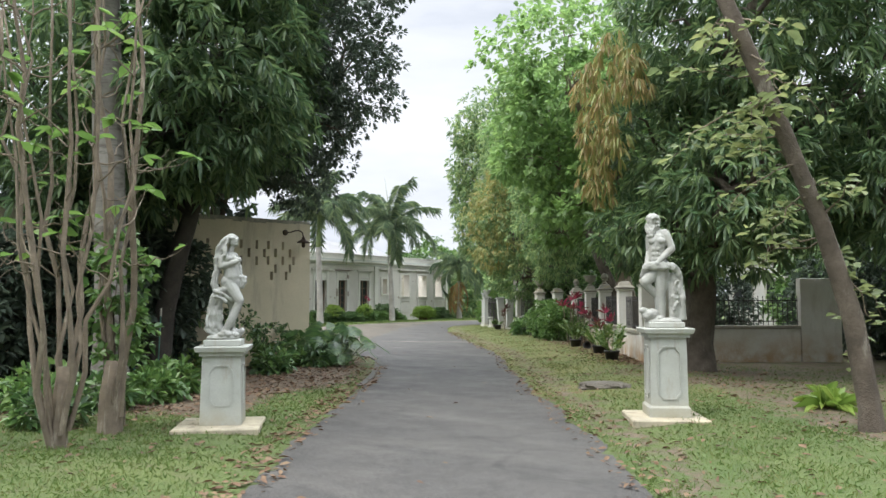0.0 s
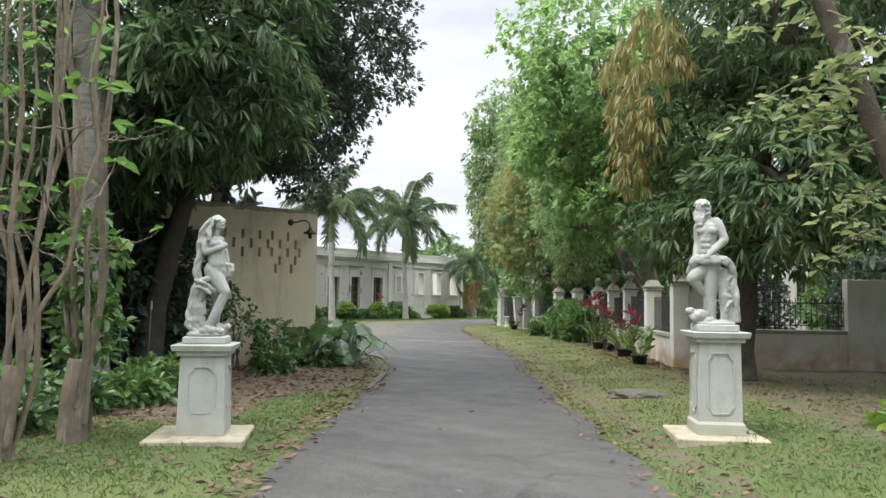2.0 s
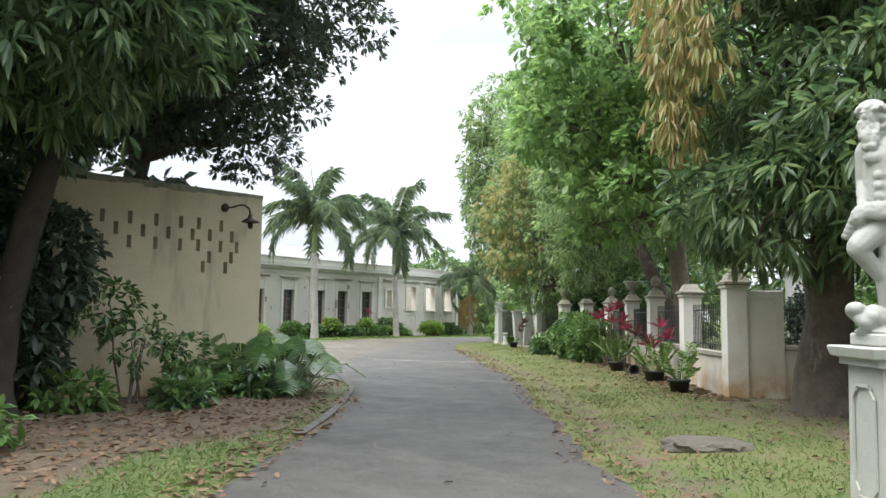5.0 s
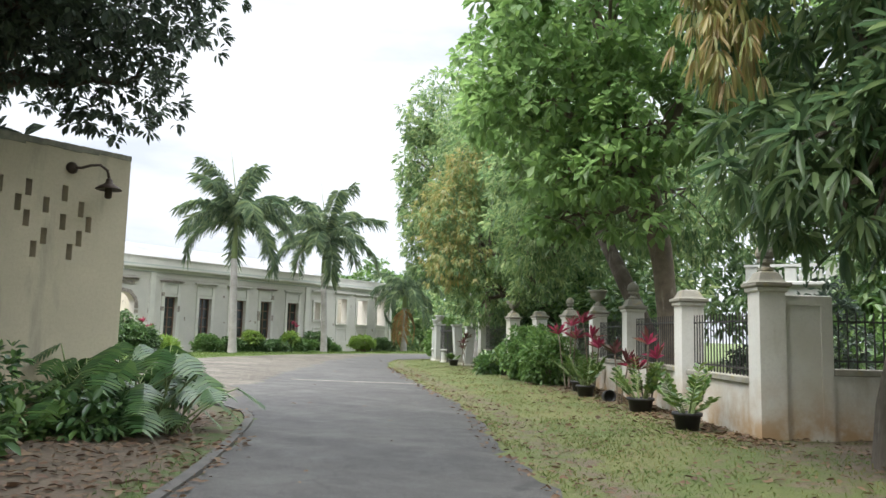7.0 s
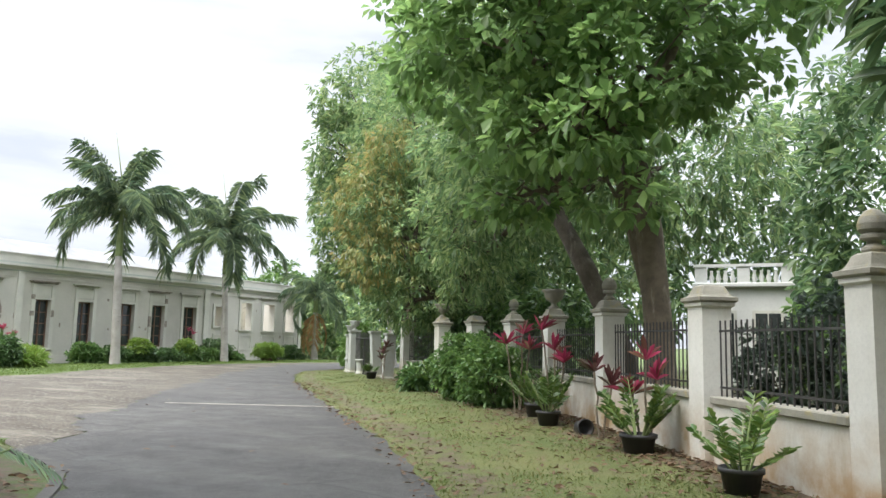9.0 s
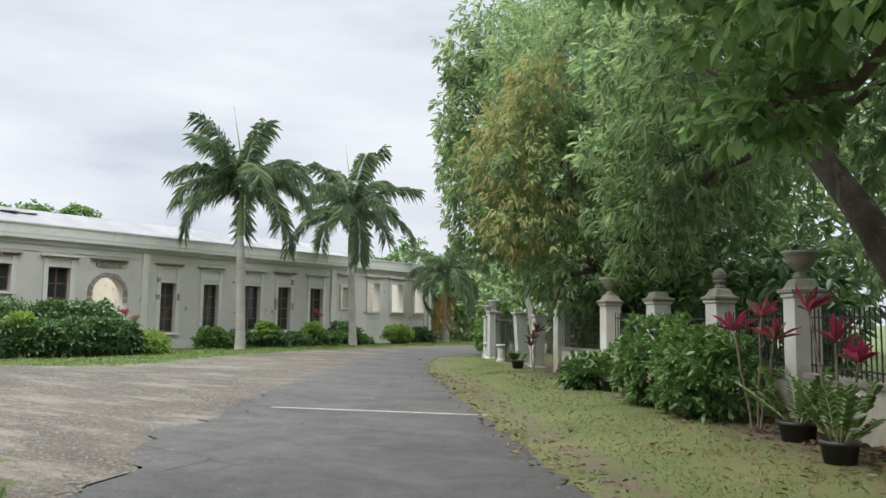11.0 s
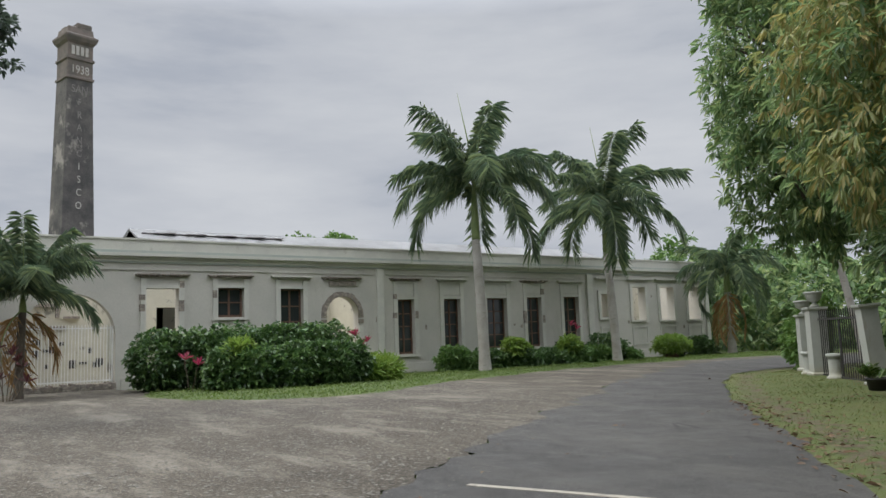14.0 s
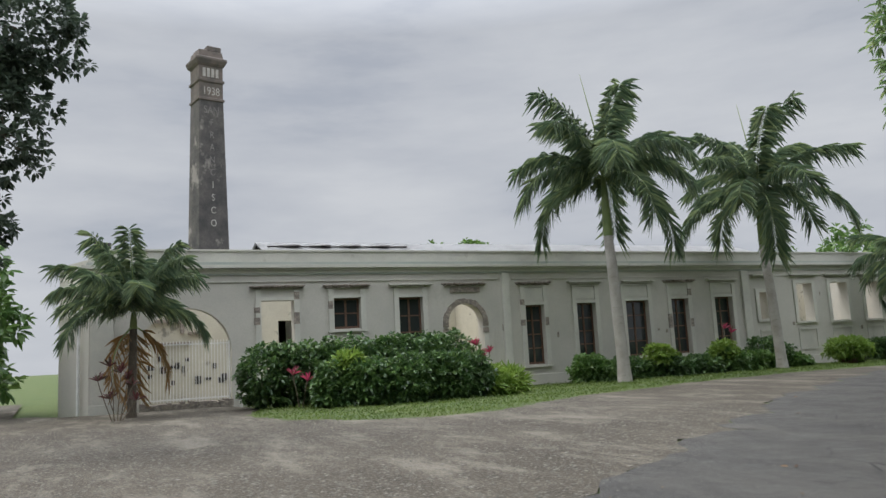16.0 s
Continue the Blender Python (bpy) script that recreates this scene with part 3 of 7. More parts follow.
def strip(name, line, w0, w1, z0, z1, material, label, category):
    """A low raised strip along a line, between two offsets to its right."""
    bm = bmesh.new()
    n = len(line)
    rings = []
    for i, p in enumerate(line):
        d = line[min(i + 1, n - 1)] - line[max(i - 1, 0)]
        d = d / np.linalg.norm(d)
        r = np.array([d[1], -d[0]])
        a, b = p + r * w0, p + r * w1
        rings.append([bm.verts.new((a[0], a[1], z0)), bm.verts.new((a[0], a[1], z1)), bm.verts.new((b[0], b[1], z1)), bm.verts.new((b[0], b[1], z0))])
    for a, b in zip(rings, rings[1:]):
        for k in range(3):
            bm.faces.new((a[k], b[k], b[k + 1], a[k + 1]))
    bmesh.ops.recalc_face_normals(bm, faces=bm.faces)
    return tagged(part(name, bm, material), label, category, kind="structure")


strip("kerb", LEFT[np.argmax(LEFT[:, 1] > 12.0):], -0.12, 0.0, -0.03, 0.03, M["kerb"], "low worn asphalt kerb along the driveway", "kerb")
bm = bmesh.new()
box(bm, -1.95, 1.75, -0.045, 0.045, 0.002, 0.009, m=pose(-19.2, 25.25, 0, 0, 0, 24.5))
tagged(part("road_joint", bm, M["line"]), "pale concrete joint across the asphalt driveway", "road joint", kind="structure")


# ---- the long ruined building ----
FX = -44.74
TH = 0.5
hall = thing("plantation_building", "long cream plastered ruin with tall windows and heavy cornice", "building", pose(FX, 0, -0.15))
Y0, Y1, TOP = 21.35, 60.25, 5.65


def front(bm, y0, y1, z0, z1, out, back=0.0, bevel=0.0):
    """A block on the front face: out is how far it stands proud."""
    box(bm, -back, out, y0, y1, z0 + 0.15, z1 + 0.15, bevel=bevel)


# openings: y0, y1, sill, head
OPEN = [(27.0, 28.2, 0.9, 3.62), (29.7, 30.75, 2.5, 3.66), (32.3, 33.3, 0.9, 3.64), (34.36, 35.92, 0.0, 3.3), (37.9, 38.8, 0.72, 3.2), (40.43, 41.4, 0.8, 3.22),
        (43.0, 44.25, 0.8, 3.26), (45.55, 46.55, 0.8, 3.3), (48.1, 49.2, 0.8, 3.33), (50.9, 51.5, 2.2, 3.5), (53.42, 54.5, 2.03, 3.9), (55.78, 57.0, 2.0, 3.92), (58.3, 59.4, 2.0, 3.95)]
GATE = (22.9, 25.95)


def arch_fill(bm, ya, yb, z_spring, z_top, x0, x1, n=16):
    """Wall above a round arch, up to z_top."""
    c, r = (ya + yb) / 2, (yb - ya) / 2
    for i in range(n):
        a0, a1 = math.pi * i / n, math.pi * (i + 1) / n
        p, q = (c - r * math.cos(a0), z_spring + r * math.sin(a0)), (c - r * math.cos(a1), z_spring + r * math.sin(a1))
        vs = [bm.verts.new((x, y, z)) for x in (x0, x1) for y, z in (p, q, (q[0], z_top), (p[0], z_top))]
        for f in ((0, 1, 2, 3), (7, 6, 5, 4), (0, 4, 5, 1), (1, 5, 6, 2), (2, 6, 7, 3), (3, 7, 4, 0)):
            bm.faces.new([vs[k] for k in f])


bm = bmesh.new()
edge = [(GATE[0], GATE[1], 0.0, None)] + [(a, b, s, h if i != 3 else None) for i, (a, b, s, h) in enumerate(OPEN)]
cur = Y0
for a, b, s, h in edge:
    box(bm, -TH, 0, cur, a, -0.6, TOP)
    if s > 0:
        box(bm, -TH, 0, a, b, -0.6, s + 0.15)
    if h:
        box(bm, -TH, 0, a, b, h + 0.15, TOP)
    elif a == GATE[0]:
        arch_fill(bm, a, b, 2.05, TOP, -TH, 0)
    else:
        arch_fill(bm, a, b, 2.7, TOP, -TH, 0)
    cur = b
box(bm, -TH, 0, cur, Y1, -0.6, TOP)
bmesh.ops.remove_doubles(bm, verts=bm.verts, dist=0.0005)
bmesh.ops.recalc_face_normals(bm, faces=bm.faces)
part("front_wall", bm, M["plaster"], hall)
# end walls and inner walls
part("end_wall", boxes((-15, -TH - 0.003, Y0, Y0 + TH, -0.6, TOP)), M["plaster"], hall)
part("end_wall", boxes((-15, -TH - 0.003, Y1 - TH, Y1, -0.6, TOP)), M["plaster"], hall)
bm = bmesh.new()
cur = Y0 + TH
for a, b, s, h in ((26.6, 27.6, 1.0, 3.2), (28.6, 29.5, 1.0, 3.3), (31.2, 32.2, 1.0, 3.2), (34.6, 35.5, 0.0, 2.4)):
    box(bm, -5.4, -5.0, cur, a, -0.5, 4.6)
    if s:
        box(bm, -5.4, -5.0, a, b, -0.5, s)
    box(bm, -5.4, -5.0, a, b, h, 4.6)
    cur = b
box(bm, -5.4, -5.0, cur, 37.0, -0.5, 4.6)
bmesh.ops.remove_doubles(bm, verts=bm.verts, dist=0.0005)
part("inner_wall", bm, M["plaster_in"], hall)
part("inner_wall", boxes((-10.4, -10.0, Y0 + TH, 37.0, -0.5, 4.4)), M["plaster_in"], hall)
part("inner_wall", boxes((-5.4, -5.0, 50.4, 59.7, -0.5, 4.4)), M["plaster_in"], hall)
part("cross_wall", boxes((-5.0, -TH - 0.003, 36.95, 37.25, -0.5, 5.3)), M["plaster_in"], hall)
part("cross_wall", boxes((-5.0, -TH - 0.003, 50.05, 50.35, -0.5, 5.3)), M["plaster_in"], hall)
part("inner_floor", boxes((-5.0, -TH - 0.003, Y0 + TH, Y1 - TH, -0.5, 0.12)), M["concrete"], hall)
# added back and ceiling, coloured dark in place of the rooms' shade
part("room_shade_lining", boxes((-5.0, -4.9, 37.3, 50.0, 0.13, 5.2), (-4.9, -TH - 0.01, 37.3, 50.0, 5.0, 5.2)), M["shadedark"], hall)
# cornice, frieze and parapet
for z0, z1, o in ((4.62, 4.72, 0.07), (4.72, 4.80, 0.14), (4.80, 4.92, 0.24)):
    bm = bmesh.new()
    front(bm, Y0 - o, Y1 + o, z0, z1, o, TH * 0.4)
    part("cornice", bm, M["trim"], hall, "moulded plaster cornice")
bm = bmesh.new()
front(bm, Y0 - 0.1, Y1 + 0.1, 4.924, 5.03, 0.1, TH * 0.4)
front(bm, Y0 - 0.06, Y1 + 0.06, 4.56, 4.617, 0.05, TH * 0.4)
part("cornice_band", bm, M["band"], hall, "grey green painted band")
bm = bmesh.new()
for a, b in ((Y0, 36.8), (37.25, 49.75), (50.35, Y1)):
    front(bm, a + 0.1, b - 0.1, 4.3, 4.345, 0.045)
part("frieze_moulding", bm, M["trim"], hall)
bm = bmesh.new()
front(bm, Y0 - 0.05, Y1 + 0.05, 5.034, 5.42, 0.04, TH + 0.02)
front(bm, Y0 - 0.07, Y1 + 0.07, 5.42, 5.48, 0.08, TH + 0.05)
part("parapet", bm, M["trim"], hall)
for a, b in ((36.84, 37.18), (49.86, 50.3), (59.9, 60.22), (21.4, 22.1)):
    bm = bmesh.new()
    front(bm, a, b, -0.3, 4.555, 0.11, 0, 0.01)
    front(bm, a - 0.06, b + 0.06, -0.3, 0.3, 0.15, 0, 0.01)
    part("pilaster", bm, M["trim"], hall)
bm = bmesh.new()
front(bm, 26.15, Y1, -0.35, 0.32, 0.05, 0, 0.01)
part("plinth", bm, M["plaster"], hall)
rng = random.Random(3)


def ragged(bm, y0, y1, z0, z1, out, n, chance):
    """A moulding that has partly broken away, in one piece."""
    w = (y1 - y0) / n
    rings = []
    for i in range(n):
        o = out * (1.0 if rng.random() > chance else rng.uniform(0.3, 0.8))
        lo, hi = z0 + 0.15 + rng.uniform(0, 0.015), z1 + 0.15 - rng.uniform(0, 0.02)
        for y in (y0 + i * w, y0 + (i + 1) * w - 0.012):
            rings.append([bm.verts.new((0.0, y, lo)), bm.verts.new((o, y, lo)), bm.verts.new((o, y, hi)), bm.verts.new((0.0, y, hi))])
    for p, q in zip(rings, rings[1:]):
        for k in range(3):
            bm.faces.new((p[k], q[k], q[k + 1], p[k + 1]))
    bm.faces.new(rings[0])
    bm.faces.new(rings[-1][::-1])
    bmesh.ops.recalc_face_normals(bm, faces=bm.faces)


for i, (a, b, s, h) in enumerate(OPEN):
    worn = i in (0, 1, 3, 4, 7)
    lo = s if i >= 9 else (0.72 if i != 3 else 0.0)
    head = 4.0 if i < 9 else h + 0.17
    bm = bmesh.new()
    if i == 3:
        c, r = (a + b) / 2, (b - a) / 2
        n = 14
        for k in range(n):
            a0, a1 = math.pi * k / n, math.pi * (k + 0.96) / n
            ro = r + 0.2 + rng.uniform(-0.03, 0.03)
            vs = [bm.verts.new((x, c - q * math.cos(g), 2.7 + q * math.sin(g))) for x in (0.001, 0.07) for q, g in ((r, a0), (ro, a0), (ro, a1), (r, a1))]
            for f in ((0, 1, 2, 3), (7, 6, 5, 4), (0, 4, 5, 1), (1, 5, 6, 2), (2, 6, 7, 3), (3, 7, 4, 0)):
                bm.faces.new([vs[q] for q in f])
        bmesh.ops.recalc_face_normals(bm, faces=bm.faces)
        part("arch_surround", bm, M["broken"], hall, "crumbling arch stones")
        bm = bmesh.new()
        for y0, y1 in ((a - 0.2, a - 0.002), (b + 0.002, b + 0.2)):
            bm = bmesh.new()
            front(bm, y0, y1, 0.0, 1.9 + rng.uniform(0, 0.3), 0.06)
            part("jamb_moulding", bm, M["trim"], hall)
            for z in (2.15, 2.4):
                bm = bmesh.new()
                front(bm, y0 - 0.02, y1 + 0.02, z, z + 0.18, 0.05)
                part("broken_patch", bm, M["broken"], hall, "patch of bare masonry")
    else:
        m = 0.2
        for y0, y1 in ((a - m, a), (b, b + m)):
            front(bm, y0, y1, lo - 0.05, head, 0.07)
            part("jamb_moulding", bm, M["trim"], hall)
            bm = bmesh.new()
        front(bm, a, b, h, h + 0.12 if i < 9 else head, 0.07)
        if 4 <= i < 9:
            front(bm, a + 0.02, b - 0.02, h + 0.2, head - 0.08, 0.035)
            front(bm, a, b, head - 0.06, head, 0.07)
        part("window_surround", bm, M["trim"], hall)
        if s > 0.5 and i < 9:
            bm = bmesh.new()
            front(bm, a - 0.25, b + 0.25, s - 0.12, s - 0.05, 0.11)
            part("window_sill", bm, M["trim"], hall)
    # lintel cornice
    bm = bmesh.new()
    w = 0.4 if i != 3 else 0.2
    top = 4.1 if i < 9 else 4.3
    n = 16
    ragged(bm, a - w + 0.08, b + w - 0.08, top - 0.06, top, 0.12, n, 0.3 if worn else 0.05)
    part("lintel_bed", bm, M["broken"] if worn else M["trim"], hall)
    bm = bmesh.new()
    ragged(bm, a - w, b + w, top + 0.002, top + 0.07, 0.2, n, 0.35 if worn else 0.05)
    part("lintel", bm, M["broken"] if worn else M["trim"], hall, "broken lintel moulding" if worn else "")
    if worn and i != 3:
        for k in range(5):
            bm = bmesh.new()
            y = rng.choice((a - 0.2, b + 0.03))
            z = rng.uniform(1.2, 3.7)
            front(bm, y - rng.uniform(0, 0.05), y + 0.16, z, z + rng.uniform(0.12, 0.4), 0.075 + 0.001 * k)
            part("broken_patch", bm, M["broken"], hall, "patch of bare masonry")
    if i == 3:
        bm = bmesh.new()
        front(bm, a + 0.15, b - 0.1, 3.78, 3.98, 0.05)
        part("broken_patch", bm, M["broken"], hall, "patch of bare masonry")
    if i >= 9:
        bm = bmesh.new()
        front(bm, a - 0.2, b + 0.2, s - 0.12, s - 0.05, 0.1)
        for y0, y1, z0, z1 in ((a - 0.1, b + 0.1, 1.6, 1.68), (a - 0.1, b + 0.1, 0.62, 0.7), (a - 0.1, a - 0.03, 0.7, 1.6), (b + 0.03, b + 0.1, 0.7, 1.6)):
            front(bm, y0, y1, z0, z1, 0.045)
        part("apron_panel", bm, M["trim"], hall)
    # timber windows
    if 4 <= i < 9 or i in (1, 2):
        win = part("window", boxes((-0.3, -0.22, a, a + 0.07, s + 0.15, h + 0.15), (-0.3, -0.22, b - 0.07, b, s + 0.15, h + 0.15),
                                   (-0.3, -0.22, a + 0.07, b - 0.07, h + 0.08, h + 0.15), (-0.3, -0.22, a + 0.07, b - 0.07, s + 0.15, s + 0.24)), M["wood"], hall, "dark brown timber window frame")
        c = (a + b) / 2
        bars = [(-0.29, -0.235, c - 0.04, c + 0.04, s + 0.24, h + 0.08)]
        k = 3 if h - s > 1.5 else 1
        for q in range(1, k + 1):
            z = s + 0.24 + (h - s - 0.16) * q / (k + 1)
            bars += [(-0.285, -0.24, a + 0.07, c - 0.04, z - 0.025, z + 0.025), (-0.285, -0.24, c + 0.04, b - 0.07, z - 0.025, z + 0.025)]
        for bar in bars:
            part("glazing_bar", boxes(bar), M["wood"], win)
        part("pane", boxes((-0.27, -0.262, a + 0.07, b - 0.07, s + 0.24, h + 0.08)), M["glass"], win)
# far pieces of plaster damage
for k in range(26):
    y, z = rng.uniform(26.2, 59), rng.uniform(0.3, 4.2)
    if all(not (a - 0.3 < y < b + 0.3) for a, b, s, h in OPEN):
        bm = bmesh.new()
        front(bm, y, y + rng.uniform(0.06, 0.16), z, z + rng.uniform(0.08, 0.3), 0.006)
        part("broken_patch", bm, M["broken"], hall, "small patch of bare masonry")
# wing wall turning back at the building's end, with a rain pipe
wing = boxes((0.0, 2.4, -0.4, 0.0, -0.5, 5.3), m=pose(-0.05, Y0 - 0.003, 0, 0, 0, 205))
part("wing_wall", wing, M["plaster"], hall)
bm = bmesh.new()
tube(bm, [(-0.42, Y0 - 0.33, -0.1), (-0.42, Y0 - 0.33, 2.2), (-0.42, Y0 - 0.33, 4.4)], [0.05, 0.05, 0.05], 8)
part("rain_pipe", bm, M["whiteiron"], hall, "white rain pipe")
# ledges on the wall behind the gate; dark blocks paint the shade of holes
for y0, y1, z0, z1 in ((22.6, 24.6, 3.35, 3.47), (24.6, 24.75, 2.9, 3.47), (23.6, 25.0, 2.45, 2.55), (24.9, 25.5, 2.85, 2.95)):
    part("ledge", boxes((-4.997, -4.85, y0, y1, z0, z1)), M["broken"], hall)
for k in range(16):
    y, z = rng.uniform(22.2, 26.2), rng.uniform(0.7, 2.0)
    part("broken_patch", boxes((-4.997, -4.975 + 0.001 * k, y, y + rng.uniform(0.1, 0.35), z, z + rng.uniform(0.1, 0.4))), M["shadedark"], hall, "thin dark block painted as the shade of a hole in the broken wall")
# white gate in the arch
gate = thing("arch_gate", "white painted iron gate with tall upright bars", "gate", pose(FX - 0.15, 0, -0.15))
n_bar = 27
g0, g1 = GATE[0] + 0.05, GATE[1] - 0.05
part("gate_frame", boxes((-0.03, 0.03, g0, g1, 0.42, 0.47), (-0.03, 0.03, g0, g1, 2.3, 2.34), (-0.03, 0.03, g0, g0 + 0.05, 0.3, 2.4), (-0.03, 0.03, g1 - 0.05, g1, 0.3, 2.4)), M["whiteiron"], gate)
for k in range(n_bar):
    y = g0 + 0.1 + (g1 - g0 - 0.2) * k / (n_bar - 1)
    part("bar", boxes((-0.012, 0.012, y - 0.014, y + 0.014, 0.36, 2.44)), M["whiteiron"], gate)
step_rng = random.Random(8)
bm = bmesh.new()
for k in range(21):
    y = GATE[0] + k * 0.145
    d = step_rng.uniform(0.15, 0.4)
    box(bm, -0.5, d, y, y + 0.15, -0.3, 0.3 + step_rng.uniform(-0.07, 0.03), m=pose(FX, 0, -0.1))
tagged(part("gate_threshold", bm, M["broken"]), "rough stone threshold under the arch gate", "threshold", kind="structure")
# roof behind the parapet
bm = bmesh.new()
ridge_x, eave_x = FX - 12.7, FX - 5.7
vs = [bm.verts.new(p) for p in ((eave_x, 29.0, 5.3), (eave_x, 62.0, 5.3), (ridge_x, 62.0, 7.75), (ridge_x, 29.0, 7.75), (ridge_x - 11, 62.0, 5.3), (ridge_x - 11, 29.0, 5.3))]
bm.faces.new((vs[0], vs[1], vs[2], vs[3]))
bm.faces.new((vs[3], vs[2], vs[4], vs[5]))
bmesh.ops.solidify(bm, geom=bm.faces[:], thickness=0.12)
roof = part("roof", bm, M["roof"], hall, "white weathered roof sheet")
roof.matrix_parent_inverse = hall.matrix_world.inverted()
bm = bmesh.new()
vs = [bm.verts.new(p) for p in ((eave_x, 29.05, 5.0), (ridge_x, 29.05, 7.6), (ridge_x - 11, 29.05, 5.0), (ridge_x - 11, 29.05, 0.2), (eave_x, 29.05, 0.2))]
bm.faces.new(vs)
bmesh.ops.solidify(bm, geom=bm.faces[:], thickness=-0.3)
gable = part("gable_wall", bm, M["plaster"], hall)
gable.matrix_parent_inverse = hall.matrix_world.inverted()
board = part("fascia_board", boxes((eave_x - 0.3, eave_x + 0.1, 30.2, 38.0, 5.5, 5.72)), M["roof"], hall, "pale roof fascia board")
board.matrix_parent_inverse = hall.matrix_world.inverted()
# shadow lines over and under the fascia board, made as dark strips
for z0, z1 in ((5.724, 5.76), (5.44, 5.496)):
    edge_strip = part("fascia_shadow", boxes((eave_x - 0.2, eave_x + 0.05, 30.2, 38.0, z0, z1)), M["roofdark"], hall, "dark strip painted as a shadow line along the fascia board")
    edge_strip.matrix_parent_inverse = hall.matrix_world.inverted()
for k in range(14):
    tile = part("dark_sheet", boxes((ridge_x + 1.1, ridge_x + 1.3 + 0.16 * (k % 3), 29.4 + k * 0.55, 29.945 + k * 0.55, 7.345, 7.385)), M["roofdark"], hall, "thin dark grey-brown roof sheet")
    tile.matrix_parent_inverse = hall.matrix_world.inverted()
flood = thing("floodlight", "small dark floodlight on the parapet", "floodlight", pose(FX - 0.2, 21.75, 5.32, 0, 0, 20))
part("lamp_head", boxes((-0.12, 0.12, -0.25, 0.25, 0.12, 0.42), bevel=0.02), M["iron"], flood)
part("bracket", boxes((-0.03, 0.03, -0.03, 0.03, 0.0, 0.13)), M["iron"], flood)

# ---- chimney ----
chimney = thing("factory_chimney", "tall square sooty brick chimney with worn white lettering", "chimney", pose(-69.0, 27.9, 0, 0, 0, 14) @ Matrix.Diagonal((0.71, 0.71, 0.935, 1)))
bm = bmesh.new()
frustum(bm, [(1.75, 0), (1.45, 9.0), (1.17, 20.4)])
part("shaft", bm, M["chimney"], chimney)
bm = bmesh.new()
frustum(bm, [(1.17, 20.402), (1.27, 20.45), (1.27, 20.6), (1.16, 20.65), (1.16, 21.75), (1.28, 21.85), (1.28, 22.0), (1.16, 22.05), (1.16, 23.0), (1.36, 23.2), (1.5, 23.45), (1.5, 23.6), (1.2, 23.75), (1.12, 24.2), (0.9, 24.3)])
part("cap", bm, M["chimneycap"], chimney, "moulded brick cap")
part("broken_top", boxes((-0.1, 1.05, -0.3, 1.08, 24.2, 24.62), (-0.9, 0.0, -1.0, -0.2, 24.2, 24.42), bevel=0.06), M["chimneycap"], chimney)


def lettering(text, size, x, y, z, material, parent, yaw=90.0):
    cu = bpy.data.curves.new("lettering", "FONT")
    cu.body, cu.size, cu.align_x, cu.extrude = text, size, "CENTER", 0.01
    tmp = new("tmp_text", cu)
    me = bpy.data.meshes.new_from_object(tmp)
    bpy.data.objects.remove(tmp)
    me.materials.append(material)
    ob = new("lettering", me)
    ob.parent = parent
    ob.matrix_basis = pose(x, y, z, 90, 0, yaw)
    return ob


lettering("1938", 0.85, 1.18, 0, 20.85, M["letter"], chimney)
lettering("SAN", 0.8, 1.2, 0, 19.45, M["roofdark"], chimney)
for k, ch in enumerate("FRANCISCO"):
    z = 18.55 - k * 0.92
    lettering(ch, 0.7, 1.175 + (20.4 - z) * 0.0246 + 0.012, 0, z, M["letter"] if k > 4 else M["roofdark"], chimney)
for k in range(4):
    part("worn_numeral", boxes((1.161, 1.175, -0.8 + k * 0.42, -0.52 + k * 0.42, 22.2, 22.85)), M["letter"], chimney)

bm = bmesh.new()
hole_rng = random.Random(5)
vs = [bm.verts.new((-26.1 + (0.42 + 0.12 * hole_rng.random()) * math.cos(k * 0.393), 31.15 + (0.26 + 0.1 * hole_rng.random()) * math.sin(k * 0.393), 0.009)) for k in range(16)]
bm.faces.new(vs)
tagged(part("pothole", bm, M["kerb"]), "shallow dark pothole in the asphalt", "pothole", kind="structure")


# ---- perforated screen wall ----
SX = -15.5
HOLES = [(13.02, 2.8), (13.2, 3.01), (13.2, 2.61), (13.45, 2.81), (13.64, 3.02), (13.64, 2.62), (13.88, 2.82), (14.06, 3.03), (14.06, 2.64), (14.32, 2.84), (14.34, 2.44),
         (14.17, 2.26), (14.49, 3.03), (14.51, 2.65), (14.6, 2.27), (14.77, 2.85), (14.78, 2.46), (14.94, 2.66), (12.75, 3.0), (12.75, 2.6), (12.5, 2.8), (12.25, 2.98), (12.25, 2.58), (12.0, 2.78)]
SLOT = 0.08
HOLES = [(round(y * 8.4) / 8.4, z) for y, z in HOLES]
bm = bmesh.new()
ys = sorted({round(v, 3) for y, z in HOLES for v in (y - SLOT / 2, y + SLOT / 2)} | {4.0, 15.45})
zs = [-0.3] + sorted({round(v, 3) for y, z in HOLES for v in (z - 0.105, z + 0.105)})
for a, b in zip(ys, ys[1:]):
    c = (a + b) / 2
    top = 3.42 + (c - 4.0) * 0.0235
    for lo, hi in zip(zs, zs[1:] + [top]):
        m = (lo + hi) / 2
        if not any(abs(y - c) < SLOT / 2 - 0.001 and abs(z - m) < 0.104 for y, z in HOLES):
            box(bm, SX - 0.2, SX, a, b, lo, hi)
bmesh.ops.remove_doubles(bm, verts=bm.verts, dist=0.0005)
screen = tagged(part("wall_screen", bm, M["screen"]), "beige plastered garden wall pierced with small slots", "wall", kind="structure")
bm = bmesh.new()
rs = random.Random(4)
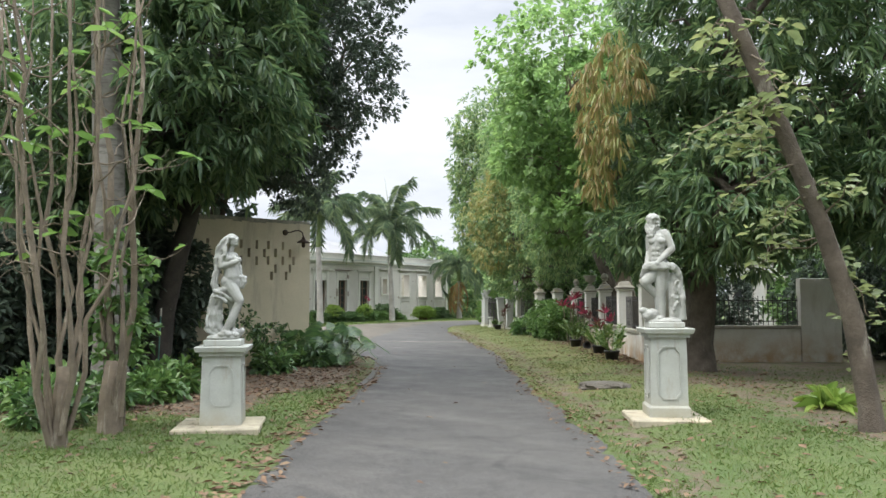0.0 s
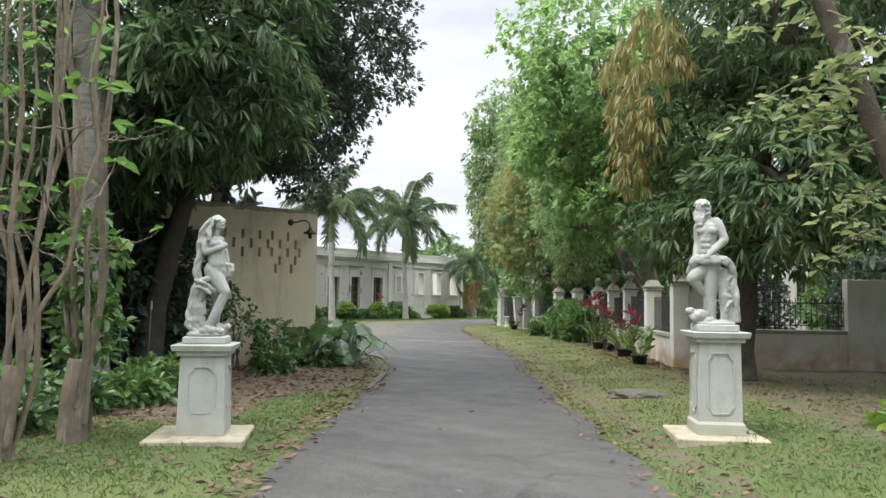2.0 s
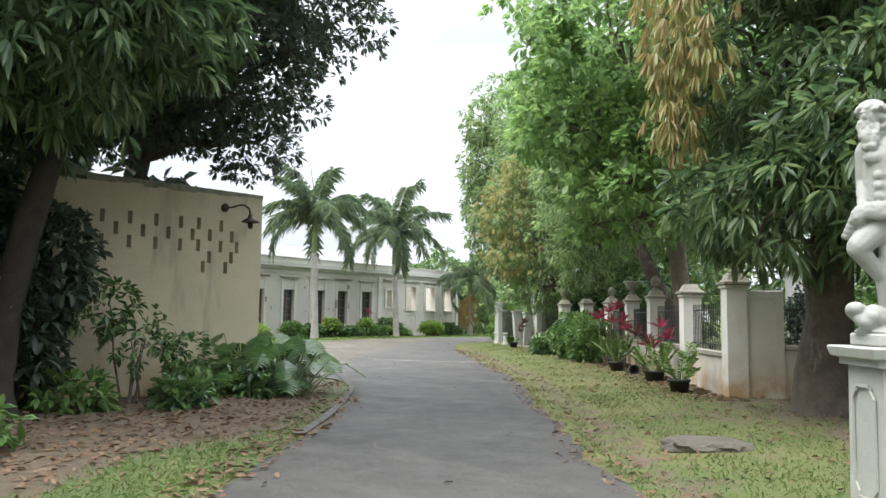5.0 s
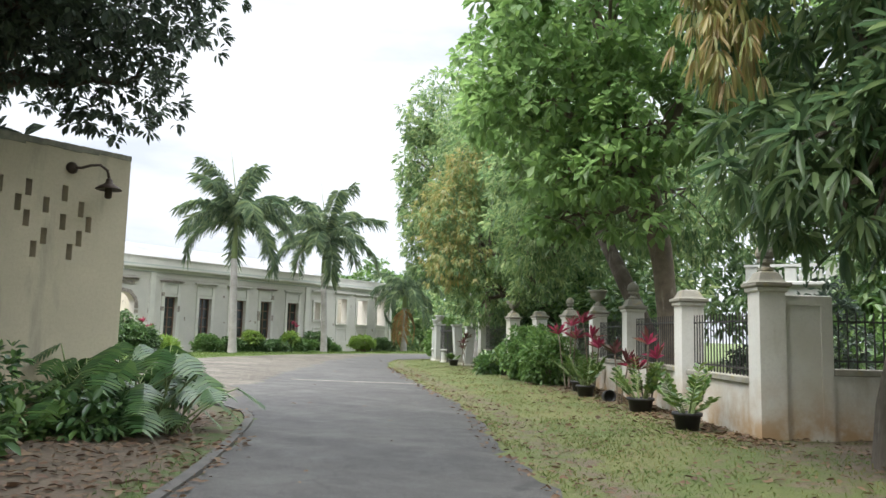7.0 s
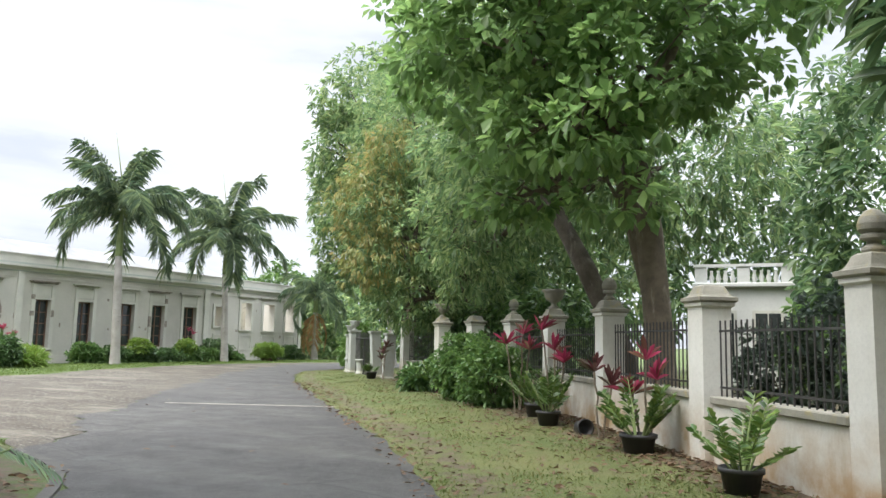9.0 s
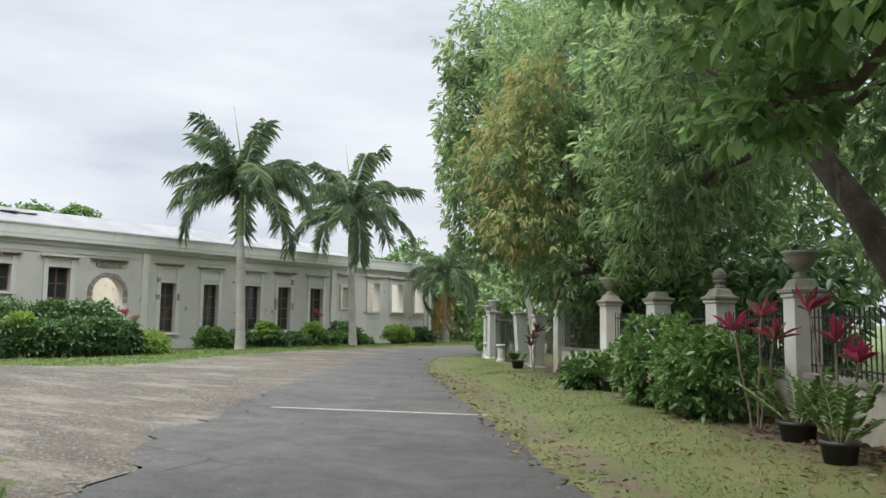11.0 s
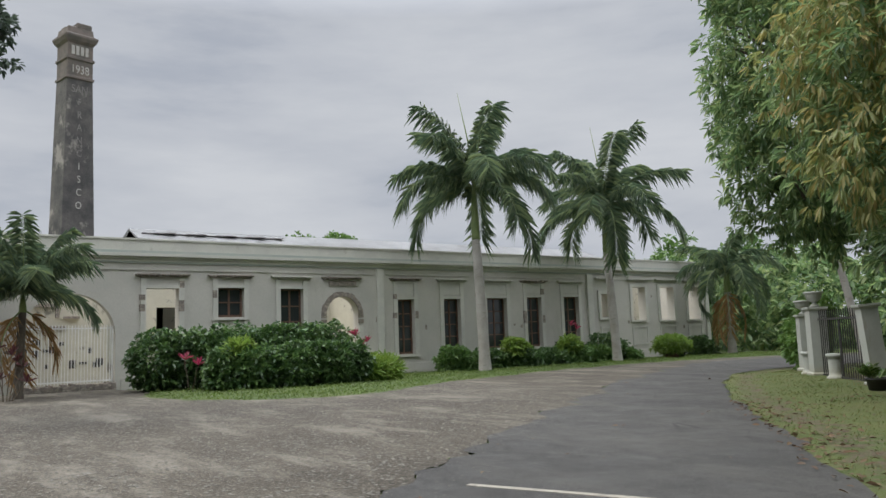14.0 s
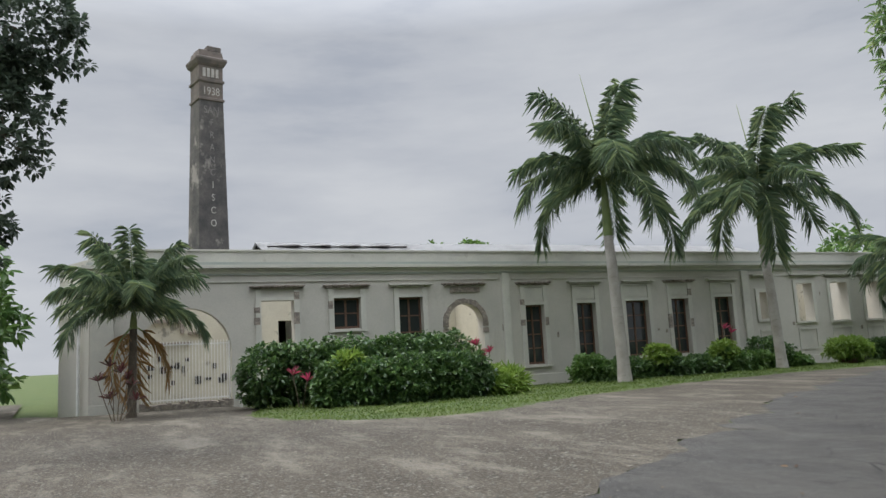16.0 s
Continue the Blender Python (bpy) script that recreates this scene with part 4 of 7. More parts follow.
for k in range(46):
    a = 4.0 + k * 0.2489
    top = 3.42 + (a + 0.12 - 4.0) * 0.0235
    box(bm, SX - 0.22, SX + 0.012, a, a + 0.2489, top - rs.uniform(0.02, 0.09), top + 0.03)
part("coping", bm, M["mould"], screen, "mould-blackened coping")
lamp = thing("wall_lamp", "dark metal gooseneck wall lamp with bell shade", "wall lamp", pose(SX, 14.58, 3.38))
bm = bmesh.new()
lathe(bm, [(0.075, 0.0), (0.08, 0.03), (0.05, 0.07), (0.02, 0.09)], 16, pose(0, 0, 0, 0, 90, 0))
part("base_plate", bm, M["copper"], lamp)
bm = bmesh.new()
tube(bm, [(0.05, 0, 0), (0.14, 0.06, 0.0), (0.22, 0.14, 0.04), (0.27, 0.24, 0.06), (0.3, 0.33, 0.0), (0.31, 0.36, -0.12)], [0.018] * 6, 8)
part("arm", bm, M["copper"], lamp)
bm = bmesh.new()
lathe(bm, [(0.02, 0.1), (0.04, 0.08), (0.05, 0.03), (0.12, -0.01), (0.17, -0.05), (0.165, -0.06), (0.05, -0.03), (0.045, -0.16), (0.02, -0.18)], 18, pose(0.31, 0.36, -0.2))
part("shade", bm, M["copper"], lamp)

# ---- street fence with piers ----
PIERS = [("P0", -7.815, 19.44, "finial"), ("P1", -9.44, 21.78, "bare"), ("P2", -11.35, 24.55, "finial"), ("P3", -13.17, 27.17, "urn"), ("P4", -15.0, 29.6, "finial"),
         ("P5", -16.7, 31.1, "bare"), ("P6", -18.35, 32.4, "urn"), ("P7", -20.6, 34.3, "bare")]
FD = np.array([-0.578, 0.816])
FENCE_ANGLE = math.degrees(math.atan2(FD[1], FD[0])) - 90


def finial(kind, z):
    bm = bmesh.new()
    if kind == "finial":
        lathe(bm, [(0.085, z), (0.1, z + 0.03), (0.095, z + 0.05), (0.055, z + 0.08), (0.055, z + 0.11), (0.105, z + 0.125), (0.105, z + 0.15), (0.085, z + 0.17), (0.12, z + 0.2),
                   (0.125, z + 0.25), (0.105, z + 0.31), (0.06, z + 0.36), (0.0, z + 0.385)], 16)
        for f in bm.faces:
            f.smooth = False
    else:
        lathe(bm, [(0.1, z), (0.12, z + 0.03), (0.05, z + 0.09), (0.06, z + 0.13), (0.17, z + 0.2), (0.2, z + 0.3), (0.2, z + 0.33), (0.245, z + 0.36), (0.245, z + 0.4), (0.2, z + 0.4), (0.17, z + 0.34), (0.0, z + 0.33)], 18)
    return bm


def pier(x, y, kind, angle, height=1.86, w=0.182):
    label = {"finial": "white plastered fence pier with a pineapple finial", "urn": "white plastered fence pier with a stone urn", "bare": "white plastered fence pier with a weathered bare cap"}[kind]
    p = thing("fence_pier", label, "pier", pose(x, y, z_at(x, y) - 0.1, 0, 0, angle), "fence piers")
    bm = bmesh.new()
    frustum(bm, [(w, 0), (w, height), (w + 0.03, height + 0.02), (w + 0.03, height + 0.06)])
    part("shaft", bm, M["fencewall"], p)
    bm = bmesh.new()
    h = height + 0.062
    frustum(bm, [(w + 0.04, h), (w + 0.06, h + 0.02), (w + 0.06, h + 0.06), (w + 0.01, h + 0.075), (w - 0.01, h + 0.1), (w - 0.05, h + 0.19), (w - 0.08, h + 0.21)])
    part("cap", bm, M["capstone"], p, "lichen-stained cap")
    if kind == "finial":
        part("finial", finial(kind, h + 0.2), M["capstone"], p, "pineapple finial")
    elif kind == "urn":
        part("urn", finial(kind, h + 0.2), M["capstone"], p, "weathered stone urn")
    return p


def wall_run(a, b, top=0.78, material="fencewall"):
    """Low wall with a coping and an iron railing between two piers."""
    a, b = np.array(a), np.array(b)
    d = b - a
    L = np.linalg.norm(d)
    ang = math.degrees(math.atan2(d[1], d[0]))
    at = pose(a[0], a[1], z_at(*((a + b) / 2)) - 0.03, 0, 0, ang)
    s = 0.24
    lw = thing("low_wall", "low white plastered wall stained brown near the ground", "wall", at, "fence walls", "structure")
    bm = boxes((s, L - s, -0.1, 0.1, -0.2, top - 0.09))
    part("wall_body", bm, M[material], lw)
    bm = boxes((s, L - s, -0.14, 0.14, top - 0.088, top), bevel=0.012)
    part("coping", bm, M["capstone"], lw, "weathered coping")
    f = thing("iron_railing", "thin black iron railing on the low wall", "railing", at, "fence railings")
    for z in (top + 0.1, 1.52):
        part("rail", boxes((s, L - s, -0.008, 0.008, z - 0.012, z + 0.012)), M["iron"], f)
    n = int((L - 2 * s) / 0.115)
    for k in range(n + 1):
        x = s + 0.02 + (L - 2 * s - 0.04) * k / n
        part("bar", boxes((x - 0.007, x + 0.007, -0.0075, 0.0075, top, 1.64)), M["iron"], f)


for i, (nm, x, y, kind) in enumerate(PIERS):
    if i == 0:
        pier(x, y, kind, FENCE_ANGLE, 1.93, 0.168)
    else:
        pier(x, y, kind, FENCE_ANGLE if i < 4 else FENCE_ANGLE + 12)
for (n0, x0, y0, k0), (n1, x1, y1, k1) in zip(PIERS, PIERS[1:]):
    wall_run((x0, y0), (x1, y1))
# the return wall with two tall panels
RD = np.array([0.816, 0.578])
P0 = np.array([-7.815, 19.44])


def panel(s0, s1, top):
    a = P0 + RD * s0
    at = pose(a[0], a[1], 0.0, 0, 0, math.degrees(math.atan2(RD[1], RD[0])))
    t = thing("wall_panel", "tall white plastered wall panel stained at its foot", "wall", at, "wall panels", "structure")
    L = s1 - s0
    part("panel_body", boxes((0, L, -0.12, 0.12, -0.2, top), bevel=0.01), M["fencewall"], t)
    e = 0.09
    part("panel_frame", boxes((0.0, e * 0.4, -0.138, -0.124, 0.104, top - 0.012), (L - e * 1.6, L, -0.138, -0.124, 0.104, top - 0.012), (e * 0.4, L - e * 1.6, -0.138, -0.124, top - 0.13, top - 0.012)), M["fencewall"], t)
    part("plinth", boxes((0, L, -0.17, -0.124, -0.2, 0.1)), M["concrete"], t)


panel(0.18, 0.78, 1.93)
panel(3.65, 4.6, 2.15)
a, b = P0 + RD * 0.55, P0 + RD * 3.88
wall_run(a, b, 0.92)

# ---- gateway further along ----
gate_line = np.array([-0.73, 0.683])


def gate_post(x, y, h, urn, w=0.2, lean=0.0):
    p = thing("gate_post", "white square gate post" + (" with an urn on top" if urn else ""), "gate post", pose(x, y, -0.05, 0, lean, FENCE_ANGLE + 12), "gate posts")
    bm = bmesh.new()
    frustum(bm, [(w + 0.05, 0), (w + 0.05, 0.2), (w, 0.23), (w, h), (w + 0.05, h + 0.05), (w + 0.05, h + 0.1)])
    part("shaft", bm, M["pedestal"], p)
    if urn:
        part("urn", finial("urn", h + 0.1), M["pedestal"], p)


gate_post(-22.2, 35.75, 1.65, False, 0.17, 3)
gate_post(-23.2, 36.7, 1.75, False, 0.17, -4)
gate_post(-25.95, 39.3, 1.8, True)
gate_post(-27.4, 41.2, 1.65, True, 0.17)
gate_post(-28.4, 43.4, 1.6, False, 0.17)
g = thing("iron_gate", "dark iron double gate between white posts", "gate", pose(-23.4, 36.9, 0, 0, 0, 136.6))
for k in range(22):
    part("bar", boxes((0.3 + k * 0.145, 0.32 + k * 0.145, -0.01, 0.01, 0.1, 1.75)), M["iron"], g)
part("gate_frame", boxes((0.25, 3.4, -0.02, 0.02, 0.1, 0.15), (0.25, 3.4, -0.02, 0.02, 1.5, 1.55), (1.8, 1.85, -0.02, 0.02, 0.16, 1.49)), M["iron"], g)
for x, y in ((-25.0, 38.3), (-26.6, 39.9)):
    t = thing("stone_pedestal", "small white turned stone pedestal on the grass", "pedestal", pose(x, y, z_at(x, y) - 0.02), "gate pedestals")
    bm = bmesh.new()
    lathe(bm, [(0.2, 0), (0.2, 0.07), (0.15, 0.1), (0.13, 0.18), (0.15, 0.45), (0.14, 0.52), (0.19, 0.55), (0.19, 0.62)], 16)
    part("pedestal_body", bm, M["pedestal"], t)


# ---- statues ----
def pedestal(x, y, yaw, top, base, slab_w, name_label, plinth):
    p = thing("statue_pedestal", name_label, "pedestal", pose(x, y, 0, 0, 0, yaw), "statue pedestals")
    part("foundation_slab", boxes((-slab_w, slab_w * 0.9, -slab_w, slab_w * 0.85, -0.1, base), bevel=0.015), M["concrete"], p, "stained concrete slab")
    w = 0.24
    bm = bmesh.new()
    if plinth:
        frustum(bm, [(w + 0.025, base + 0.001), (w + 0.025, base + 0.12), (w, base + 0.15), (w - 0.01, top - 0.12)])
    else:
        frustum(bm, [(w + 0.012, base + 0.001), (w - 0.006, top - 0.12)])
    part("shaft", bm, M["pedestal"], p)
    bm = bmesh.new()
    frustum(bm, [(w + 0.03, top - 0.119), (w + 0.03, top - 0.08), (w + 0.07, top - 0.065), (w + 0.085, top - 0.01), (w + 0.075, top)])
    part("cap", bm, M["pedestal"], p)
    # raised panel outline with notched corners on each face
    z0, z1, hw, c = base + 0.24, top - 0.24, 0.145, 0.05
    ring = [(-hw + c, z0), (hw - c, z0), (hw - c, z0 + 0.03), (hw, z0 + c + 0.03), (hw, z1 - c - 0.03), (hw - c, z1 - 0.03), (hw - c, z1), (-hw + c, z1), (-hw + c, z1 - 0.03), (-hw, z1 - c - 0.03), (-hw, z0 + c + 0.03), (-hw + c, z0 + 0.03)]
    for q in range(4):
        bm = bmesh.new()
        for (xa, za), (xb, zb) in zip(ring, ring[1:] + ring[:1]):
            va, vb = Vector((xa, -w, za)), Vector((xb, -w, zb))
            d = (vb - va).normalized()
            n = Vector((0, -1, 0)).cross(d)
            vs = [bm.verts.new(v) for v in (va - n * 0.009, vb - n * 0.009, vb + n * 0.009, va + n * 0.009)]
            top_v = [bm.verts.new(v.co + Vector((0, -0.014, 0))) for v in vs]
            bm.faces.new(top_v)
            for k in range(4):
                bm.faces.new((vs[k], vs[(k + 1) % 4], top_v[(k + 1) % 4], top_v[k]))
        bmesh.ops.recalc_face_normals(bm, faces=bm.faces)
        bmesh.ops.transform(bm, matrix=pose(0, 0, 0, 0, 0, 90 * q), verts=bm.verts)
        part("panel_moulding", bm, M["pedestal"], p)
    part("statue_base", boxes((-0.23, 0.23, -0.2, 0.2, top + 0.001, top + 0.08), bevel=0.01), M["pedestal"], p)
    return p


def capsule(bm, a, b, ra, rb, squash=1.0):
    a, b = Vector(a), Vector(b)
    n = 5
    pts, rad = [], []
    for i in range(n + 1):
        t = i / n
        pts.append(a.lerp(b, t))
        rad.append(ra + (rb - ra) * t)
    d = (b - a).normalized()
    pts = [a - d * ra * 0.8, a - d * ra * 0.45] + pts + [b + d * rb * 0.45, b + d * rb * 0.8]
    rad = [ra * 0.45, ra * 0.85] + rad + [rb * 0.85, rb * 0.45]
    tube(bm, pts, rad, 12)
    bm.verts.ensure_lookup_table()


def blob(bm, c, r):
    q = bmesh.ops.create_icosphere(bm, subdivisions=2, radius=1.0)
    bmesh.ops.transform(bm, matrix=Matrix.Translation(c) @ Matrix.Diagonal((*r, 1)), verts=q["verts"])


def carve(name, build, at, label):
    bm = bmesh.new()
    build(bm)
    bmesh.ops.holes_fill(bm, edges=[e for e in bm.edges if e.is_boundary], sides=16)
    bmesh.ops.recalc_face_normals(bm, faces=bm.faces)
    ob = part(name, bm, M["statue"])
    ob.matrix_world = at
    r = ob.modifiers.new("merge", "REMESH")
    r.mode, r.voxel_size, r.use_smooth_shade = "VOXEL", 0.0085, True
    s = ob.modifiers.new("soften", "SMOOTH")
    s.factor, s.iterations = 0.5, 2
    return tagged(ob, label, "statue")


def folds(bm, lines, radius, rs, wave=0.012):
    """Hair or cloth: strands along given courses, each swaying a little."""
    for line, r in zip(lines, itertools.cycle(radius)):
        pts = []
        for (x0, y0, z0), (x1, y1, z1) in zip(line, line[1:]):
            for k in range(3):
                t = k / 3
                pts.append(Vector((x0 + (x1 - x0) * t + rs.uniform(-wave, wave), y0 + (y1 - y0) * t + rs.uniform(-wave, wave), z0 + (z1 - z0) * t)))
        pts.append(Vector(line[-1]))
        tube(bm, pts, [r * (1 + 0.18 * math.sin(1.7 * i)) for i in range(len(pts))], 8)


def standing_woman(bm):
    """Front is -y; she looks to +x, one arm over her breast, hair and cloth falling behind. Height about 1.44."""
    rs = random.Random(2)
    blob(bm, (-0.02, 0, 0.02), (0.24, 0.18, 0.06))
    # standing leg, and the bent one before it
    capsule(bm, (0.09, 0.04, 0.08), (0.12, 0.03, 0.42), 0.04, 0.06)
    capsule(bm, (0.12, 0.03, 0.42), (0.07, 0.02, 0.72), 0.066, 0.095)
    capsule(bm, (0.0, -0.06, 0.1), (0.1, -0.1, 0.3), 0.048, 0.062)
    capsule(bm, (0.1, -0.1, 0.3), (0.19, -0.12, 0.51), 0.062, 0.058)
    capsule(bm, (0.19, -0.12, 0.52), (0.06, -0.02, 0.74), 0.068, 0.1)
    blob(bm, (0.03, -0.1, 0.08), (0.1, 0.06, 0.04))
    # hips, waist, chest
    blob(bm, (0.075, 0, 0.78), (0.15, 0.115, 0.12))
    capsule(bm, (0.085, -0.01, 0.84), (0.075, 0, 0.97), 0.115, 0.1)
    capsule(bm, (0.07, 0, 0.97), (0.045, 0, 1.1), 0.1, 0.105)
    for sx in (0.03, 0.12):
        blob(bm, (sx, -0.085, 1.09), (0.045, 0.045, 0.045))
    capsule(bm, (-0.06, 0.0, 1.145), (0.13, 0.0, 1.135), 0.05, 0.048)
    capsule(bm, (0.06, 0, 1.16), (0.085, -0.01, 1.26), 0.042, 0.042)
    # head, turned and tilted
    blob(bm, (0.1, -0.02, 1.335), (0.068, 0.07, 0.088))
    blob(bm, (0.125, -0.03, 1.3), (0.045, 0.05, 0.05))
    blob(bm, (0.145, -0.075, 1.325), (0.012, 0.016, 0.022))
    blob(bm, (0.128, -0.078, 1.355), (0.035, 0.014, 0.009))
    blob(bm, (0.135, -0.076, 1.285), (0.018, 0.012, 0.009))
    blob(bm, (0.075, 0.01, 1.375), (0.085, 0.085, 0.07))
    for k in range(22):
        a = k * 0.61
        blob(bm, (0.075 + 0.08 * math.cos(a), 0.0 + 0.08 * math.sin(a), 1.36 + 0.03 * math.sin(k * 1.9)), (0.026, 0.024, 0.022))
    # arms
    capsule(bm, (-0.07, -0.01, 1.13), (-0.06, -0.06, 0.985), 0.046, 0.042)
    capsule(bm, (-0.06, -0.06, 0.985), (0.15, -0.13, 1.055), 0.042, 0.03)
    blob(bm, (0.175, -0.13, 1.075), (0.036, 0.03, 0.034))
    for k in range(4):
        capsule(bm, (0.17, -0.14 + 0.008 * k, 1.09 - 0.014 * k), (0.2, -0.145 + 0.008 * k, 1.105 - 0.016 * k), 0.01, 0.008)
    capsule(bm, (0.14, 0.02, 1.12), (0.2, 0.03, 0.95), 0.042, 0.036)
    capsule(bm, (0.2, 0.03, 0.95), (0.22, -0.03, 0.8), 0.036, 0.028)
    # long waved hair down the back
    hair = []
    for k in range(13):
        o, d = 0.013 * (k % 5), 0.02 * (k % 4)
        hair.append([(0.05 - o, -0.04 + d, 1.39), (-0.02 - o, -0.03 + d, 1.3), (-0.075 - o, d - 0.02, 1.19), (-0.09 - o, d, 1.06), (-0.1 - 0.8 * o, d, 0.92), (-0.13 - o, d, 0.78), (-0.1 - o, d, 0.66)])
    folds(bm, hair, (0.02, 0.024, 0.017), rs, 0.014)
    folds(bm, [[(0.03, -0.075, 1.38), (0.0, -0.08, 1.28), (0.0, -0.1, 1.17), (-0.02, -0.1, 1.12)], [(0.02, -0.06, 1.36), (-0.03, -0.07, 1.26), (-0.04, -0.08, 1.16), (-0.06, -0.07, 1.06)]], (0.017,), rs)
    # cloth gathered behind the hips, sweeping to the ground
    cloth = []
    for k in range(15):
        o, d = 0.014 * k, 0.035 * math.sin(k * 1.3)
        cloth.append([(0.06 - 0.7 * o, -0.03 + d, 0.72 - 0.004 * k), (-0.02 - 0.7 * o, d - 0.02, 0.63), (-0.05 - 0.75 * o, d, 0.46), (-0.05 - 0.95 * o, d, 0.28), (-0.04 - 1.0 * o, d, 0.14), (0.01 - 0.75 * o, d - 0.02, 0.03)])
    folds(bm, cloth, (0.03, 0.022, 0.034), rs, 0.016)
    folds(bm, [[(-0.16, -0.08, 0.66), (-0.06, -0.12, 0.62), (0.04, -0.1, 0.56), (0.09, -0.06, 0.5)], [(-0.15, -0.08, 0.59), (-0.06, -0.11, 0.56), (0.02, -0.1, 0.5)]], (0.024,), rs)
    for k in range(6):
        folds(bm, [[(0.2 + 0.014 * k, -0.05 + 0.012 * k, 0.86), (0.22 + 0.012 * k, -0.04, 0.78), (0.17 + 0.014 * k, -0.02, 0.69)]], (0.02,), rs)
    for k in range(16):
        blob(bm, (rs.uniform(-0.1, 0.23), rs.uniform(-0.16, 0.02), 0.05 + rs.uniform(0, 0.05)), (0.045, 0.04, 0.035))
    for k in range(5):
        blob(bm, (0.12 + 0.03 * k, -0.02 + 0.02 * math.sin(k), 0.1 + 0.012 * math.sin(2 * k)), (0.04, 0.05, 0.045))


def standing_man(bm):
    """Bearded figure leaning over one raised knee; cloth over the hips and down a stump. Height about 1.55."""
    rs = random.Random(6)
    blob(bm, (-0.02, 0, 0.01), (0.28, 0.19, 0.05))
    # standing leg, raised leg
    capsule(bm, (-0.03, 0, 0.06), (-0.04, -0.02, 0.36), 0.052, 0.07)
    blob(bm, (-0.04, -0.055, 0.37), (0.05, 0.04, 0.055))
    capsule(bm, (-0.04, -0.02, 0.37), (-0.03, 0, 0.72), 0.075, 0.112)
    capsule(bm, (-0.08, 0, 0.72), (-0.255, -0.1, 0.56), 0.1, 0.075)
    capsule(bm, (-0.265, -0.1, 0.55), (-0.1, 0.02, 0.36), 0.066, 0.05)
    capsule(bm, (-0.1, 0.02, 0.36), (-0.08, 0.06, 0.1), 0.048, 0.04)
    blob(bm, (-0.05, -0.06, 0.05), (0.06, 0.11, 0.035))
    # hips and torso, turned
    blob(bm, (-0.05, 0, 0.79), (0.165, 0.125, 0.1))
    capsule(bm, (-0.085, 0, 0.84), (-0.095, 0, 1.0), 0.125, 0.122)
    capsule(bm, (-0.09, 0, 1.0), (-0.075, 0, 1.16), 0.125, 0.135)
    for sx in (-0.14, -0.02):
        blob(bm, (sx, -0.1, 1.14), (0.07, 0.04, 0.05))
    for k in range(3):
        for sx in (-0.12, -0.06):
            blob(bm, (sx, -0.115, 0.88 + 0.07 * k), (0.032, 0.022, 0.032))
    capsule(bm, (-0.18, 0.0, 1.22), (0.04, 0.0, 1.25), 0.058, 0.066)
    capsule(bm, (-0.1, 0, 1.24), (-0.14, -0.03, 1.33), 0.06, 0.055)
    # head, looking down over the shoulder
    blob(bm, (-0.15, -0.04, 1.42), (0.066, 0.075, 0.09))
    blob(bm, (-0.195, -0.1, 1.415), (0.016, 0.02, 0.024))
    blob(bm, (-0.185, -0.095, 1.445), (0.045, 0.02, 0.012))
    for k in range(9):
        o = 0.013 * k
        folds(bm, [[(-0.215 + o, -0.085 + 0.3 * o, 1.39), (-0.22 + o, -0.115 + 0.2 * o, 1.32), (-0.205 + 0.8 * o, -0.12, 1.25), (-0.19 + 0.5 * o, -0.12, 1.19 + 0.01 * (k % 3))]], (0.019,), rs, 0.01)
    for k in range(44):
        a, e = k * 2.4, 0.15 + 1.3 * k / 44
        blob(bm, (-0.135 + 0.09 * math.cos(a) * math.cos(e), -0.015 + 0.09 * math.sin(a) * math.cos(e), 1.44 + 0.085 * math.sin(e)), (0.027, 0.027, 0.022))
    for k in range(12):
        blob(bm, (-0.065 + 0.02 * math.sin(k * 2.1), -0.03 + 0.03 * math.cos(k * 1.3), 1.44 - 0.012 * k), (0.026, 0.028, 0.022))
    # arms: one across to the raised thigh, one behind the cloth
    capsule(bm, (0.05, -0.01, 1.23), (0.13, -0.03, 1.04), 0.066, 0.055)
    capsule(bm, (0.13, -0.03, 1.03), (-0.04, -0.15, 0.85), 0.056, 0.036)
    blob(bm, (-0.065, -0.165, 0.82), (0.045, 0.032, 0.04))
    for k in range(4):
        capsule(bm, (-0.095 + 0.026 * k, -0.17, 0.81), (-0.1 + 0.026 * k, -0.175, 0.755), 0.014, 0.011)
    capsule(bm, (-0.19, 0, 1.2), (-0.2, 0.02, 1.0), 0.056, 0.046)
    capsule(bm, (-0.2, 0.02, 1.0), (-0.22, -0.1, 0.83), 0.044, 0.034)
    # rolled cloth across the hips
    for k in range(4):
        z = 0.015 * k
        folds(bm, [[(-0.27, -0.08, 0.72 + z), (-0.2, -0.13, 0.77 + z), (-0.08, -0.15, 0.755 + z), (0.04, -0.13, 0.76 + z), (0.14, -0.08, 0.75 + z), (0.21, -0.02, 0.69 + z), (0.235, 0.0, 0.58)]], (0.036, 0.03), rs, 0.008)
    for k in range(5):
        blob(bm, (-0.25 - 0.012 * k, -0.07 + 0.02 * k, 0.76 - 0.03 * k), (0.05, 0.045, 0.03))
    # the stump under the falling cloth
    fall = []
    for k in range(10):
        o = 0.018 * k
        fall.append([(0.07 + o, 0.02 + 0.03 * math.sin(k), 0.68), (0.09 + o, 0.03 * math.sin(k * 1.7), 0.48), (0.1 + 1.05 * o, 0.03 * math.cos(k), 0.26), (0.1 + 1.1 * o, 0.02, 0.03)])
    folds(bm, fall, (0.036, 0.046, 0.03), rs, 0.012)
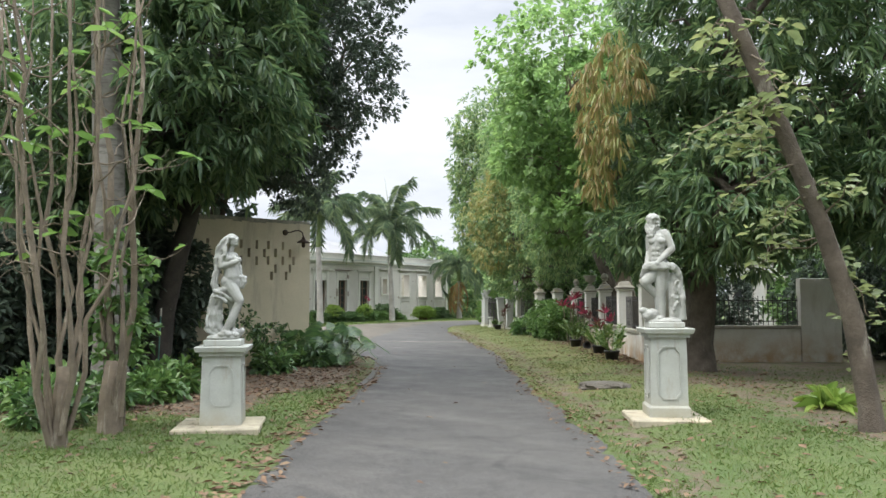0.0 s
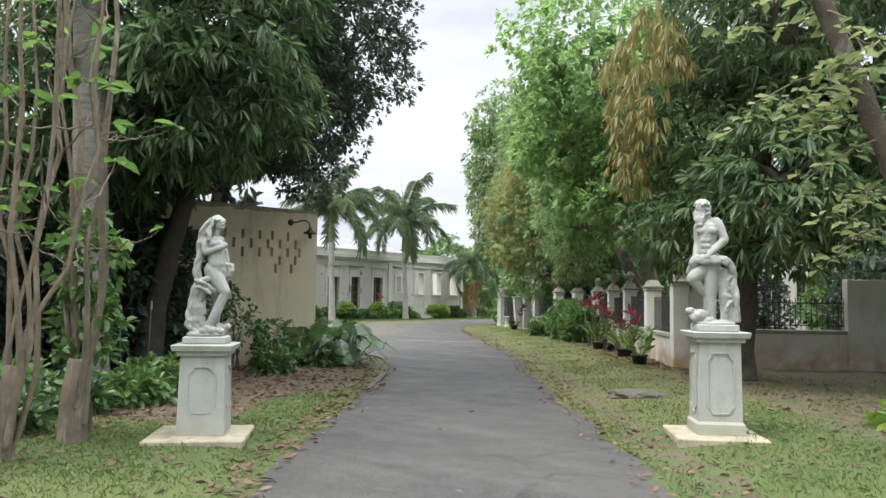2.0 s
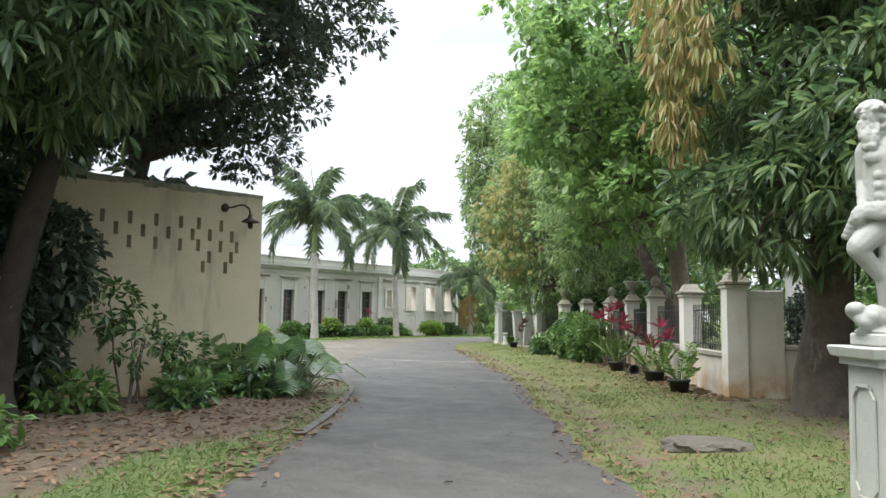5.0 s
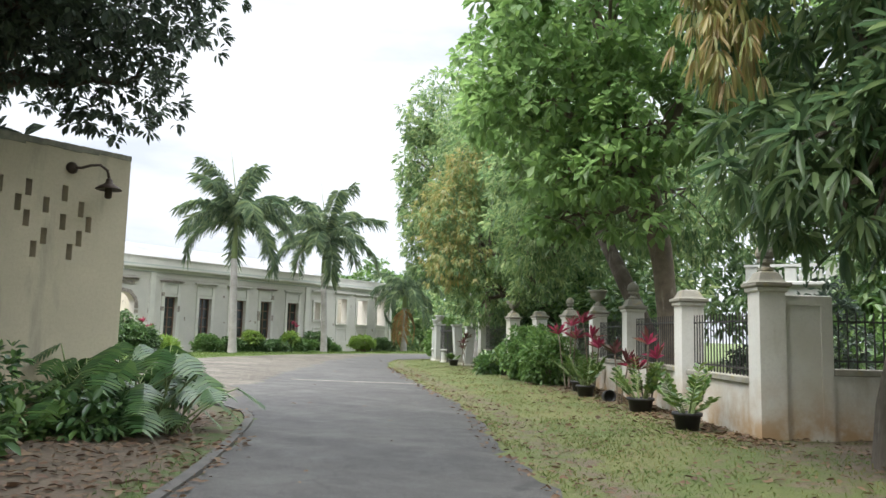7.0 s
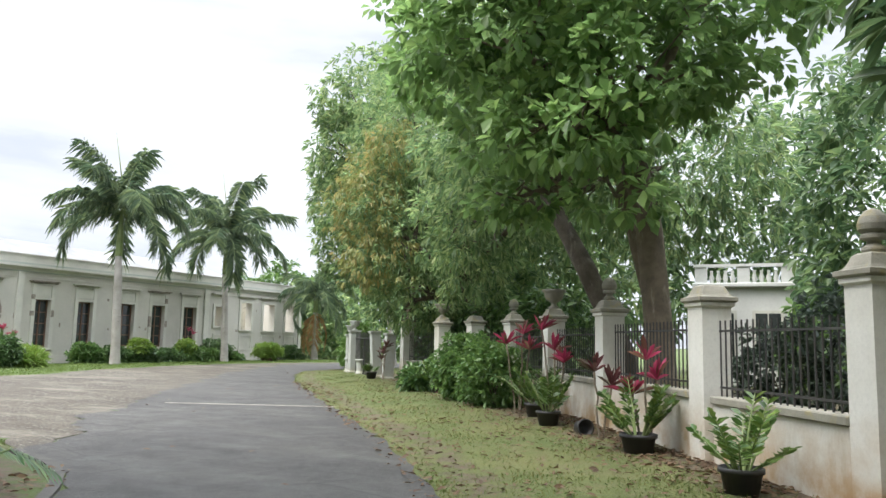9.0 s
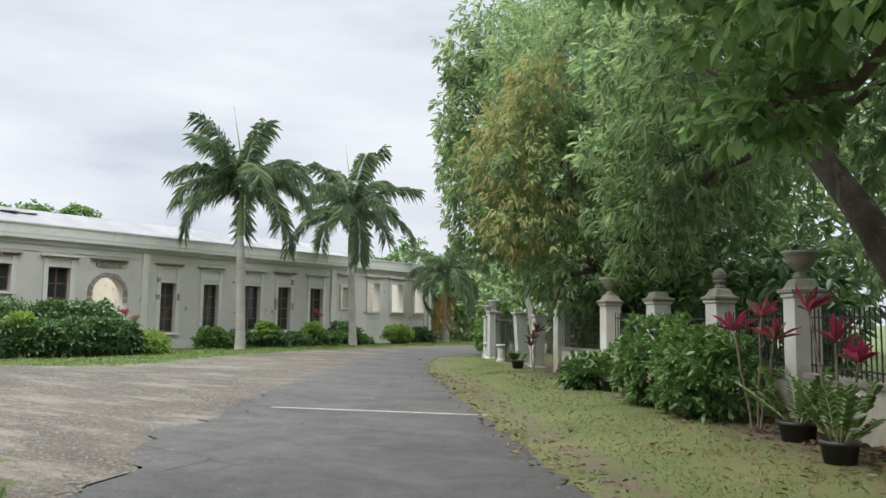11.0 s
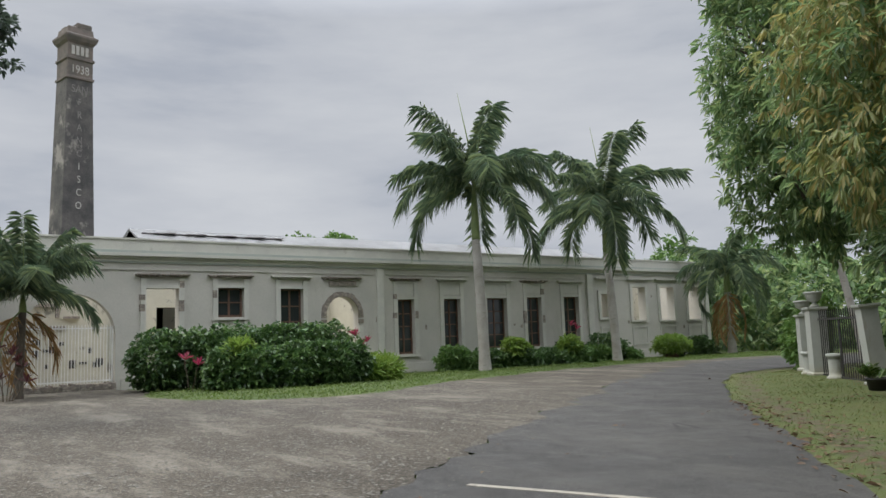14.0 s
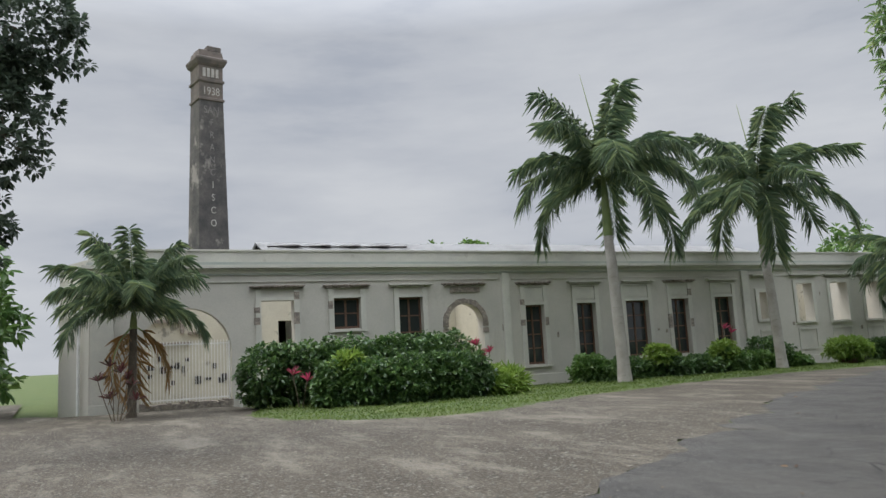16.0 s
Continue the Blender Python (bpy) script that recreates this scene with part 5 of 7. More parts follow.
    folds(bm, [[(0.2, -0.05, 0.58), (0.15, -0.07, 0.5), (0.17, -0.06, 0.4)], [(0.21, -0.05, 0.28), (0.16, -0.07, 0.22), (0.13, -0.06, 0.14)], [(0.12, -0.05, 0.36), (0.2, -0.06, 0.33)]], (0.02,), rs)
    # shell and waves at the feet
    for k in range(18):
        a = k / 17
        blob(bm, (-0.12 - 0.17 * math.sin(a * 2.6), -0.08 + 0.05 * math.cos(k), 0.05 + 0.11 * math.sin(a * 3.1)), (0.06, 0.05, 0.045))
    blob(bm, (-0.17, -0.04, 0.1), (0.1, 0.09, 0.09))


LX, LY = -8.64, 7.66
pedestal(LX, LY, 45.5, 1.06, 0.085, 0.55, "white painted statue pedestal with notched panels, on a concrete slab", False)
carve("garden_statue", standing_woman, pose(LX, LY, 1.14, 0, 0, 58) @ Matrix.Diagonal((0.9, 0.9, 0.945, 1)), "white painted cast stone garden statue of a draped standing figure")
RX, RY = -4.33, 11.56
pedestal(RX, RY, 33.0, 1.26, 0.1, 0.52, "tall white painted statue pedestal with notched panels, on a concrete slab", True)
carve("garden_statue", standing_man, pose(RX, RY, 1.34, 0, 0, 16) @ Matrix.Diagonal((0.92, 0.92, 0.955, 1)), "white painted cast stone garden statue of a bearded standing figure")


# ---- trees ----
def tree(name, label, base, trunks, lobes, leaf, n_cl, per, length, width, seed, bark="bark", sink=0.35, spread=0.9, droop=0.25, extra=(), inner=0.5, limbs=True, keep=None, shape=(0.8, 0.95)):
    """A tree: trunks are (points, radii); the crown is leaf rosettes in a union of lobes, carried by limbs."""
    t = thing(name, label, "tree", pose(*base))
    inv = np.array(base, float)
    rng = np.random.default_rng(seed)
    rr = random.Random(seed)
    bm = bmesh.new()
    for pts, radii in trunks:
        tube(bm, [Vector(p) - Vector(base) for p in pts], radii, 10, 0.35)
    part("trunk", bm, M[bark], t)
    if limbs:
        bm = bmesh.new()
        for i, (c, r) in enumerate(lobes):
            pts, radii = trunks[i % len(trunks)]
            s = Vector(pts[-1])
            e = Vector(c)
            line = bend(s - Vector(base), e - Vector(base), (0, 0, rr.uniform(-0.3, 0.5)), 6, rr, 0.12)
            tube(bm, line, [radii[-1] * v for v in (0.8, 0.65, 0.5, 0.4, 0.3, 0.18)], 7, 0.3)
            for k in range(5):
                d = Vector((rr.gauss(0, 1), rr.gauss(0, 1), rr.gauss(0.1, 0.8))).normalized()
                q = line[rr.choice((3, 4, 5))]
                e2 = e - Vector(base) + Vector((d.x * r[0], d.y * r[1], d.z * r[2])) * 0.85
                tube(bm, bend(q, e2, (0, 0, 0.2), 5, rr, 0.1), [radii[-1] * v for v in (0.28, 0.22, 0.16, 0.1, 0.05)], 5)
        part("limb", bm, M[bark], t)
    P, O = lobe_points(lobes, n_cl, rng, inner, 0.5, keep)
    B, D = clusters(P, O, per, rng, spread, sink)
    leaves("crown", B - inv, D, length, width, M[leaf], t, droop, 0.25, rng, 0.3, *shape)
    for nm, ex_lobes, ex_leaf, ex_n, ex_per, ex_len, ex_w, ex_sink in extra:
        P, O = lobe_points(ex_lobes, ex_n, rng, 0.3, 0.6)
        B, D = clusters(P, O, ex_per, rng, 0.75, ex_sink)
        leaves(nm, B - inv, D, ex_len, ex_w, M[ex_leaf], t, 0.3, 0.2, rng)
    return t


# mango beside the driveway, near the second statue
tree("mango_tree", "large dark green mango tree with hanging bronze young leaves", (-6.1, 18.0, 0.05),
     [([(-6.1, 18.0, -0.1), (-6.1, 18.0, 0.15), (-6.15, 18.05, 0.7), (-6.05, 18.1, 1.5), (-6.0, 18.0, 2.6)], [0.62, 0.46, 0.34, 0.32, 0.3])],
     [((-6.6, 18.0, 5.2), (1.6, 1.5, 2.0)), ((-5.0, 18.2, 4.6), (2.4, 2.3, 2.1)), ((-4.8, 17.6, 7.6), (2.6, 2.4, 2.3)), ((-3.0, 19.0, 6.0), (2.6, 2.4, 2.8)),
      ((-6.2, 17.0, 3.1), (1.6, 1.3, 0.9)), ((-1.8, 18.4, 4.0), (2.0, 1.8, 1.6)), ((-4.8, 16.2, 3.7), (1.5, 1.2, 1.3)), ((-4.4, 18.4, 9.4), (3.2, 3.0, 2.0))],
     "mango", 4700, 11, 0.25, 0.056, 11, sink=0.45, spread=1.0, droop=0.32,
     extra=[("bronze_foliage", [((-8.0, 17.0, 6.2), (0.4, 0.4, 1.0)), ((-7.8, 16.6, 4.9), (0.35, 0.35, 0.75)), ((-7.3, 16.1, 5.5), (0.3, 0.3, 0.8)), ((-7.5, 16.3, 4.2), (0.35, 0.3, 0.5)), ((-6.9, 15.8, 4.9), (0.22, 0.22, 0.6)), ((-6.4, 15.4, 6.1), (0.35, 0.3, 0.7)), ((-6.9, 15.7, 6.6), (0.3, 0.3, 0.7))], "bronzeleaf", 330, 8, 0.2, 0.038, 2.8)])
# bright broad-leaved tree behind the fence
tree("almond_tree", "tall tree with bright green broad leaves", (-10.5, 24.2, 0.05),
     [([(-10.5, 24.2, -0.1), (-10.45, 24.15, 1.4), (-10.6, 24.1, 3.2), (-10.9, 24.1, 4.8)], [0.3, 0.23, 0.2, 0.17]),
      ([(-10.5, 25.0, -0.1), (-10.55, 25.0, 1.4), (-10.9, 24.95, 2.8), (-11.3, 24.9, 4.6)], [0.2, 0.16, 0.14, 0.12])],
     [((-12.6, 22.9, 6.2), (1.7, 1.6, 0.9)), ((-11.6, 22.5, 8.0), (2.2, 2.0, 1.4)), ((-13.4, 24.2, 7.6), (1.8, 1.8, 1.3)), ((-10.6, 23.4, 5.6), (1.6, 1.6, 0.9)),
      ((-12.2, 23.4, 9.8), (2.6, 2.4, 1.5)), ((-11.4, 22.6, 4.5), (1.3, 1.2, 0.5)), ((-9.4, 24.0, 7.6), (2.2, 2.0, 1.8)), ((-14.2, 24.6, 6.4), (1.4, 1.3, 0.6)), ((-12.6, 23.8, 4.9), (1.2, 1.1, 0.5)), ((-10.9, 23.2, 3.6), (0.7, 0.7, 0.35)), ((-12.9, 24.3, 3.9), (0.8, 0.8, 0.4))],
     "almond", 2300, 8, 0.22, 0.12, 12, bark="palebark", sink=0.05, droop=0.22, shape=(0.5, 1.1))
# dark tree behind the fence, leaning to the road
tree("mango_tree", "dark mango tree behind the fence with a leaning trunk", (-11.4, 26.4, 0.05),
     [([(-11.4, 26.4, -0.1), (-11.5, 26.4, 1.2), (-12.2, 26.2, 2.8), (-13.2, 26.9, 4.4)], [0.26, 0.2, 0.17, 0.14])],
     [((-14.6, 28.2, 5.8), (2.0, 2.2, 1.8)), ((-12.6, 27.6, 7.4), (2.6, 2.6, 2.2)), ((-16.2, 29.8, 4.5), (1.5, 1.6, 1.3)), ((-11.2, 28.4, 5.2), (2.4, 2.2, 1.8)), ((-15.4, 31.6, 7.2), (2.4, 2.4, 2.4)), ((-17.0, 31.4, 3.6), (1.2, 1.4, 1.0))],
     "mangofar", 3200, 9, 0.21, 0.052, 13, sink=0.45)
# mango with yellowing shoots further on
tree("mango_tree", "tall mango tree with yellowing shoots over the fence", (-18.2, 35.2, 0.05),
     [([(-18.2, 35.2, -0.1), (-18.3, 35.1, 1.5), (-18.6, 35.0, 3.5)], [0.5, 0.36, 0.3])],
     [((-20.4, 33.2, 5.0), (1.9, 2.1, 2.4)), ((-19.4, 34.4, 8.2), (2.7, 2.7, 2.6)), ((-21.4, 35.6, 6.2), (2.2, 2.4, 2.6)), ((-21.9, 36.2, 9.4), (2.2, 2.4, 2.2)), ((-19.6, 33.0, 2.7), (1.4, 1.4, 1.0)),
      ((-17.0, 34.6, 6.2), (2.4, 2.4, 2.6)), ((-18.2, 36.0, 11.2), (2.9, 2.9, 2.2))],
     "mangofar", 5600, 9, 0.19, 0.05, 14, sink=0.4,
     extra=[("yellow_foliage", [((-20.9, 32.0, 5.6), (1.3, 1.2, 1.4)), ((-20.4, 31.8, 4.0), (1.2, 1.0, 1.1)), ((-21.4, 33.0, 6.8), (1.0, 1.1, 1.2)), ((-20.0, 31.9, 7.4), (0.8, 0.8, 0.9))], "yellowleaf", 620, 9, 0.17, 0.044, 1.2)])
tree("mango_tree", "very tall rounded mango tree beyond the gateway", (-26.4, 45.2, 0.05),
     [([(-26.4, 45.2, -0.1), (-26.4, 45.2, 2.0), (-26.6, 45.0, 4.5)], [0.55, 0.42, 0.34])],
     [((-27.4, 43.4, 8.0), (3.0, 3.0, 3.2)), ((-29.2, 45.2, 10.0), (3.2, 3.2, 3.4)), ((-26.0, 44.0, 12.2), (3.6, 3.4, 2.8)), ((-24.4, 42.6, 7.4), (3.0, 2.8, 3.2)), ((-23.2, 42.2, 11.0), (3.0, 3.0, 2.8)), ((-28.6, 46.8, 6.0), (2.6, 2.6, 2.2)), ((-27.6, 42.8, 13.2), (2.6, 2.6, 2.4)), ((-28.4, 42.6, 10.6), (2.2, 2.2, 2.4)), ((-28.8, 43.6, 6.2), (2.0, 2.0, 2.2))],
     "mangofar", 5400, 8, 0.32, 0.088, 15, sink=0.45)
# left side: mango over the wall
tree("mango_tree", "large mango tree with several trunks beside the garden wall", (-14.3, 10.3, 0.05),
     [([(-14.3, 10.3, -0.1), (-14.3, 10.3, 0.4), (-14.2, 10.35, 1.4), (-14.0, 10.45, 2.4), (-13.7, 10.6, 3.4)], [0.36, 0.24, 0.19, 0.18, 0.16]),
      ([(-14.5, 9.3, -0.1), (-14.5, 9.35, 1.2), (-14.1, 9.5, 3.2)], [0.22, 0.16, 0.13])],
     [((-12.4, 10.3, 5.1), (1.4, 1.4, 1.35)), ((-13.0, 10.0, 6.4), (2.5, 2.4, 2.1)), ((-12.6, 9.4, 4.9), (1.4, 1.2, 1.3)), ((-13.6, 11.6, 6.8), (1.9, 1.6, 2.0)), ((-14.8, 10.0, 5.2), (1.9, 1.9, 1.5)),
      ((-15.2, 8.2, 5.6), (2.0, 1.6, 2.2)), ((-13.0, 10.6, 9.2), (3.0, 2.6, 2.0)), ((-14.2, 8.8, 3.9), (1.1, 1.2, 1.1)), ((-14.6, 9.9, 4.1), (0.8, 1.0, 0.9))],
     "mango", 4600, 11, 0.235, 0.056, 21, bark="darkbark", sink=0.45, spread=1.0, droop=0.32)
# dark small-leaved tree above the wall's end
tree("shade_tree", "dark small-leaved tree rising behind the garden wall", (-17.4, 13.4, 0.0),
     [([(-17.4, 13.4, -0.1), (-17.4, 13.5, 2.0), (-17.0, 13.7, 4.4)], [0.34, 0.26, 0.22])],
     [((-15.2, 14.8, 6.1), (1.5, 1.5, 1.5)), ((-13.8, 14.9, 7.3), (1.6, 1.5, 1.4)), ((-15.6, 15.3, 4.75), (0.95, 0.9, 0.8)), ((-15.2, 13.4, 5.3), (1.3, 1.3, 1.0)), ((-14.2, 13.0, 6.6), (1.5, 1.4, 1.4)), ((-16.6, 13.2, 8.2), (2.6, 2.4, 2.2)), ((-16.8, 12.6, 5.6), (1.7, 1.7, 1.3)), ((-13.0, 14.2, 9.6), (1.9, 1.8, 1.2)), ((-17.8, 14.4, 5.9), (1.6, 1.6, 1.4)), ((-15.6, 12.2, 4.7), (1.0, 1.0, 0.7)), ((-13.6, 13.4, 5.7), (1.5, 1.4, 1.2)), ((-13.0, 12.9, 7.4), (1.8, 1.7, 1.6)), ((-14.6, 12.6, 5.2), (1.3, 1.2, 0.9))],
     "darkleaf", 4500, 12, 0.13, 0.058, 22, sink=0.1, droop=0.1, inner=0.35)
# tree at the edge of the yard
tree("shade_tree", "dark small-leaved tree at the edge of the gravel yard", (-34.4, 17.2, 0.0),
     [([(-34.4, 17.2, -0.1), (-34.3, 17.3, 2.0), (-34.0, 17.8, 4.6)], [0.26, 0.2, 0.16])],
     [((-33.1, 19.8, 6.4), (1.2, 1.1, 1.4)), ((-33.2, 20.3, 8.2), (1.2, 1.3, 1.1)), ((-33.6, 19.2, 4.4), (1.1, 1.0, 1.1)), ((-34.3, 18.6, 10.2), (1.7, 1.5, 1.3)), ((-33.9, 18.8, 7.2), (1.5, 1.6, 1.6))],
     "darkleaf", 1500, 12, 0.16, 0.08, 23, sink=0.1, droop=0.1, inner=0.35)


# ---- far woods ----
def woods(name, label, lobes, leaf, n, length, width, seed, per=6):
    rng = np.random.default_rng(seed)
    P, O = lobe_points(lobes, n, rng, 0.6)
    B, D = clusters(P, O, per, rng, 1.0, 0.3)
    ob = leaves(name, B, D, length, width, M[leaf], None, 0.2, 0.25, rng)
    return tagged(ob, label, "trees", kind="stuff")


def row(a, b, n, r, zr, seed, zc=None):
    rr = random.Random(seed)
    out = []
    for i in range(n):
        t = i / max(1, n - 1)
        s = rr.uniform(0.8, 1.25)
        h = zr * rr.uniform(0.8, 1.25)
        out.append(((a[0] + (b[0] - a[0]) * t + rr.uniform(-1, 1), a[1] + (b[1] - a[1]) * t + rr.uniform(-1, 1), (zc if zc is not None else h * 0.8)), (r * s, r * s, h)))
    return out


woods("far_trees", "mixed green trees behind the long building", row((-62, 66), (-48, 76), 5, 3.4, 3.6, 31, 4.6), "shrub", 2200, 0.5, 0.22, 31)
woods("far_trees", "small tree tops behind the building's roof", row((-92, 50), (-88, 56), 3, 1.8, 1.6, 41, 11.0), "shrub", 700, 0.5, 0.22, 41)
woods("far_trees", "dark trees closing the bend of the road", row((-50, 66), (-26, 66), 8, 3.4, 3.4, 32), "mangofar", 3000, 0.5, 0.2, 32)
woods("far_trees", "dense green trees beside the building's end", row((-58, 8), (-46.4, 17.3), 8, 2.6, 3.0, 33), "shrub", 4200, 0.42, 0.2, 33)
woods("garden_trees", "dark trees in the garden behind the return wall", row((-2.5, 24.5), (12, 12), 6, 3.2, 5.0, 34), "mango", 2100, 0.42, 0.16, 34)
woods("garden_trees", "dark shrubs along the garden boundary", row((-1.2, 21.4), (8, 13), 7, 1.6, 1.8, 35), "hedge", 2200, 0.3, 0.13, 35)
woods("garden_trees", "dark trees deep in the garden", row((-2, 47), (-22, 56), 6, 3.6, 4.8, 36, 7.5), "mango", 2600, 0.5, 0.18, 36)
woods("garden_shrubs", "green shrubs in the garden behind the fence", row((2, 27), (-8.2, 37.5), 10, 1.7, 1.5, 42), "shrub", 3000, 0.3, 0.13, 42)
woods("garden_shrubs", "dark shrubs in the garden near the fence", row((-13.5, 31.5), (-22, 40), 8, 1.3, 1.5, 43), "hedge", 2200, 0.28, 0.1, 43)
woods("garden_trees", "dense dark trees in the garden beyond the fence", row((-16.0, 36.5), (-24, 47), 6, 2.6, 4.4, 46, 5.4), "mangofar", 3400, 0.36, 0.13, 46)
woods("garden_trees", "dense dark trees beside the white house", row((-6.3, 38), (3, 29), 7, 2.7, 5.0, 47, 5.6), "mango", 3900, 0.38, 0.15, 47)
woods("roadside_trees", "dark trees behind the garden wall", row((-18.4, 3.2), (-18.6, 13.6), 7, 2.0, 2.2, 37, 2.0), "darkleaf", 2200, 0.36, 0.18, 37)
woods("roadside_trees", "dark trees on the near side of the driveway", row((-17.5, 4.5), (-13, -6), 7, 2.2, 2.2, 38, 2.0), "mango", 2400, 0.34, 0.1, 38)
woods("roadside_trees", "trees behind the driveway's entrance", row((16, -26), (-8, -24), 7, 4, 5, 39), "mangofar", 1600, 0.7, 0.25, 39)


# ---- palms ----
def frond_set(rng, crown, n, length, rise, leaflet, seed_turn, material, parent, name="crown", sag=1.75, leaflets=100, lo=-0.5, hi=1.25):
    """Arching fronds: each a rib with two rows of narrow drooping leaflets."""
    P, D, LL = [], [], []
    bm = bmesh.new()
    for i in range(n):
        az = seed_turn + 2.399963 * i + rng.uniform(-0.2, 0.2)
        el = lo + (hi - lo) * (i + 0.5) / n + rng.uniform(-0.1, 0.1)
        L = length * rng.uniform(0.85, 1.1)
        p = np.array(crown, float)
        pts = [p]
        arc = sag * (0.42 + 0.68 * math.cos(el)) * rng.uniform(0.8, 1.2)
        for k in range(12):
            e = el - arc * ((k + 0.5) / 12) ** 1.25
            p = p + np.array([math.cos(az) * math.cos(e), math.sin(az) * math.cos(e), math.sin(e)]) * (L / 12)
            pts.append(p)
        tube(bm, [Vector(p) for p in pts], [0.03 * (1 - 0.85 * k / 12) for k in range(13)], 5)
        side_v = np.array([-math.sin(az), math.cos(az), 0])
        for k in range(leaflets):
            t = 0.12 + 0.88 * k / leaflets
            f = t * 12
            a = min(11, int(f))
            p = pts[a] * (1 - (f - a)) + pts[a + 1] * (f - a)
            tang = pts[a + 1] - pts[a]
            tang = tang / np.linalg.norm(tang)
            for s in (-1, 1):
                dv = tang * rng.uniform(0.35, 0.7) + side_v * s * (0.7 + rng.uniform(-0.35, 0.15)) + np.array([0, 0, -0.15 + rng.uniform(-0.55, 0.55)])
                P.append(p)
                D.append(dv)
                LL.append(leaflet * (0.45 + 0.75 * math.sin(math.pi * min(1, 0.15 + 0.85 * t))))
    P, D, LL = np.array(P), unit(np.array(D)), np.array(LL)
    c = leaves(name, P, D * (LL / leaflet)[:, None], leaflet, leaflet * 0.04, M[material], parent, 0.5, 0.15, np.random.default_rng(int(seed_turn * 100)), 0.15, 1.0, 0.75)
    part("frond_rib", bm, M["shaft"], c)
    return c


def palm(label, x, y, h, lean, r, n, length, seed, spear=0.0, base_z=None, dead=0, hi=1.25, lo=-0.5, shaft=0.9, bark="palmbark", sag=1.75):
    rng = random.Random(seed)
    z = z_at(x, y) - 0.05 if base_z is None else base_z
    t = thing("royal_palm", label, "palm tree", pose(x, y, z), "palms")
    top = Vector((lean[0], lean[1], h))
    pts = [Vector((0, 0, 0)), Vector((lean[0] * 0.05, lean[1] * 0.05, h * 0.12)), Vector((lean[0] * 0.3, lean[1] * 0.3, h * 0.4)), Vector((lean[0] * 0.6, lean[1] * 0.6, h * 0.7)), top]
    bm = bmesh.new()
    tube(bm, pts, [r * 1.35, r * 1.05, r, r * 0.92, r * 0.8], 14, 0.12)
    part("trunk", bm, M[bark], t)
    bm = bmesh.new()
    tube(bm, [top, top + Vector((0, 0, shaft * 0.3)), top + Vector((0, 0, shaft))], [r * 0.85, r * 0.8, r * 0.35], 12)
    part("crownshaft", bm, M["shaft"], t, "green crownshaft")
    crown = (top.x, top.y, top.z + shaft * 0.85)
    frond_set(rng, crown, n, length, 0, length * 0.19, rng.uniform(0, 6), "palm", t, sag=sag, lo=lo, hi=hi)
    if dead:
        frond_set(rng, (top.x, top.y, top.z + 0.1), dead, length * 0.8, 0, length * 0.2, rng.uniform(0, 6), "deadfrond", t, "dead_fronds", 1.3, 34, -0.9, -0.5)
    if spear:
        bm = bmesh.new()
        tube(bm, [Vector(crown), Vector(crown) + Vector((0.1, -0.3, spear * 0.5)), Vector(crown) + Vector((0.2, -0.85, spear))], [0.045, 0.03, 0.008], 6)
        part("spear_leaf", bm, M["shaft"], t)
    return t


palm("grey-trunked royal palm with arching fronds beside the building", -40.3, 39.4, 5.5, (-0.1, -0.15), 0.21, 18, 4.1, 51, 4.0, None, 0, 1.5, 0.05, 2.6)
palm("grey-trunked royal palm with full hanging fronds beside the building", -41.3, 48.3, 5.4, (-0.1, -0.25), 0.2, 18, 4.2, 52, 4.0, None, 0, 1.5, 0.0, 2.6)
palm("smaller royal palm with a few dead fronds", -41.8, 58.2, 3.5, (0.1, -0.2), 0.22, 15, 3.3, 53, 0, None, 4, 1.3, -0.2, 1.5)
palm("short palm with drooping and dead fronds at the gate pier", -41.6, 22.6, 2.75, (0.05, 0.05), 0.13, 17, 2.7, 54, 0, None, 3, 1.5, 0.35, 0.6, "bark", 1.35)
palm("slender leaning palm behind the gateway", -30.6, 50.6, 6.6, (-1.6, 0.6), 0.14, 14, 2.9, 55, 0)
palm("tall pale palm trunk among the trees", -12.25, 8.16, 11.0, (-0.35, -0.35), 0.235, 10, 3.0, 56, 0, bark="greybark")


# ---- bushes and plants ----
def bush(name, label, x, y, lobes, leaf, n, per, length, width, seed, category="shrub", sink=0.0, group="", stems=5):
    """lobes are (dx, dy, z, rx, ry, rz) from the foot."""
    z = z_at(x, y) - 0.02
    t = thing(name, label, category, pose(x, y, z), group)
    rr = random.Random(seed)
    bm = bmesh.new()
    for k in range(stems):
        c = rr.choice(lobes)
        s = Vector((rr.uniform(-0.12, 0.12), rr.uniform(-0.12, 0.12), -0.05)) + Vector((c[0], c[1], 0)) * 0.5
        tube(bm, bend(s, (c[0] + rr.uniform(-0.3, 0.3) * c[3], c[1] + rr.uniform(-0.3, 0.3) * c[4], c[2]), (0, 0, 0.05), 5, rr, 0.03), [0.022, 0.019, 0.016, 0.012, 0.006], 5)
    part("stem", bm, M["bark"], t)
    rng = np.random.default_rng(seed)
    P, O = lobe_points([((a, b, c), (d, e, f)) for a, b, c, d, e, f in lobes], n, rng, 0.45, 0.5, lambda p: p[:, 2] > 0.02)
    B, D = clusters(P, O, per, rng, 0.9, sink, 0.02)
    leaves("foliage", B, D, length, width, M[leaf], t, 0.15, 0.25, rng)
    return t


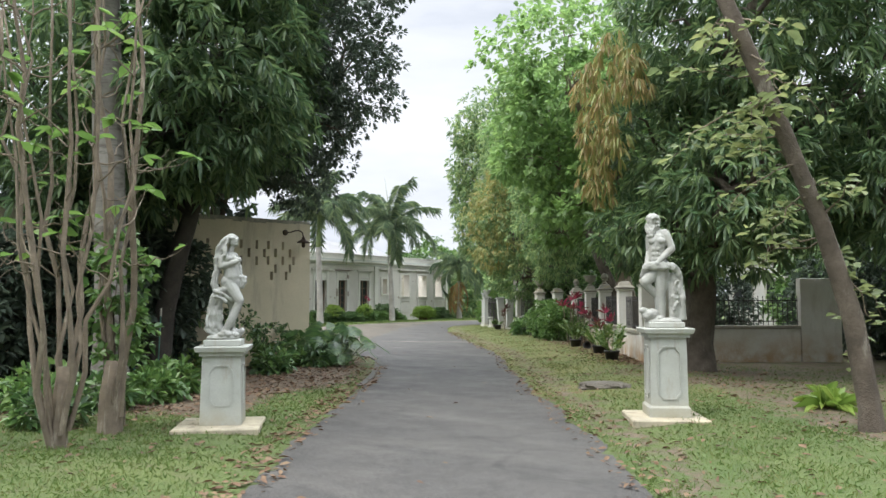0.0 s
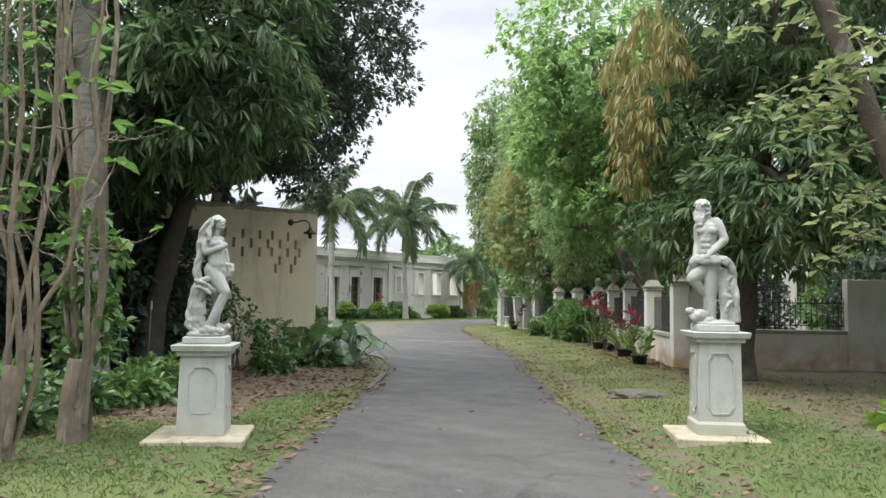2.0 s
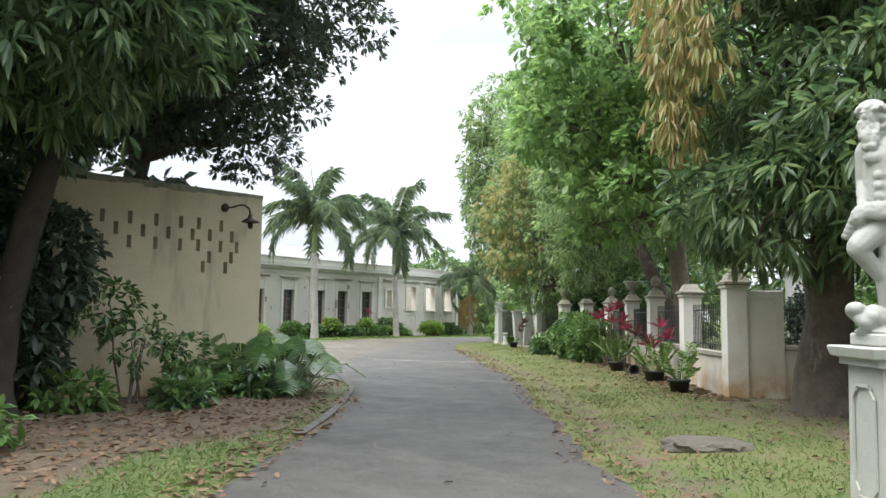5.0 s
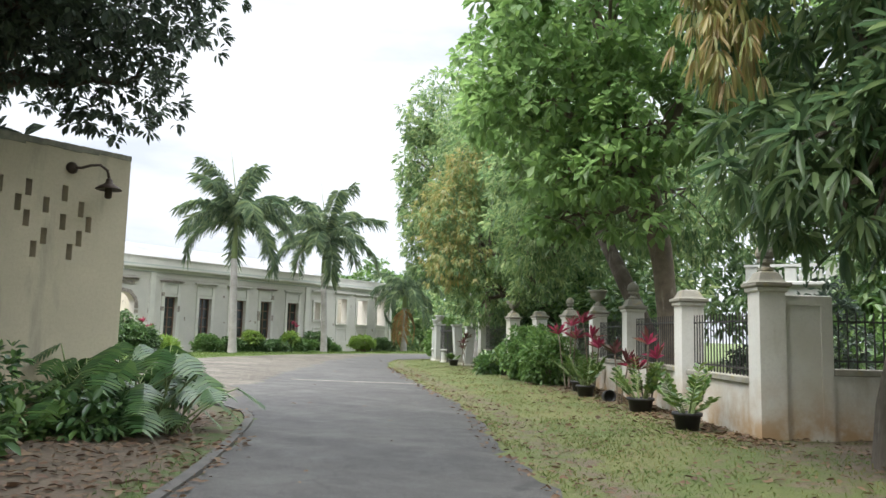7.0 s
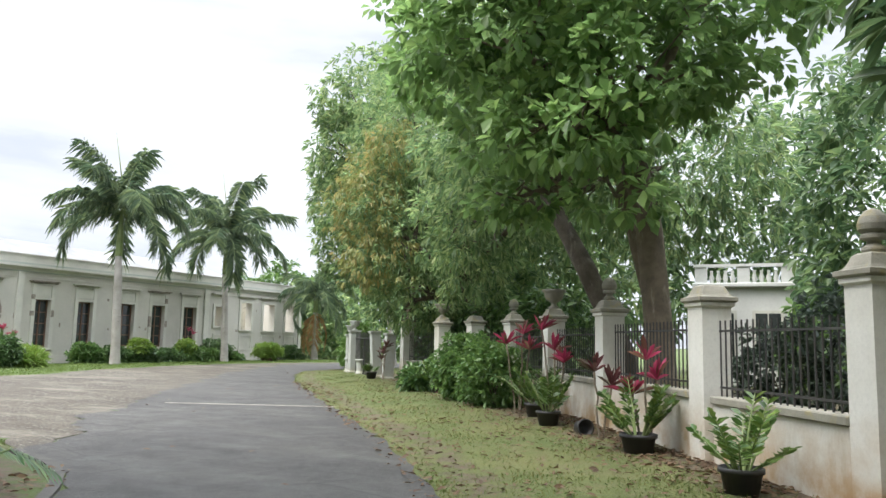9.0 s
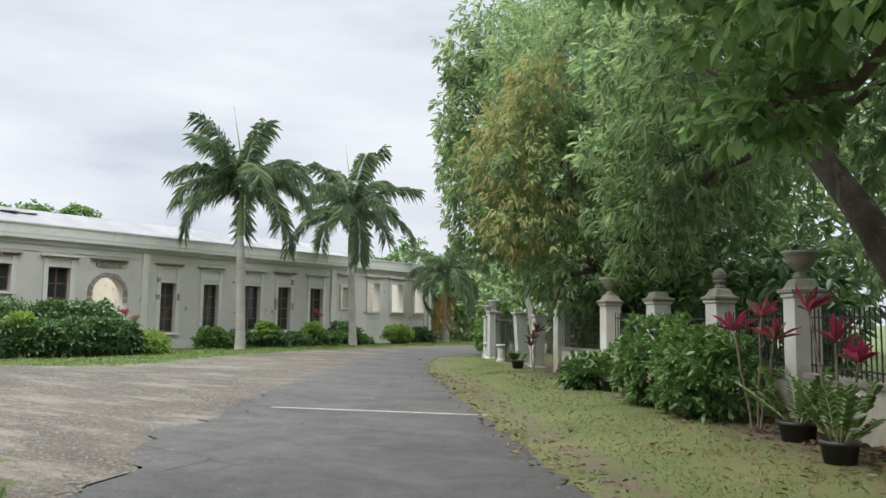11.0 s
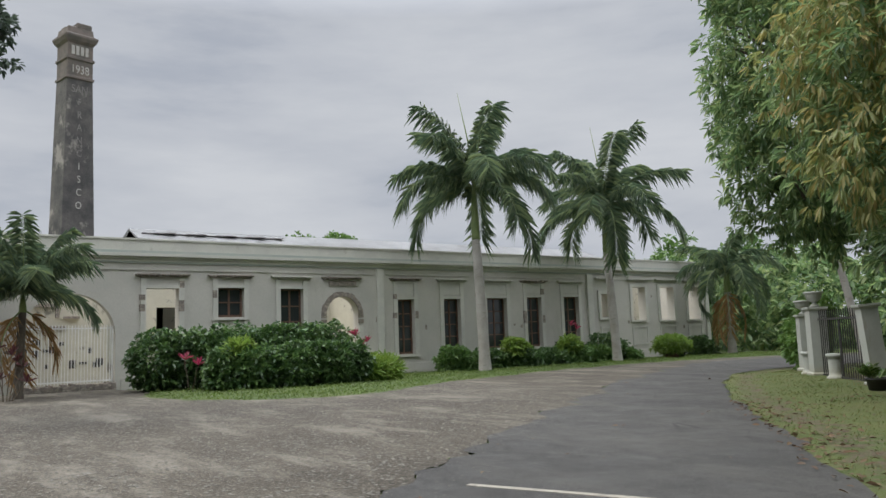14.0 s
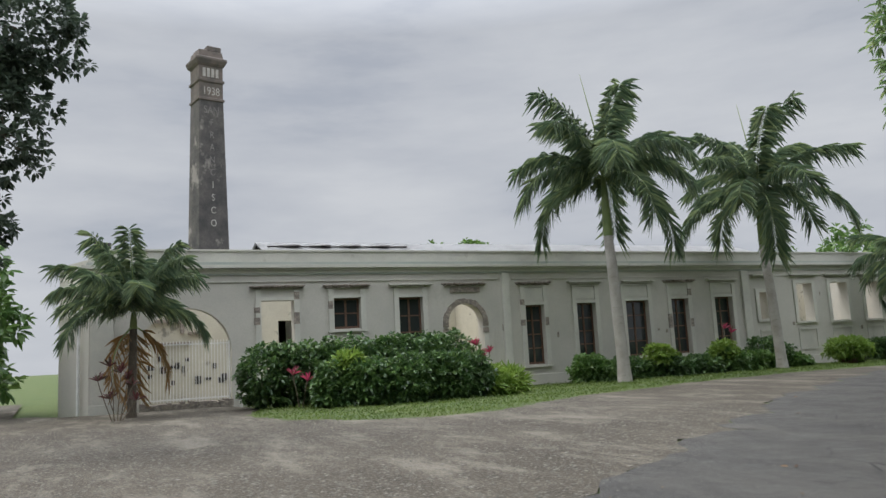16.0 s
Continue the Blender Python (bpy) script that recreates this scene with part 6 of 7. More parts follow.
bush("hedge", "clipped dense dark green hedge before the building", -41.0, 28.6, [(-0.15 - 0.08 * k + 0.35 * (k % 2), -2.2 + 0.75 * k, 0.95 + 0.02 * k, 0.75, 0.75, 0.98) for k in range(10)] + [(0.45 - 0.08 * k, -2.2 + 0.75 * k, 1.1 + 0.02 * k, 0.6, 0.7, 0.8) for k in range(9)], "hedge", 5800, 6, 0.16, 0.08, 61, "hedge")
bush("hedge", "lower glossy dark green hedge beside the gravel", -39.0, 29.6, [(0.15 + 0.05 * k + 0.25 * (k % 2), -1.5 + 0.7 * k, 0.62, 0.65, 0.65, 0.72) for k in range(7)], "hedge", 4400, 6, 0.17, 0.075, 62, "hedge")
bush("fern_clump", "lime green fern clump at the hedge's end", -38.9, 33.3, [(0, -0.3, 0.3, 0.5, 0.6, 0.45), (0, 0.5, 0.3, 0.45, 0.5, 0.4)], "limefern", 420, 6, 0.4, 0.05, 63, "fern", -0.6)
bush("yellow_shrub", "yellow-leaved croton growing in the hedge", -38.9, 28.4, [(0.25, 0, 1.25, 0.3, 0.4, 0.25)], "limefern", 60, 7, 0.3, 0.06, 64, "shrub", -0.4)
SHRUBS = [(-42.6, 39.6, 0.75, 0.95, "shrub", "round green shrub under the palm"), (-42.5, 41.4, 0.7, 0.8, "hedge", "dark green rounded shrub beside the wall"), (-42.3, 43.2, 0.85, 0.8, "hedge", "dark glossy shrub before the windows"),
          (-42.3, 44.8, 0.75, 0.7, "hedge", "low dark shrub before the windows"), (-42.4, 46.4, 0.85, 0.95, "shrub", "mixed shrub with red flowers"), (-42.2, 48.0, 0.7, 0.7, "shrub", "low green shrub beside the palm"),
          (-42.9, 49.3, 0.9, 1.25, "hedge", "taller rounded green bush"), (-42.4, 50.2, 0.6, 0.55, "shrub", "small green shrub beside the wall"), (-43.4, 57.6, 0.8, 0.95, "hedge", "loose dark shrub at the wall")]
for k, (x, y, r, hh, leaf, label) in enumerate(SHRUBS):
    bush("garden_shrub", label, x, y, [(0, -0.25 * r, hh * 0.55, r * 0.9, r, hh * 0.62), (0.1, 0.4 * r, hh * 0.45, r * 0.8, r * 0.8, hh * 0.5)], leaf, 800, 6, 0.17, 0.075, 70 + k, group="bed shrubs")
bush("lime_shrub", "yellow-green croton among the shrubs", -42.2, 42.6, [(0, 0, 0.95, 0.5, 0.6, 0.4)], "limefern", 170, 6, 0.2, 0.08, 85)
bush("lime_shrub", "variegated yellow-green shrub among the shrubs", -42.2, 46.0, [(0, 0, 0.95, 0.5, 0.6, 0.45)], "limefern", 170, 6, 0.18, 0.08, 86)
barrel = thing("planter_barrel", "low dark planter with wheel rims on the lawn", "planter", pose(-41.2, 52.2, z_at(-41.2, 52.2) - 0.02))
bm = bmesh.new()
lathe(bm, [(0.3, 0), (0.38, 0.12), (0.4, 0.26), (0.36, 0.42)], 18)
part("barrel_body", bm, M["wood"], barrel)
bm = bmesh.new()
lathe(bm, [(0.3, -0.02), (0.34, -0.02), (0.34, 0.02), (0.3, 0.02)], 20, pose(0.1, 0.5, 0.3, 90, 0, 10))
part("wheel_rim", bm, M["iron"], barrel)
bush("planter_bush", "round lime green bush in the low planter", -41.2, 52.2, [(0, 0, 0.72, 0.85, 0.85, 0.42)], "limefern", 420, 7, 0.24, 0.05, 87, "shrub", -0.1)
# shrubs along the fence
bush("fence_shrub", "tall leafy green shrub against the fence", -15.7, 28.35, [(0, 0, 0.75, 0.75, 0.75, 0.8), (0.25, -0.2, 0.55, 0.7, 0.6, 0.6)], "shrub", 750, 7, 0.12, 0.055, 88, group="fence shrubs")
bush("fence_shrub", "broad leafy green shrub against the fence", -14.35, 26.95, [(0, 0, 0.65, 0.7, 0.75, 0.7), (-0.55, 0.6, 0.7, 0.6, 0.6, 0.75)], "shrub", 750, 7, 0.12, 0.055, 89, group="fence shrubs")
bush("fence_shrub", "loose green shrub at the gateway", -28.0, 42.6, [(-0.3, 0.2, 0.8, 0.7, 0.7, 0.8), (0.1, 0.1, 1.6, 0.45, 0.45, 0.7)], "sapling", 420, 7, 0.17, 0.07, 90, group="fence shrubs")
bush("low_shrub", "low dark plants at the foot of the fence", -17.9, 30.4, [(0, 0, 0.3, 0.5, 0.6, 0.35)], "hedge", 240, 6, 0.22, 0.07, 91)


def rosette(rng, base, n, length, lo, hi):
    P, D = [], []
    for i in range(n):
        az, el = rng.uniform(0, 6.283), rng.uniform(lo, hi)
        P.append(base)
        D.append((math.cos(az) * math.cos(el), math.sin(az) * math.cos(el), math.sin(el)))
    return np.array(P, float), np.array(D)


def cordyline(x, y, stems, label, seed, leaf="ti"):
    t = thing("cordyline", label, "cordyline", pose(x, y, z_at(x, y) - 0.02), "cordylines")
    rng = random.Random(seed)
    P, D = [], []
    for dx, dy, h in stems:
        tip = (dx, dy, h)
        bm = bmesh.new()
        tube(bm, bend((dx * 0.2, dy * 0.2, -0.02), tip, (0, 0, 0.03), 6, rng, 0.02), [0.016] * 6, 6)
        part("stem", bm, M["palebark"], t)
        p, d = rosette(rng, tip, 16, 0.4, 0.45, 1.45)
        P.append(p)
        D.append(d)
    leaves("foliage", np.concatenate(P), np.concatenate(D), 0.34, 0.055, M[leaf], t, 0.22, 0.2, np.random.default_rng(seed))


cordyline(-13.6, 26.3, [(0.1, 0, 1.5), (-0.3, 0.1, 1.3), (0.3, -0.2, 1.2)], "tall red-leaved cordyline beside the fence", 1)
cordyline(-12.4, 24.9, [(0, 0, 1.2), (0.25, -0.25, 1.0), (-0.3, 0.2, 1.55)], "red-leaved cordyline leaning over the pots", 2)
cordyline(-10.3, 22.3, [(0, 0, 1.15), (0.1, 0.2, 0.9), (-0.2, 0.1, 0.7)], "crimson cordyline beside a fence pier", 3)
cordyline(-11.1, 23.1, [(-0.1, 0, 0.95), (0.15, 0, 0.75)], "dusky red cordyline behind the pots", 4, "tidark")
cordyline(-21.3, 34.0, [(0, 0, 0.9), (0.2, -0.2, 1.1), (-0.2, 0.2, 0.7)], "dark red cordyline at the gateway", 5, "tidark")
cordyline(-40.3, 33.6, [(0, -0.2, 1.6), (0, 0.3, 1.35), (0.1, 0.0, 1.2)], "red cordyline before the arched doorway", 6)
cordyline(-40.0, 27.3, [(0.4, -0.3, 1.0), (0.5, 0.1, 0.8)], "red cordyline in the hedge", 7)
cordyline(-42.9, 46.8, [(0, 0, 1.9), (0, 0.4, 1.7)], "red cordyline above the shrubs", 8)
cordyline(-40.6, 22.2, [(0.1, -0.5, 1.2), (0.2, 0.1, 1.4), (0.1, 0.4, 1.0), (-0.2, -0.2, 1.6), (-0.3, 0.3, 1.2), (0.3, -0.2, 0.7), (0.2, 0.5, 0.6)], "dusky bronze-red cordyline round the palm's foot", 9, "tidark")


def pot_plant(x, y, label, seed, r=0.19, n=14, length=0.75, leaf="zz"):
    t = thing("potted_plant", label, "potted plant", pose(x, y, z_at(x, y) - 0.01), "potted plants by the fence")
    bm = bmesh.new()
    lathe(bm, [(r * 0.78, 0), (r * 0.96, 0.2), (r * 1.08, 0.205), (r * 1.08, 0.25), (r * 0.98, 0.25), (r * 0.9, 0.2), (0.0, 0.2)], 20)
    part("pot", bm, M["pot"], t, "black plastic pot")
    rng = random.Random(seed)
    bm = bmesh.new()
    P, D = [], []
    for i in range(n):
        az, el = rng.uniform(0, 6.283), rng.uniform(0.65, 1.4)
        L = length * rng.uniform(0.7, 1.1)
        d = Vector((math.cos(az) * math.cos(el), math.sin(az) * math.cos(el), math.sin(el)))
        pts = [Vector((0.3 * r * math.cos(az), 0.3 * r * math.sin(az), 0.18)) + d * L * (k / 6) + Vector((math.cos(az), math.sin(az), -0.5)) * (0.12 * L * (k / 6) ** 2) for k in range(7)]
        tube(bm, pts, [0.012, 0.012, 0.011, 0.01, 0.008, 0.006, 0.004], 5)
        side_v = Vector((-math.sin(az), math.cos(az), 0))
        for k in range(9):
            q = pts[0].lerp(pts[-1], 0.3 + 0.7 * k / 9)
            for s in (-1, 1):
                v = d * 0.7 + side_v * s * 0.8
                P.append(q)
                D.append(v)
    part("stalk", bm, M["shaft"], t)
    leaves("foliage", np.array(P), np.array([tuple(v) for v in D]), 0.13, 0.055, M[leaf], t, 0.1, 0.2, np.random.default_rng(seed))


pot_plant(-8.93, 19.8, "potted green plant in a black plastic pot by the fence", 1)
pot_plant(-10.35, 22.2 - 0.15, "large potted green plant in a black pot by the fence", 2, 0.22, 18)
pot_plant(-12.3, 24.3, "potted upright green plant in a black pot by the fence", 3)
pot_plant(-12.95, 25.6, "spreading potted plant in a black pot beside the low wall", 4, 0.23, 16, 0.8)
pot_plant(-17.2, 29.9, "potted broad plant near the leafy shrubs", 5, 0.2, 14, 0.7)
pot_plant(-22.45, 35.1, "small potted plant at the gateway", 6, 0.19, 6, 0.4)
t = thing("fallen_pot", "empty black plastic pot lying on its side", "pot", pose(-11.55, 23.55, z_at(-11.5, 23.5) + 0.1, 85, 0, 40))
bm = bmesh.new()
lathe(bm, [(0.1, 0), (0.13, 0.2), (0.13, 0.22), (0.11, 0.22), (0.09, 0.02), (0.0, 0.02)], 16)
part("pot_body", bm, M["pot"], t)


# ---- monstera at the wall's corner ----
def monstera(x, y, seed):
    t = thing("monstera_plant", "large monstera with split glossy leaves at the wall's corner", "monstera", pose(x, y, z_at(x, y)))
    rng = random.Random(seed)
    verts, faces = [], []
    bm = bmesh.new()
    for i in range(60):
        az, el = rng.uniform(0, 6.283), rng.uniform(0.5, 1.4)
        L = rng.uniform(0.4, 1.15)
        d = Vector((math.cos(az) * math.cos(el), math.sin(az) * math.cos(el), math.sin(el)))
        b = Vector((rng.uniform(-0.45, 0.45), rng.uniform(-0.45, 0.45), 0))
        tip = b + d * L
        tube(bm, bend(b, tip, (0, 0, 0.08), 5), [0.014, 0.013, 0.012, 0.01, 0.008], 5)
        out = Vector((math.cos(az), math.sin(az), -0.55 - 0.4 * rng.random())).normalized()
        sv = Vector((-math.sin(az), math.cos(az), rng.uniform(-0.3, 0.3))).normalized()
        S = rng.uniform(0.26, 0.42)
        n_l = 7
        for s in (-1, 1):
            for k in range(n_l):
                u0, u1 = k / n_l, (k + 0.8) / n_l
                um = (u0 + u1) / 2
                w = S * 0.6 * math.sin(math.pi * (0.12 + 0.8 * um)) + 0.03
                p0, p1 = tip + out * S * u0, tip + out * S * u1
                pm = tip + out * S * (um + 0.14)
                q = pm + sv * s * w + Vector((0, 0, -0.1 * S))
                q0 = (p0 + q) / 2 + Vector((0, 0, 0.02)) - out * S * 0.03
                q1 = (p1 + q) / 2 + Vector((0, 0, 0.02)) + out * S * 0.045
                i0 = len(verts)
                verts += [p0, p1, q1, q, q0]
                faces.append((i0, i0 + 1, i0 + 2, i0 + 3, i0 + 4))
    part("stalk", bm, M["shaft"], t)
    V = np.array([tuple(v) for v in verts])
    raw_mesh("foliage", V, len(faces), np.array(faces).ravel(), 5, M["monstera"], t)


def garden_stake(x, y, h, lean):
    t = thing("garden_stake", "thin green garden stake with a yellow tip", "stake", pose(x, y, z_at(x, y), lean, 0, 0), "garden stakes")
    bm = bmesh.new()
    tube(bm, [(0, 0, -0.1), (0, 0, h * 0.5), (0, 0, h)], [0.014, 0.014, 0.014], 8)
    part("stake_rod", bm, M["hosegreen"], t)
    bm = bmesh.new()
    tube(bm, [(0, 0, h + 0.001), (0, 0, h + 0.08), (0, 0, h + 0.16)], [0.022, 0.022, 0.018], 8)
    part("tip", bm, M["line"], t, "yellowish tip")


M["hosegreen"] = surface("faded_green_plastic", (0.03, 0.10, 0.075), (0.045, 0.12, 0.09), 6, 50, 0.5, 0.2)
garden_stake(-13.8, 9.5, 1.2, 2)
garden_stake(-14.0, 10.1, 1.25, -2)
garden_stake(-14.6, 10.9, 1.35, 1)
monstera(-14.9, 14.95, 3)
monstera(-14.25, 15.0, 4)
bush("wall_shrub", "dark leafy shrub growing against the garden wall", -14.6, 12.4, [(0, 0.1, 1.0, 0.5, 0.5, 0.45), (0.2, 0.8, 0.8, 0.35, 0.45, 0.3), (-0.1, -0.5, 1.5, 0.45, 0.55, 0.5)], "hedge", 150, 6, 0.13, 0.06, 95)
for k, (x, y, r) in enumerate(((-14.6, 13.6, 0.55), (-14.1, 14.3, 0.45), (-14.4, 11.4, 0.5), (-13.6, 12.6, 0.4), (-12.0, 9.1, 0.5), (-11.2, 7.4, 0.5), (-12.2, 7.0, 0.6), (-10.4, 6.3, 0.4), (-11.4, 8.4, 0.4))):
    bush("ground_plant", "low green leafy plants under the trees", x, y, [(0, 0, r * 0.5, r, r, r * 0.6)], "hedge" if k % 2 else "shrub", 110, 5, 0.17, 0.07, 100 + k, group="plants under the trees")


# ---- thin-stemmed trees in the left foreground ----
def stem_tree(x, y, seed, n, label, spread=0.5, height=5.2, r=0.055, twigs=5):
    t = thing("multi_stem_tree", label, "tree", pose(x, y, z_at(x, y) - 0.05))
    rng = random.Random(seed)
    bm = bmesh.new()
    P, D = [], []
    tube(bm, [(0, 0, -0.1), (0, 0, 0.12), (0.02, 0.0, 0.5), (0.02, 0.02, 0.9)], [r * 2.6, r * 2.1, r * 1.9, r * 1.5], 12, 0.5)
    for i in range(n):
        az = rng.uniform(0, 6.283)
        e = Vector((math.cos(az) * spread * rng.uniform(0.3, 1.2) - 0.15, math.sin(az) * spread * rng.uniform(0.3, 1.2), height * rng.uniform(0.85, 1.2)))
        s = Vector((math.cos(az) * 0.1, math.sin(az) * 0.1, rng.uniform(-0.05, 0.5)))
        line = bend(s, e, (math.cos(az) * 0.12, math.sin(az) * 0.12, 0), 10, rng, 0.085)
        rr = r * rng.uniform(0.5, 1.0)
        tube(bm, line, [rr * (1 - 0.07 * k) for k in range(10)], 8, 0.4)
        for k in range(twigs):
            q = line[rng.randrange(3, 10)]
            a2 = rng.uniform(0, 6.283)
            e2 = q + Vector((math.cos(a2) * 0.6, math.sin(a2) * 0.6, rng.uniform(0.1, 0.7))) * rng.uniform(0.5, 1.2)
            tw = bmesh.new()
            tube(tw, bend(q, e2, (0, 0, -0.05), 6, rng, 0.04), [0.012, 0.01, 0.009, 0.007, 0.005, 0.003], 5)
            part("twig", tw, M["palebark"], t)
            if rng.random() < 0.6:
                for m in range(rng.randrange(2, 5)):
                    P.append(e2)
                    a3 = rng.uniform(0, 6.283)
                    D.append((math.cos(a3), math.sin(a3), rng.uniform(-0.5, 0.3)))
    part("stem", bm, M["palebark"], t)
    leaves("foliage", np.array([tuple(p) for p in P]), np.array(D), 0.2, 0.11, M["sapling"], t, 0.2, 0.2, np.random.default_rng(seed))


stem_tree(-8.72, 5.62, 1, 11, "bare multi-stemmed young tree with a few light green leaves", 0.85, 5.6, 0.038, 7)
stem_tree(-9.25, 6.5, 2, 4, "forked grey-brown tree with sparse light leaves", 0.5, 6.2, 0.06, 7)
stem_tree(-9.9, 4.9, 3, 7, "thin-stemmed young tree with sparse leaves", 0.8, 4.8, 0.04)
bush("climbing_leaves", "green leafy sapling between the stems", -9.6, 6.75, [(0, 0, 1.9, 0.35, 0.35, 0.6), (0.1, 0, 1.2, 0.35, 0.35, 0.5)], "shrub", 130, 6, 0.13, 0.07, 120, "sapling")

# ---- leaning tree in the right foreground ----
lt = thing("leaning_tree", "leaning dark-barked tree with pale green leaves on thin twigs", "tree", pose(-1.9, 11.7, z_at(-1.9, 11.7)))
rr = random.Random(12)
bm = bmesh.new()
base = Vector((-1.9, 11.7, 0.05))
LINE = [Vector(p) for p in ((0, 0, -0.1), (-0.02, 0, 0.25), (-0.16, -0.1, 1.3), (-0.42, -0.3, 2.4), (-0.78, -0.55, 3.6), (-1.2, -0.85, 4.9), (-1.6, -1.1, 6.0))]
tube(bm, LINE, [0.17, 0.13, 0.115, 0.105, 0.1, 0.09, 0.08], 12, 0.4)
part("trunk", bm, M["bark"], lt)
P, D = [], []
for k in range(28):
    q = LINE[rr.randrange(2, 6)].lerp(LINE[rr.randrange(3, 6)], rr.random())
    e = q + Vector((rr.uniform(-1.15, 0.7), rr.uniform(-0.7, 0.3), rr.uniform(-0.9, 0.45)))
    line = bend(q, e, (0, 0, 0.1), 8, rr, 0.06)
    tw = bmesh.new()
    tube(tw, line, [0.014, 0.012, 0.011, 0.009, 0.008, 0.006, 0.005, 0.003], 5)
    part("twig", tw, M["palebark"], lt)
    for p in line[3:]:
        for m in range(rr.randrange(2, 6)):
            a = rr.uniform(0, 6.283)
            P.append(tuple(p + Vector((rr.uniform(-0.1, 0.1), rr.uniform(-0.1, 0.1), rr.uniform(-0.08, 0.08)))))
            D.append((math.cos(a), math.sin(a), rr.uniform(-0.4, 0.4)))
leaves("foliage", np.array(P), np.array(D), 0.14, 0.075, M["pale"], lt, 0.2, 0.2, np.random.default_rng(9), 0.4, 0.75, 1.05)
t = thing("strap_leaf_clump", "bright green strap-leaved plant on the grass", "plant", pose(-2.65, 13.2, z_at(-2.65, 13.2)))
p, d = rosette(random.Random(5), (0, 0, 0.03), 70, 0.5, 0.25, 1.4)
leaves("foliage", p + np.random.default_rng(2).uniform(-0.12, 0.12, p.shape) * np.array([1, 1, 0.2]), d, 0.5, 0.075, M["limefern"], t, 0.45, 0.2, np.random.default_rng(3))
t = thing("flat_stone", "flat dark stone lying in the grass", "stone", pose(-6.5, 14.25, z_at(-6.5, 14.25), 0, 0, 30))
bm = bmesh.new()
q = bmesh.ops.create_icosphere(bm, subdivisions=3, radius=1.0)
for v in q["verts"]:
    v.co = Vector((v.co.x * 0.45, v.co.y * 0.28, v.co.z * 0.13)) * (1 + 0.25 * noise.noise(v.co * 2.3))
    v.co.z = min(v.co.z, 0.085) + 0.02
part("stone_body", bm, M["rock"], t)

# ---- white house beyond the garden ----
house = thing("garden_house", "small white house with a roof balustrade seen through the fence", "house", pose(-10.75, 40.5, z_at(-10.75, 40.5), 0, 0, 4))
part("wall", boxes((-1.5, 1.5, 0, 4.5, -0.2, 3.4)), M["house"], house)
part("roof", boxes((-1.7, 1.7, -0.2, 4.7, 3.404, 3.56), bevel=0.03), M["house"], house)
for k in range(3):
    x = -1.6 + k * 1.4
    part("parapet_block", boxes((x, x + 0.4, -0.1, 0.12, 3.564, 4.12)), M["house"], house)
for k in range(2):
    for m in range(4):
        bm = bmesh.new()
        lathe(bm, [(0.06, 3.564), (0.06, 3.6), (0.09, 3.72), (0.045, 3.9), (0.06, 4.0)], 8, pose(-1.05 + k * 1.4 + m * 0.23, 0, 0))
        part("baluster", bm, M["house"], house)
part("handrail", boxes((-1.65, 1.65, -0.14, 0.16, 4.124, 4.22)), M["house"], house)
for k in range(2):
    x = -0.75 + k * 1.5
    w = part("window", boxes((x - 0.5, x + 0.5, -0.06, 0.0, 0.9, 2.6)), M["trim"], house)
    part("pane", boxes((x - 0.4, x - 0.02, -0.075, -0.062, 1.0, 2.5), (x + 0.02, x + 0.4, -0.075, -0.062, 1.0, 2.5)), M["glass"], w)

bush("garden_bush", "loose dark bush in the garden behind the fence", -8.9, 27.2, [(0, 0, 0.9, 0.8, 0.7, 0.9), (-0.7, 0.4, 0.6, 0.6, 0.6, 0.6), (0.9, -0.3, 1.3, 0.8, 0.7, 1.2)], "darkleaf", 620, 6, 0.16, 0.07, 150)
bush("garden_bush", "tall dark bush in the garden behind the return wall", -4.6, 24.6, [(0, 0, 1.4, 1.3, 1.0, 1.4), (1.4, -0.9, 1.5, 1.2, 1.0, 1.5)], "darkleaf", 1100, 6, 0.18, 0.08, 151)

# ---- grass blades and fallen leaves ----
def scatter(n, x0, x1, y0, y1, keep, seed):
    rng = np.random.default_rng(seed)
    P = np.stack([rng.uniform(x0, x1, n), rng.uniform(y0, y1, n)], 1)
    P = P[keep(P, rng)]
    return P, rng


def blades(name, label, P, rng, h, w, material):
    n = len(P)
    B = np.concatenate([P, lie(P)[:, None] - 0.01], 1)
    a = rng.uniform(0, 6.283, n)
    e = rng.uniform(0.5, 1.45, n)
    D = np.stack([np.cos(a) * np.cos(e), np.sin(a) * np.cos(e), np.sin(e)], 1)
    ob = leaves(name, B, D, h, w, M[material], None, 0.3, 0.2, rng, 0.5)
    return tagged(ob, label, "grass", kind="stuff")


def lawnish(P, rng):
    s = soil_at(P)
    off = (side(P, RIGHT) > 0.02) | ((side(P, LEFT) < -0.05) & (P[:, 1] < 19.0))
    patch = 0.5 + 0.5 * np.sin(P[:, 0] * 2.1 + 1.3 * np.sin(P[:, 1] * 1.7)) * np.sin(P[:, 1] * 2.4 + np.sin(P[:, 0] * 1.3))
    return off & ~in_poly(P, ROAD) & ~in_poly(P, YARD) & (rng.uniform(0, 1, len(P)) > s * 1.15) & (rng.uniform(0, 1, len(P)) < 0.25 + 0.75 * patch)


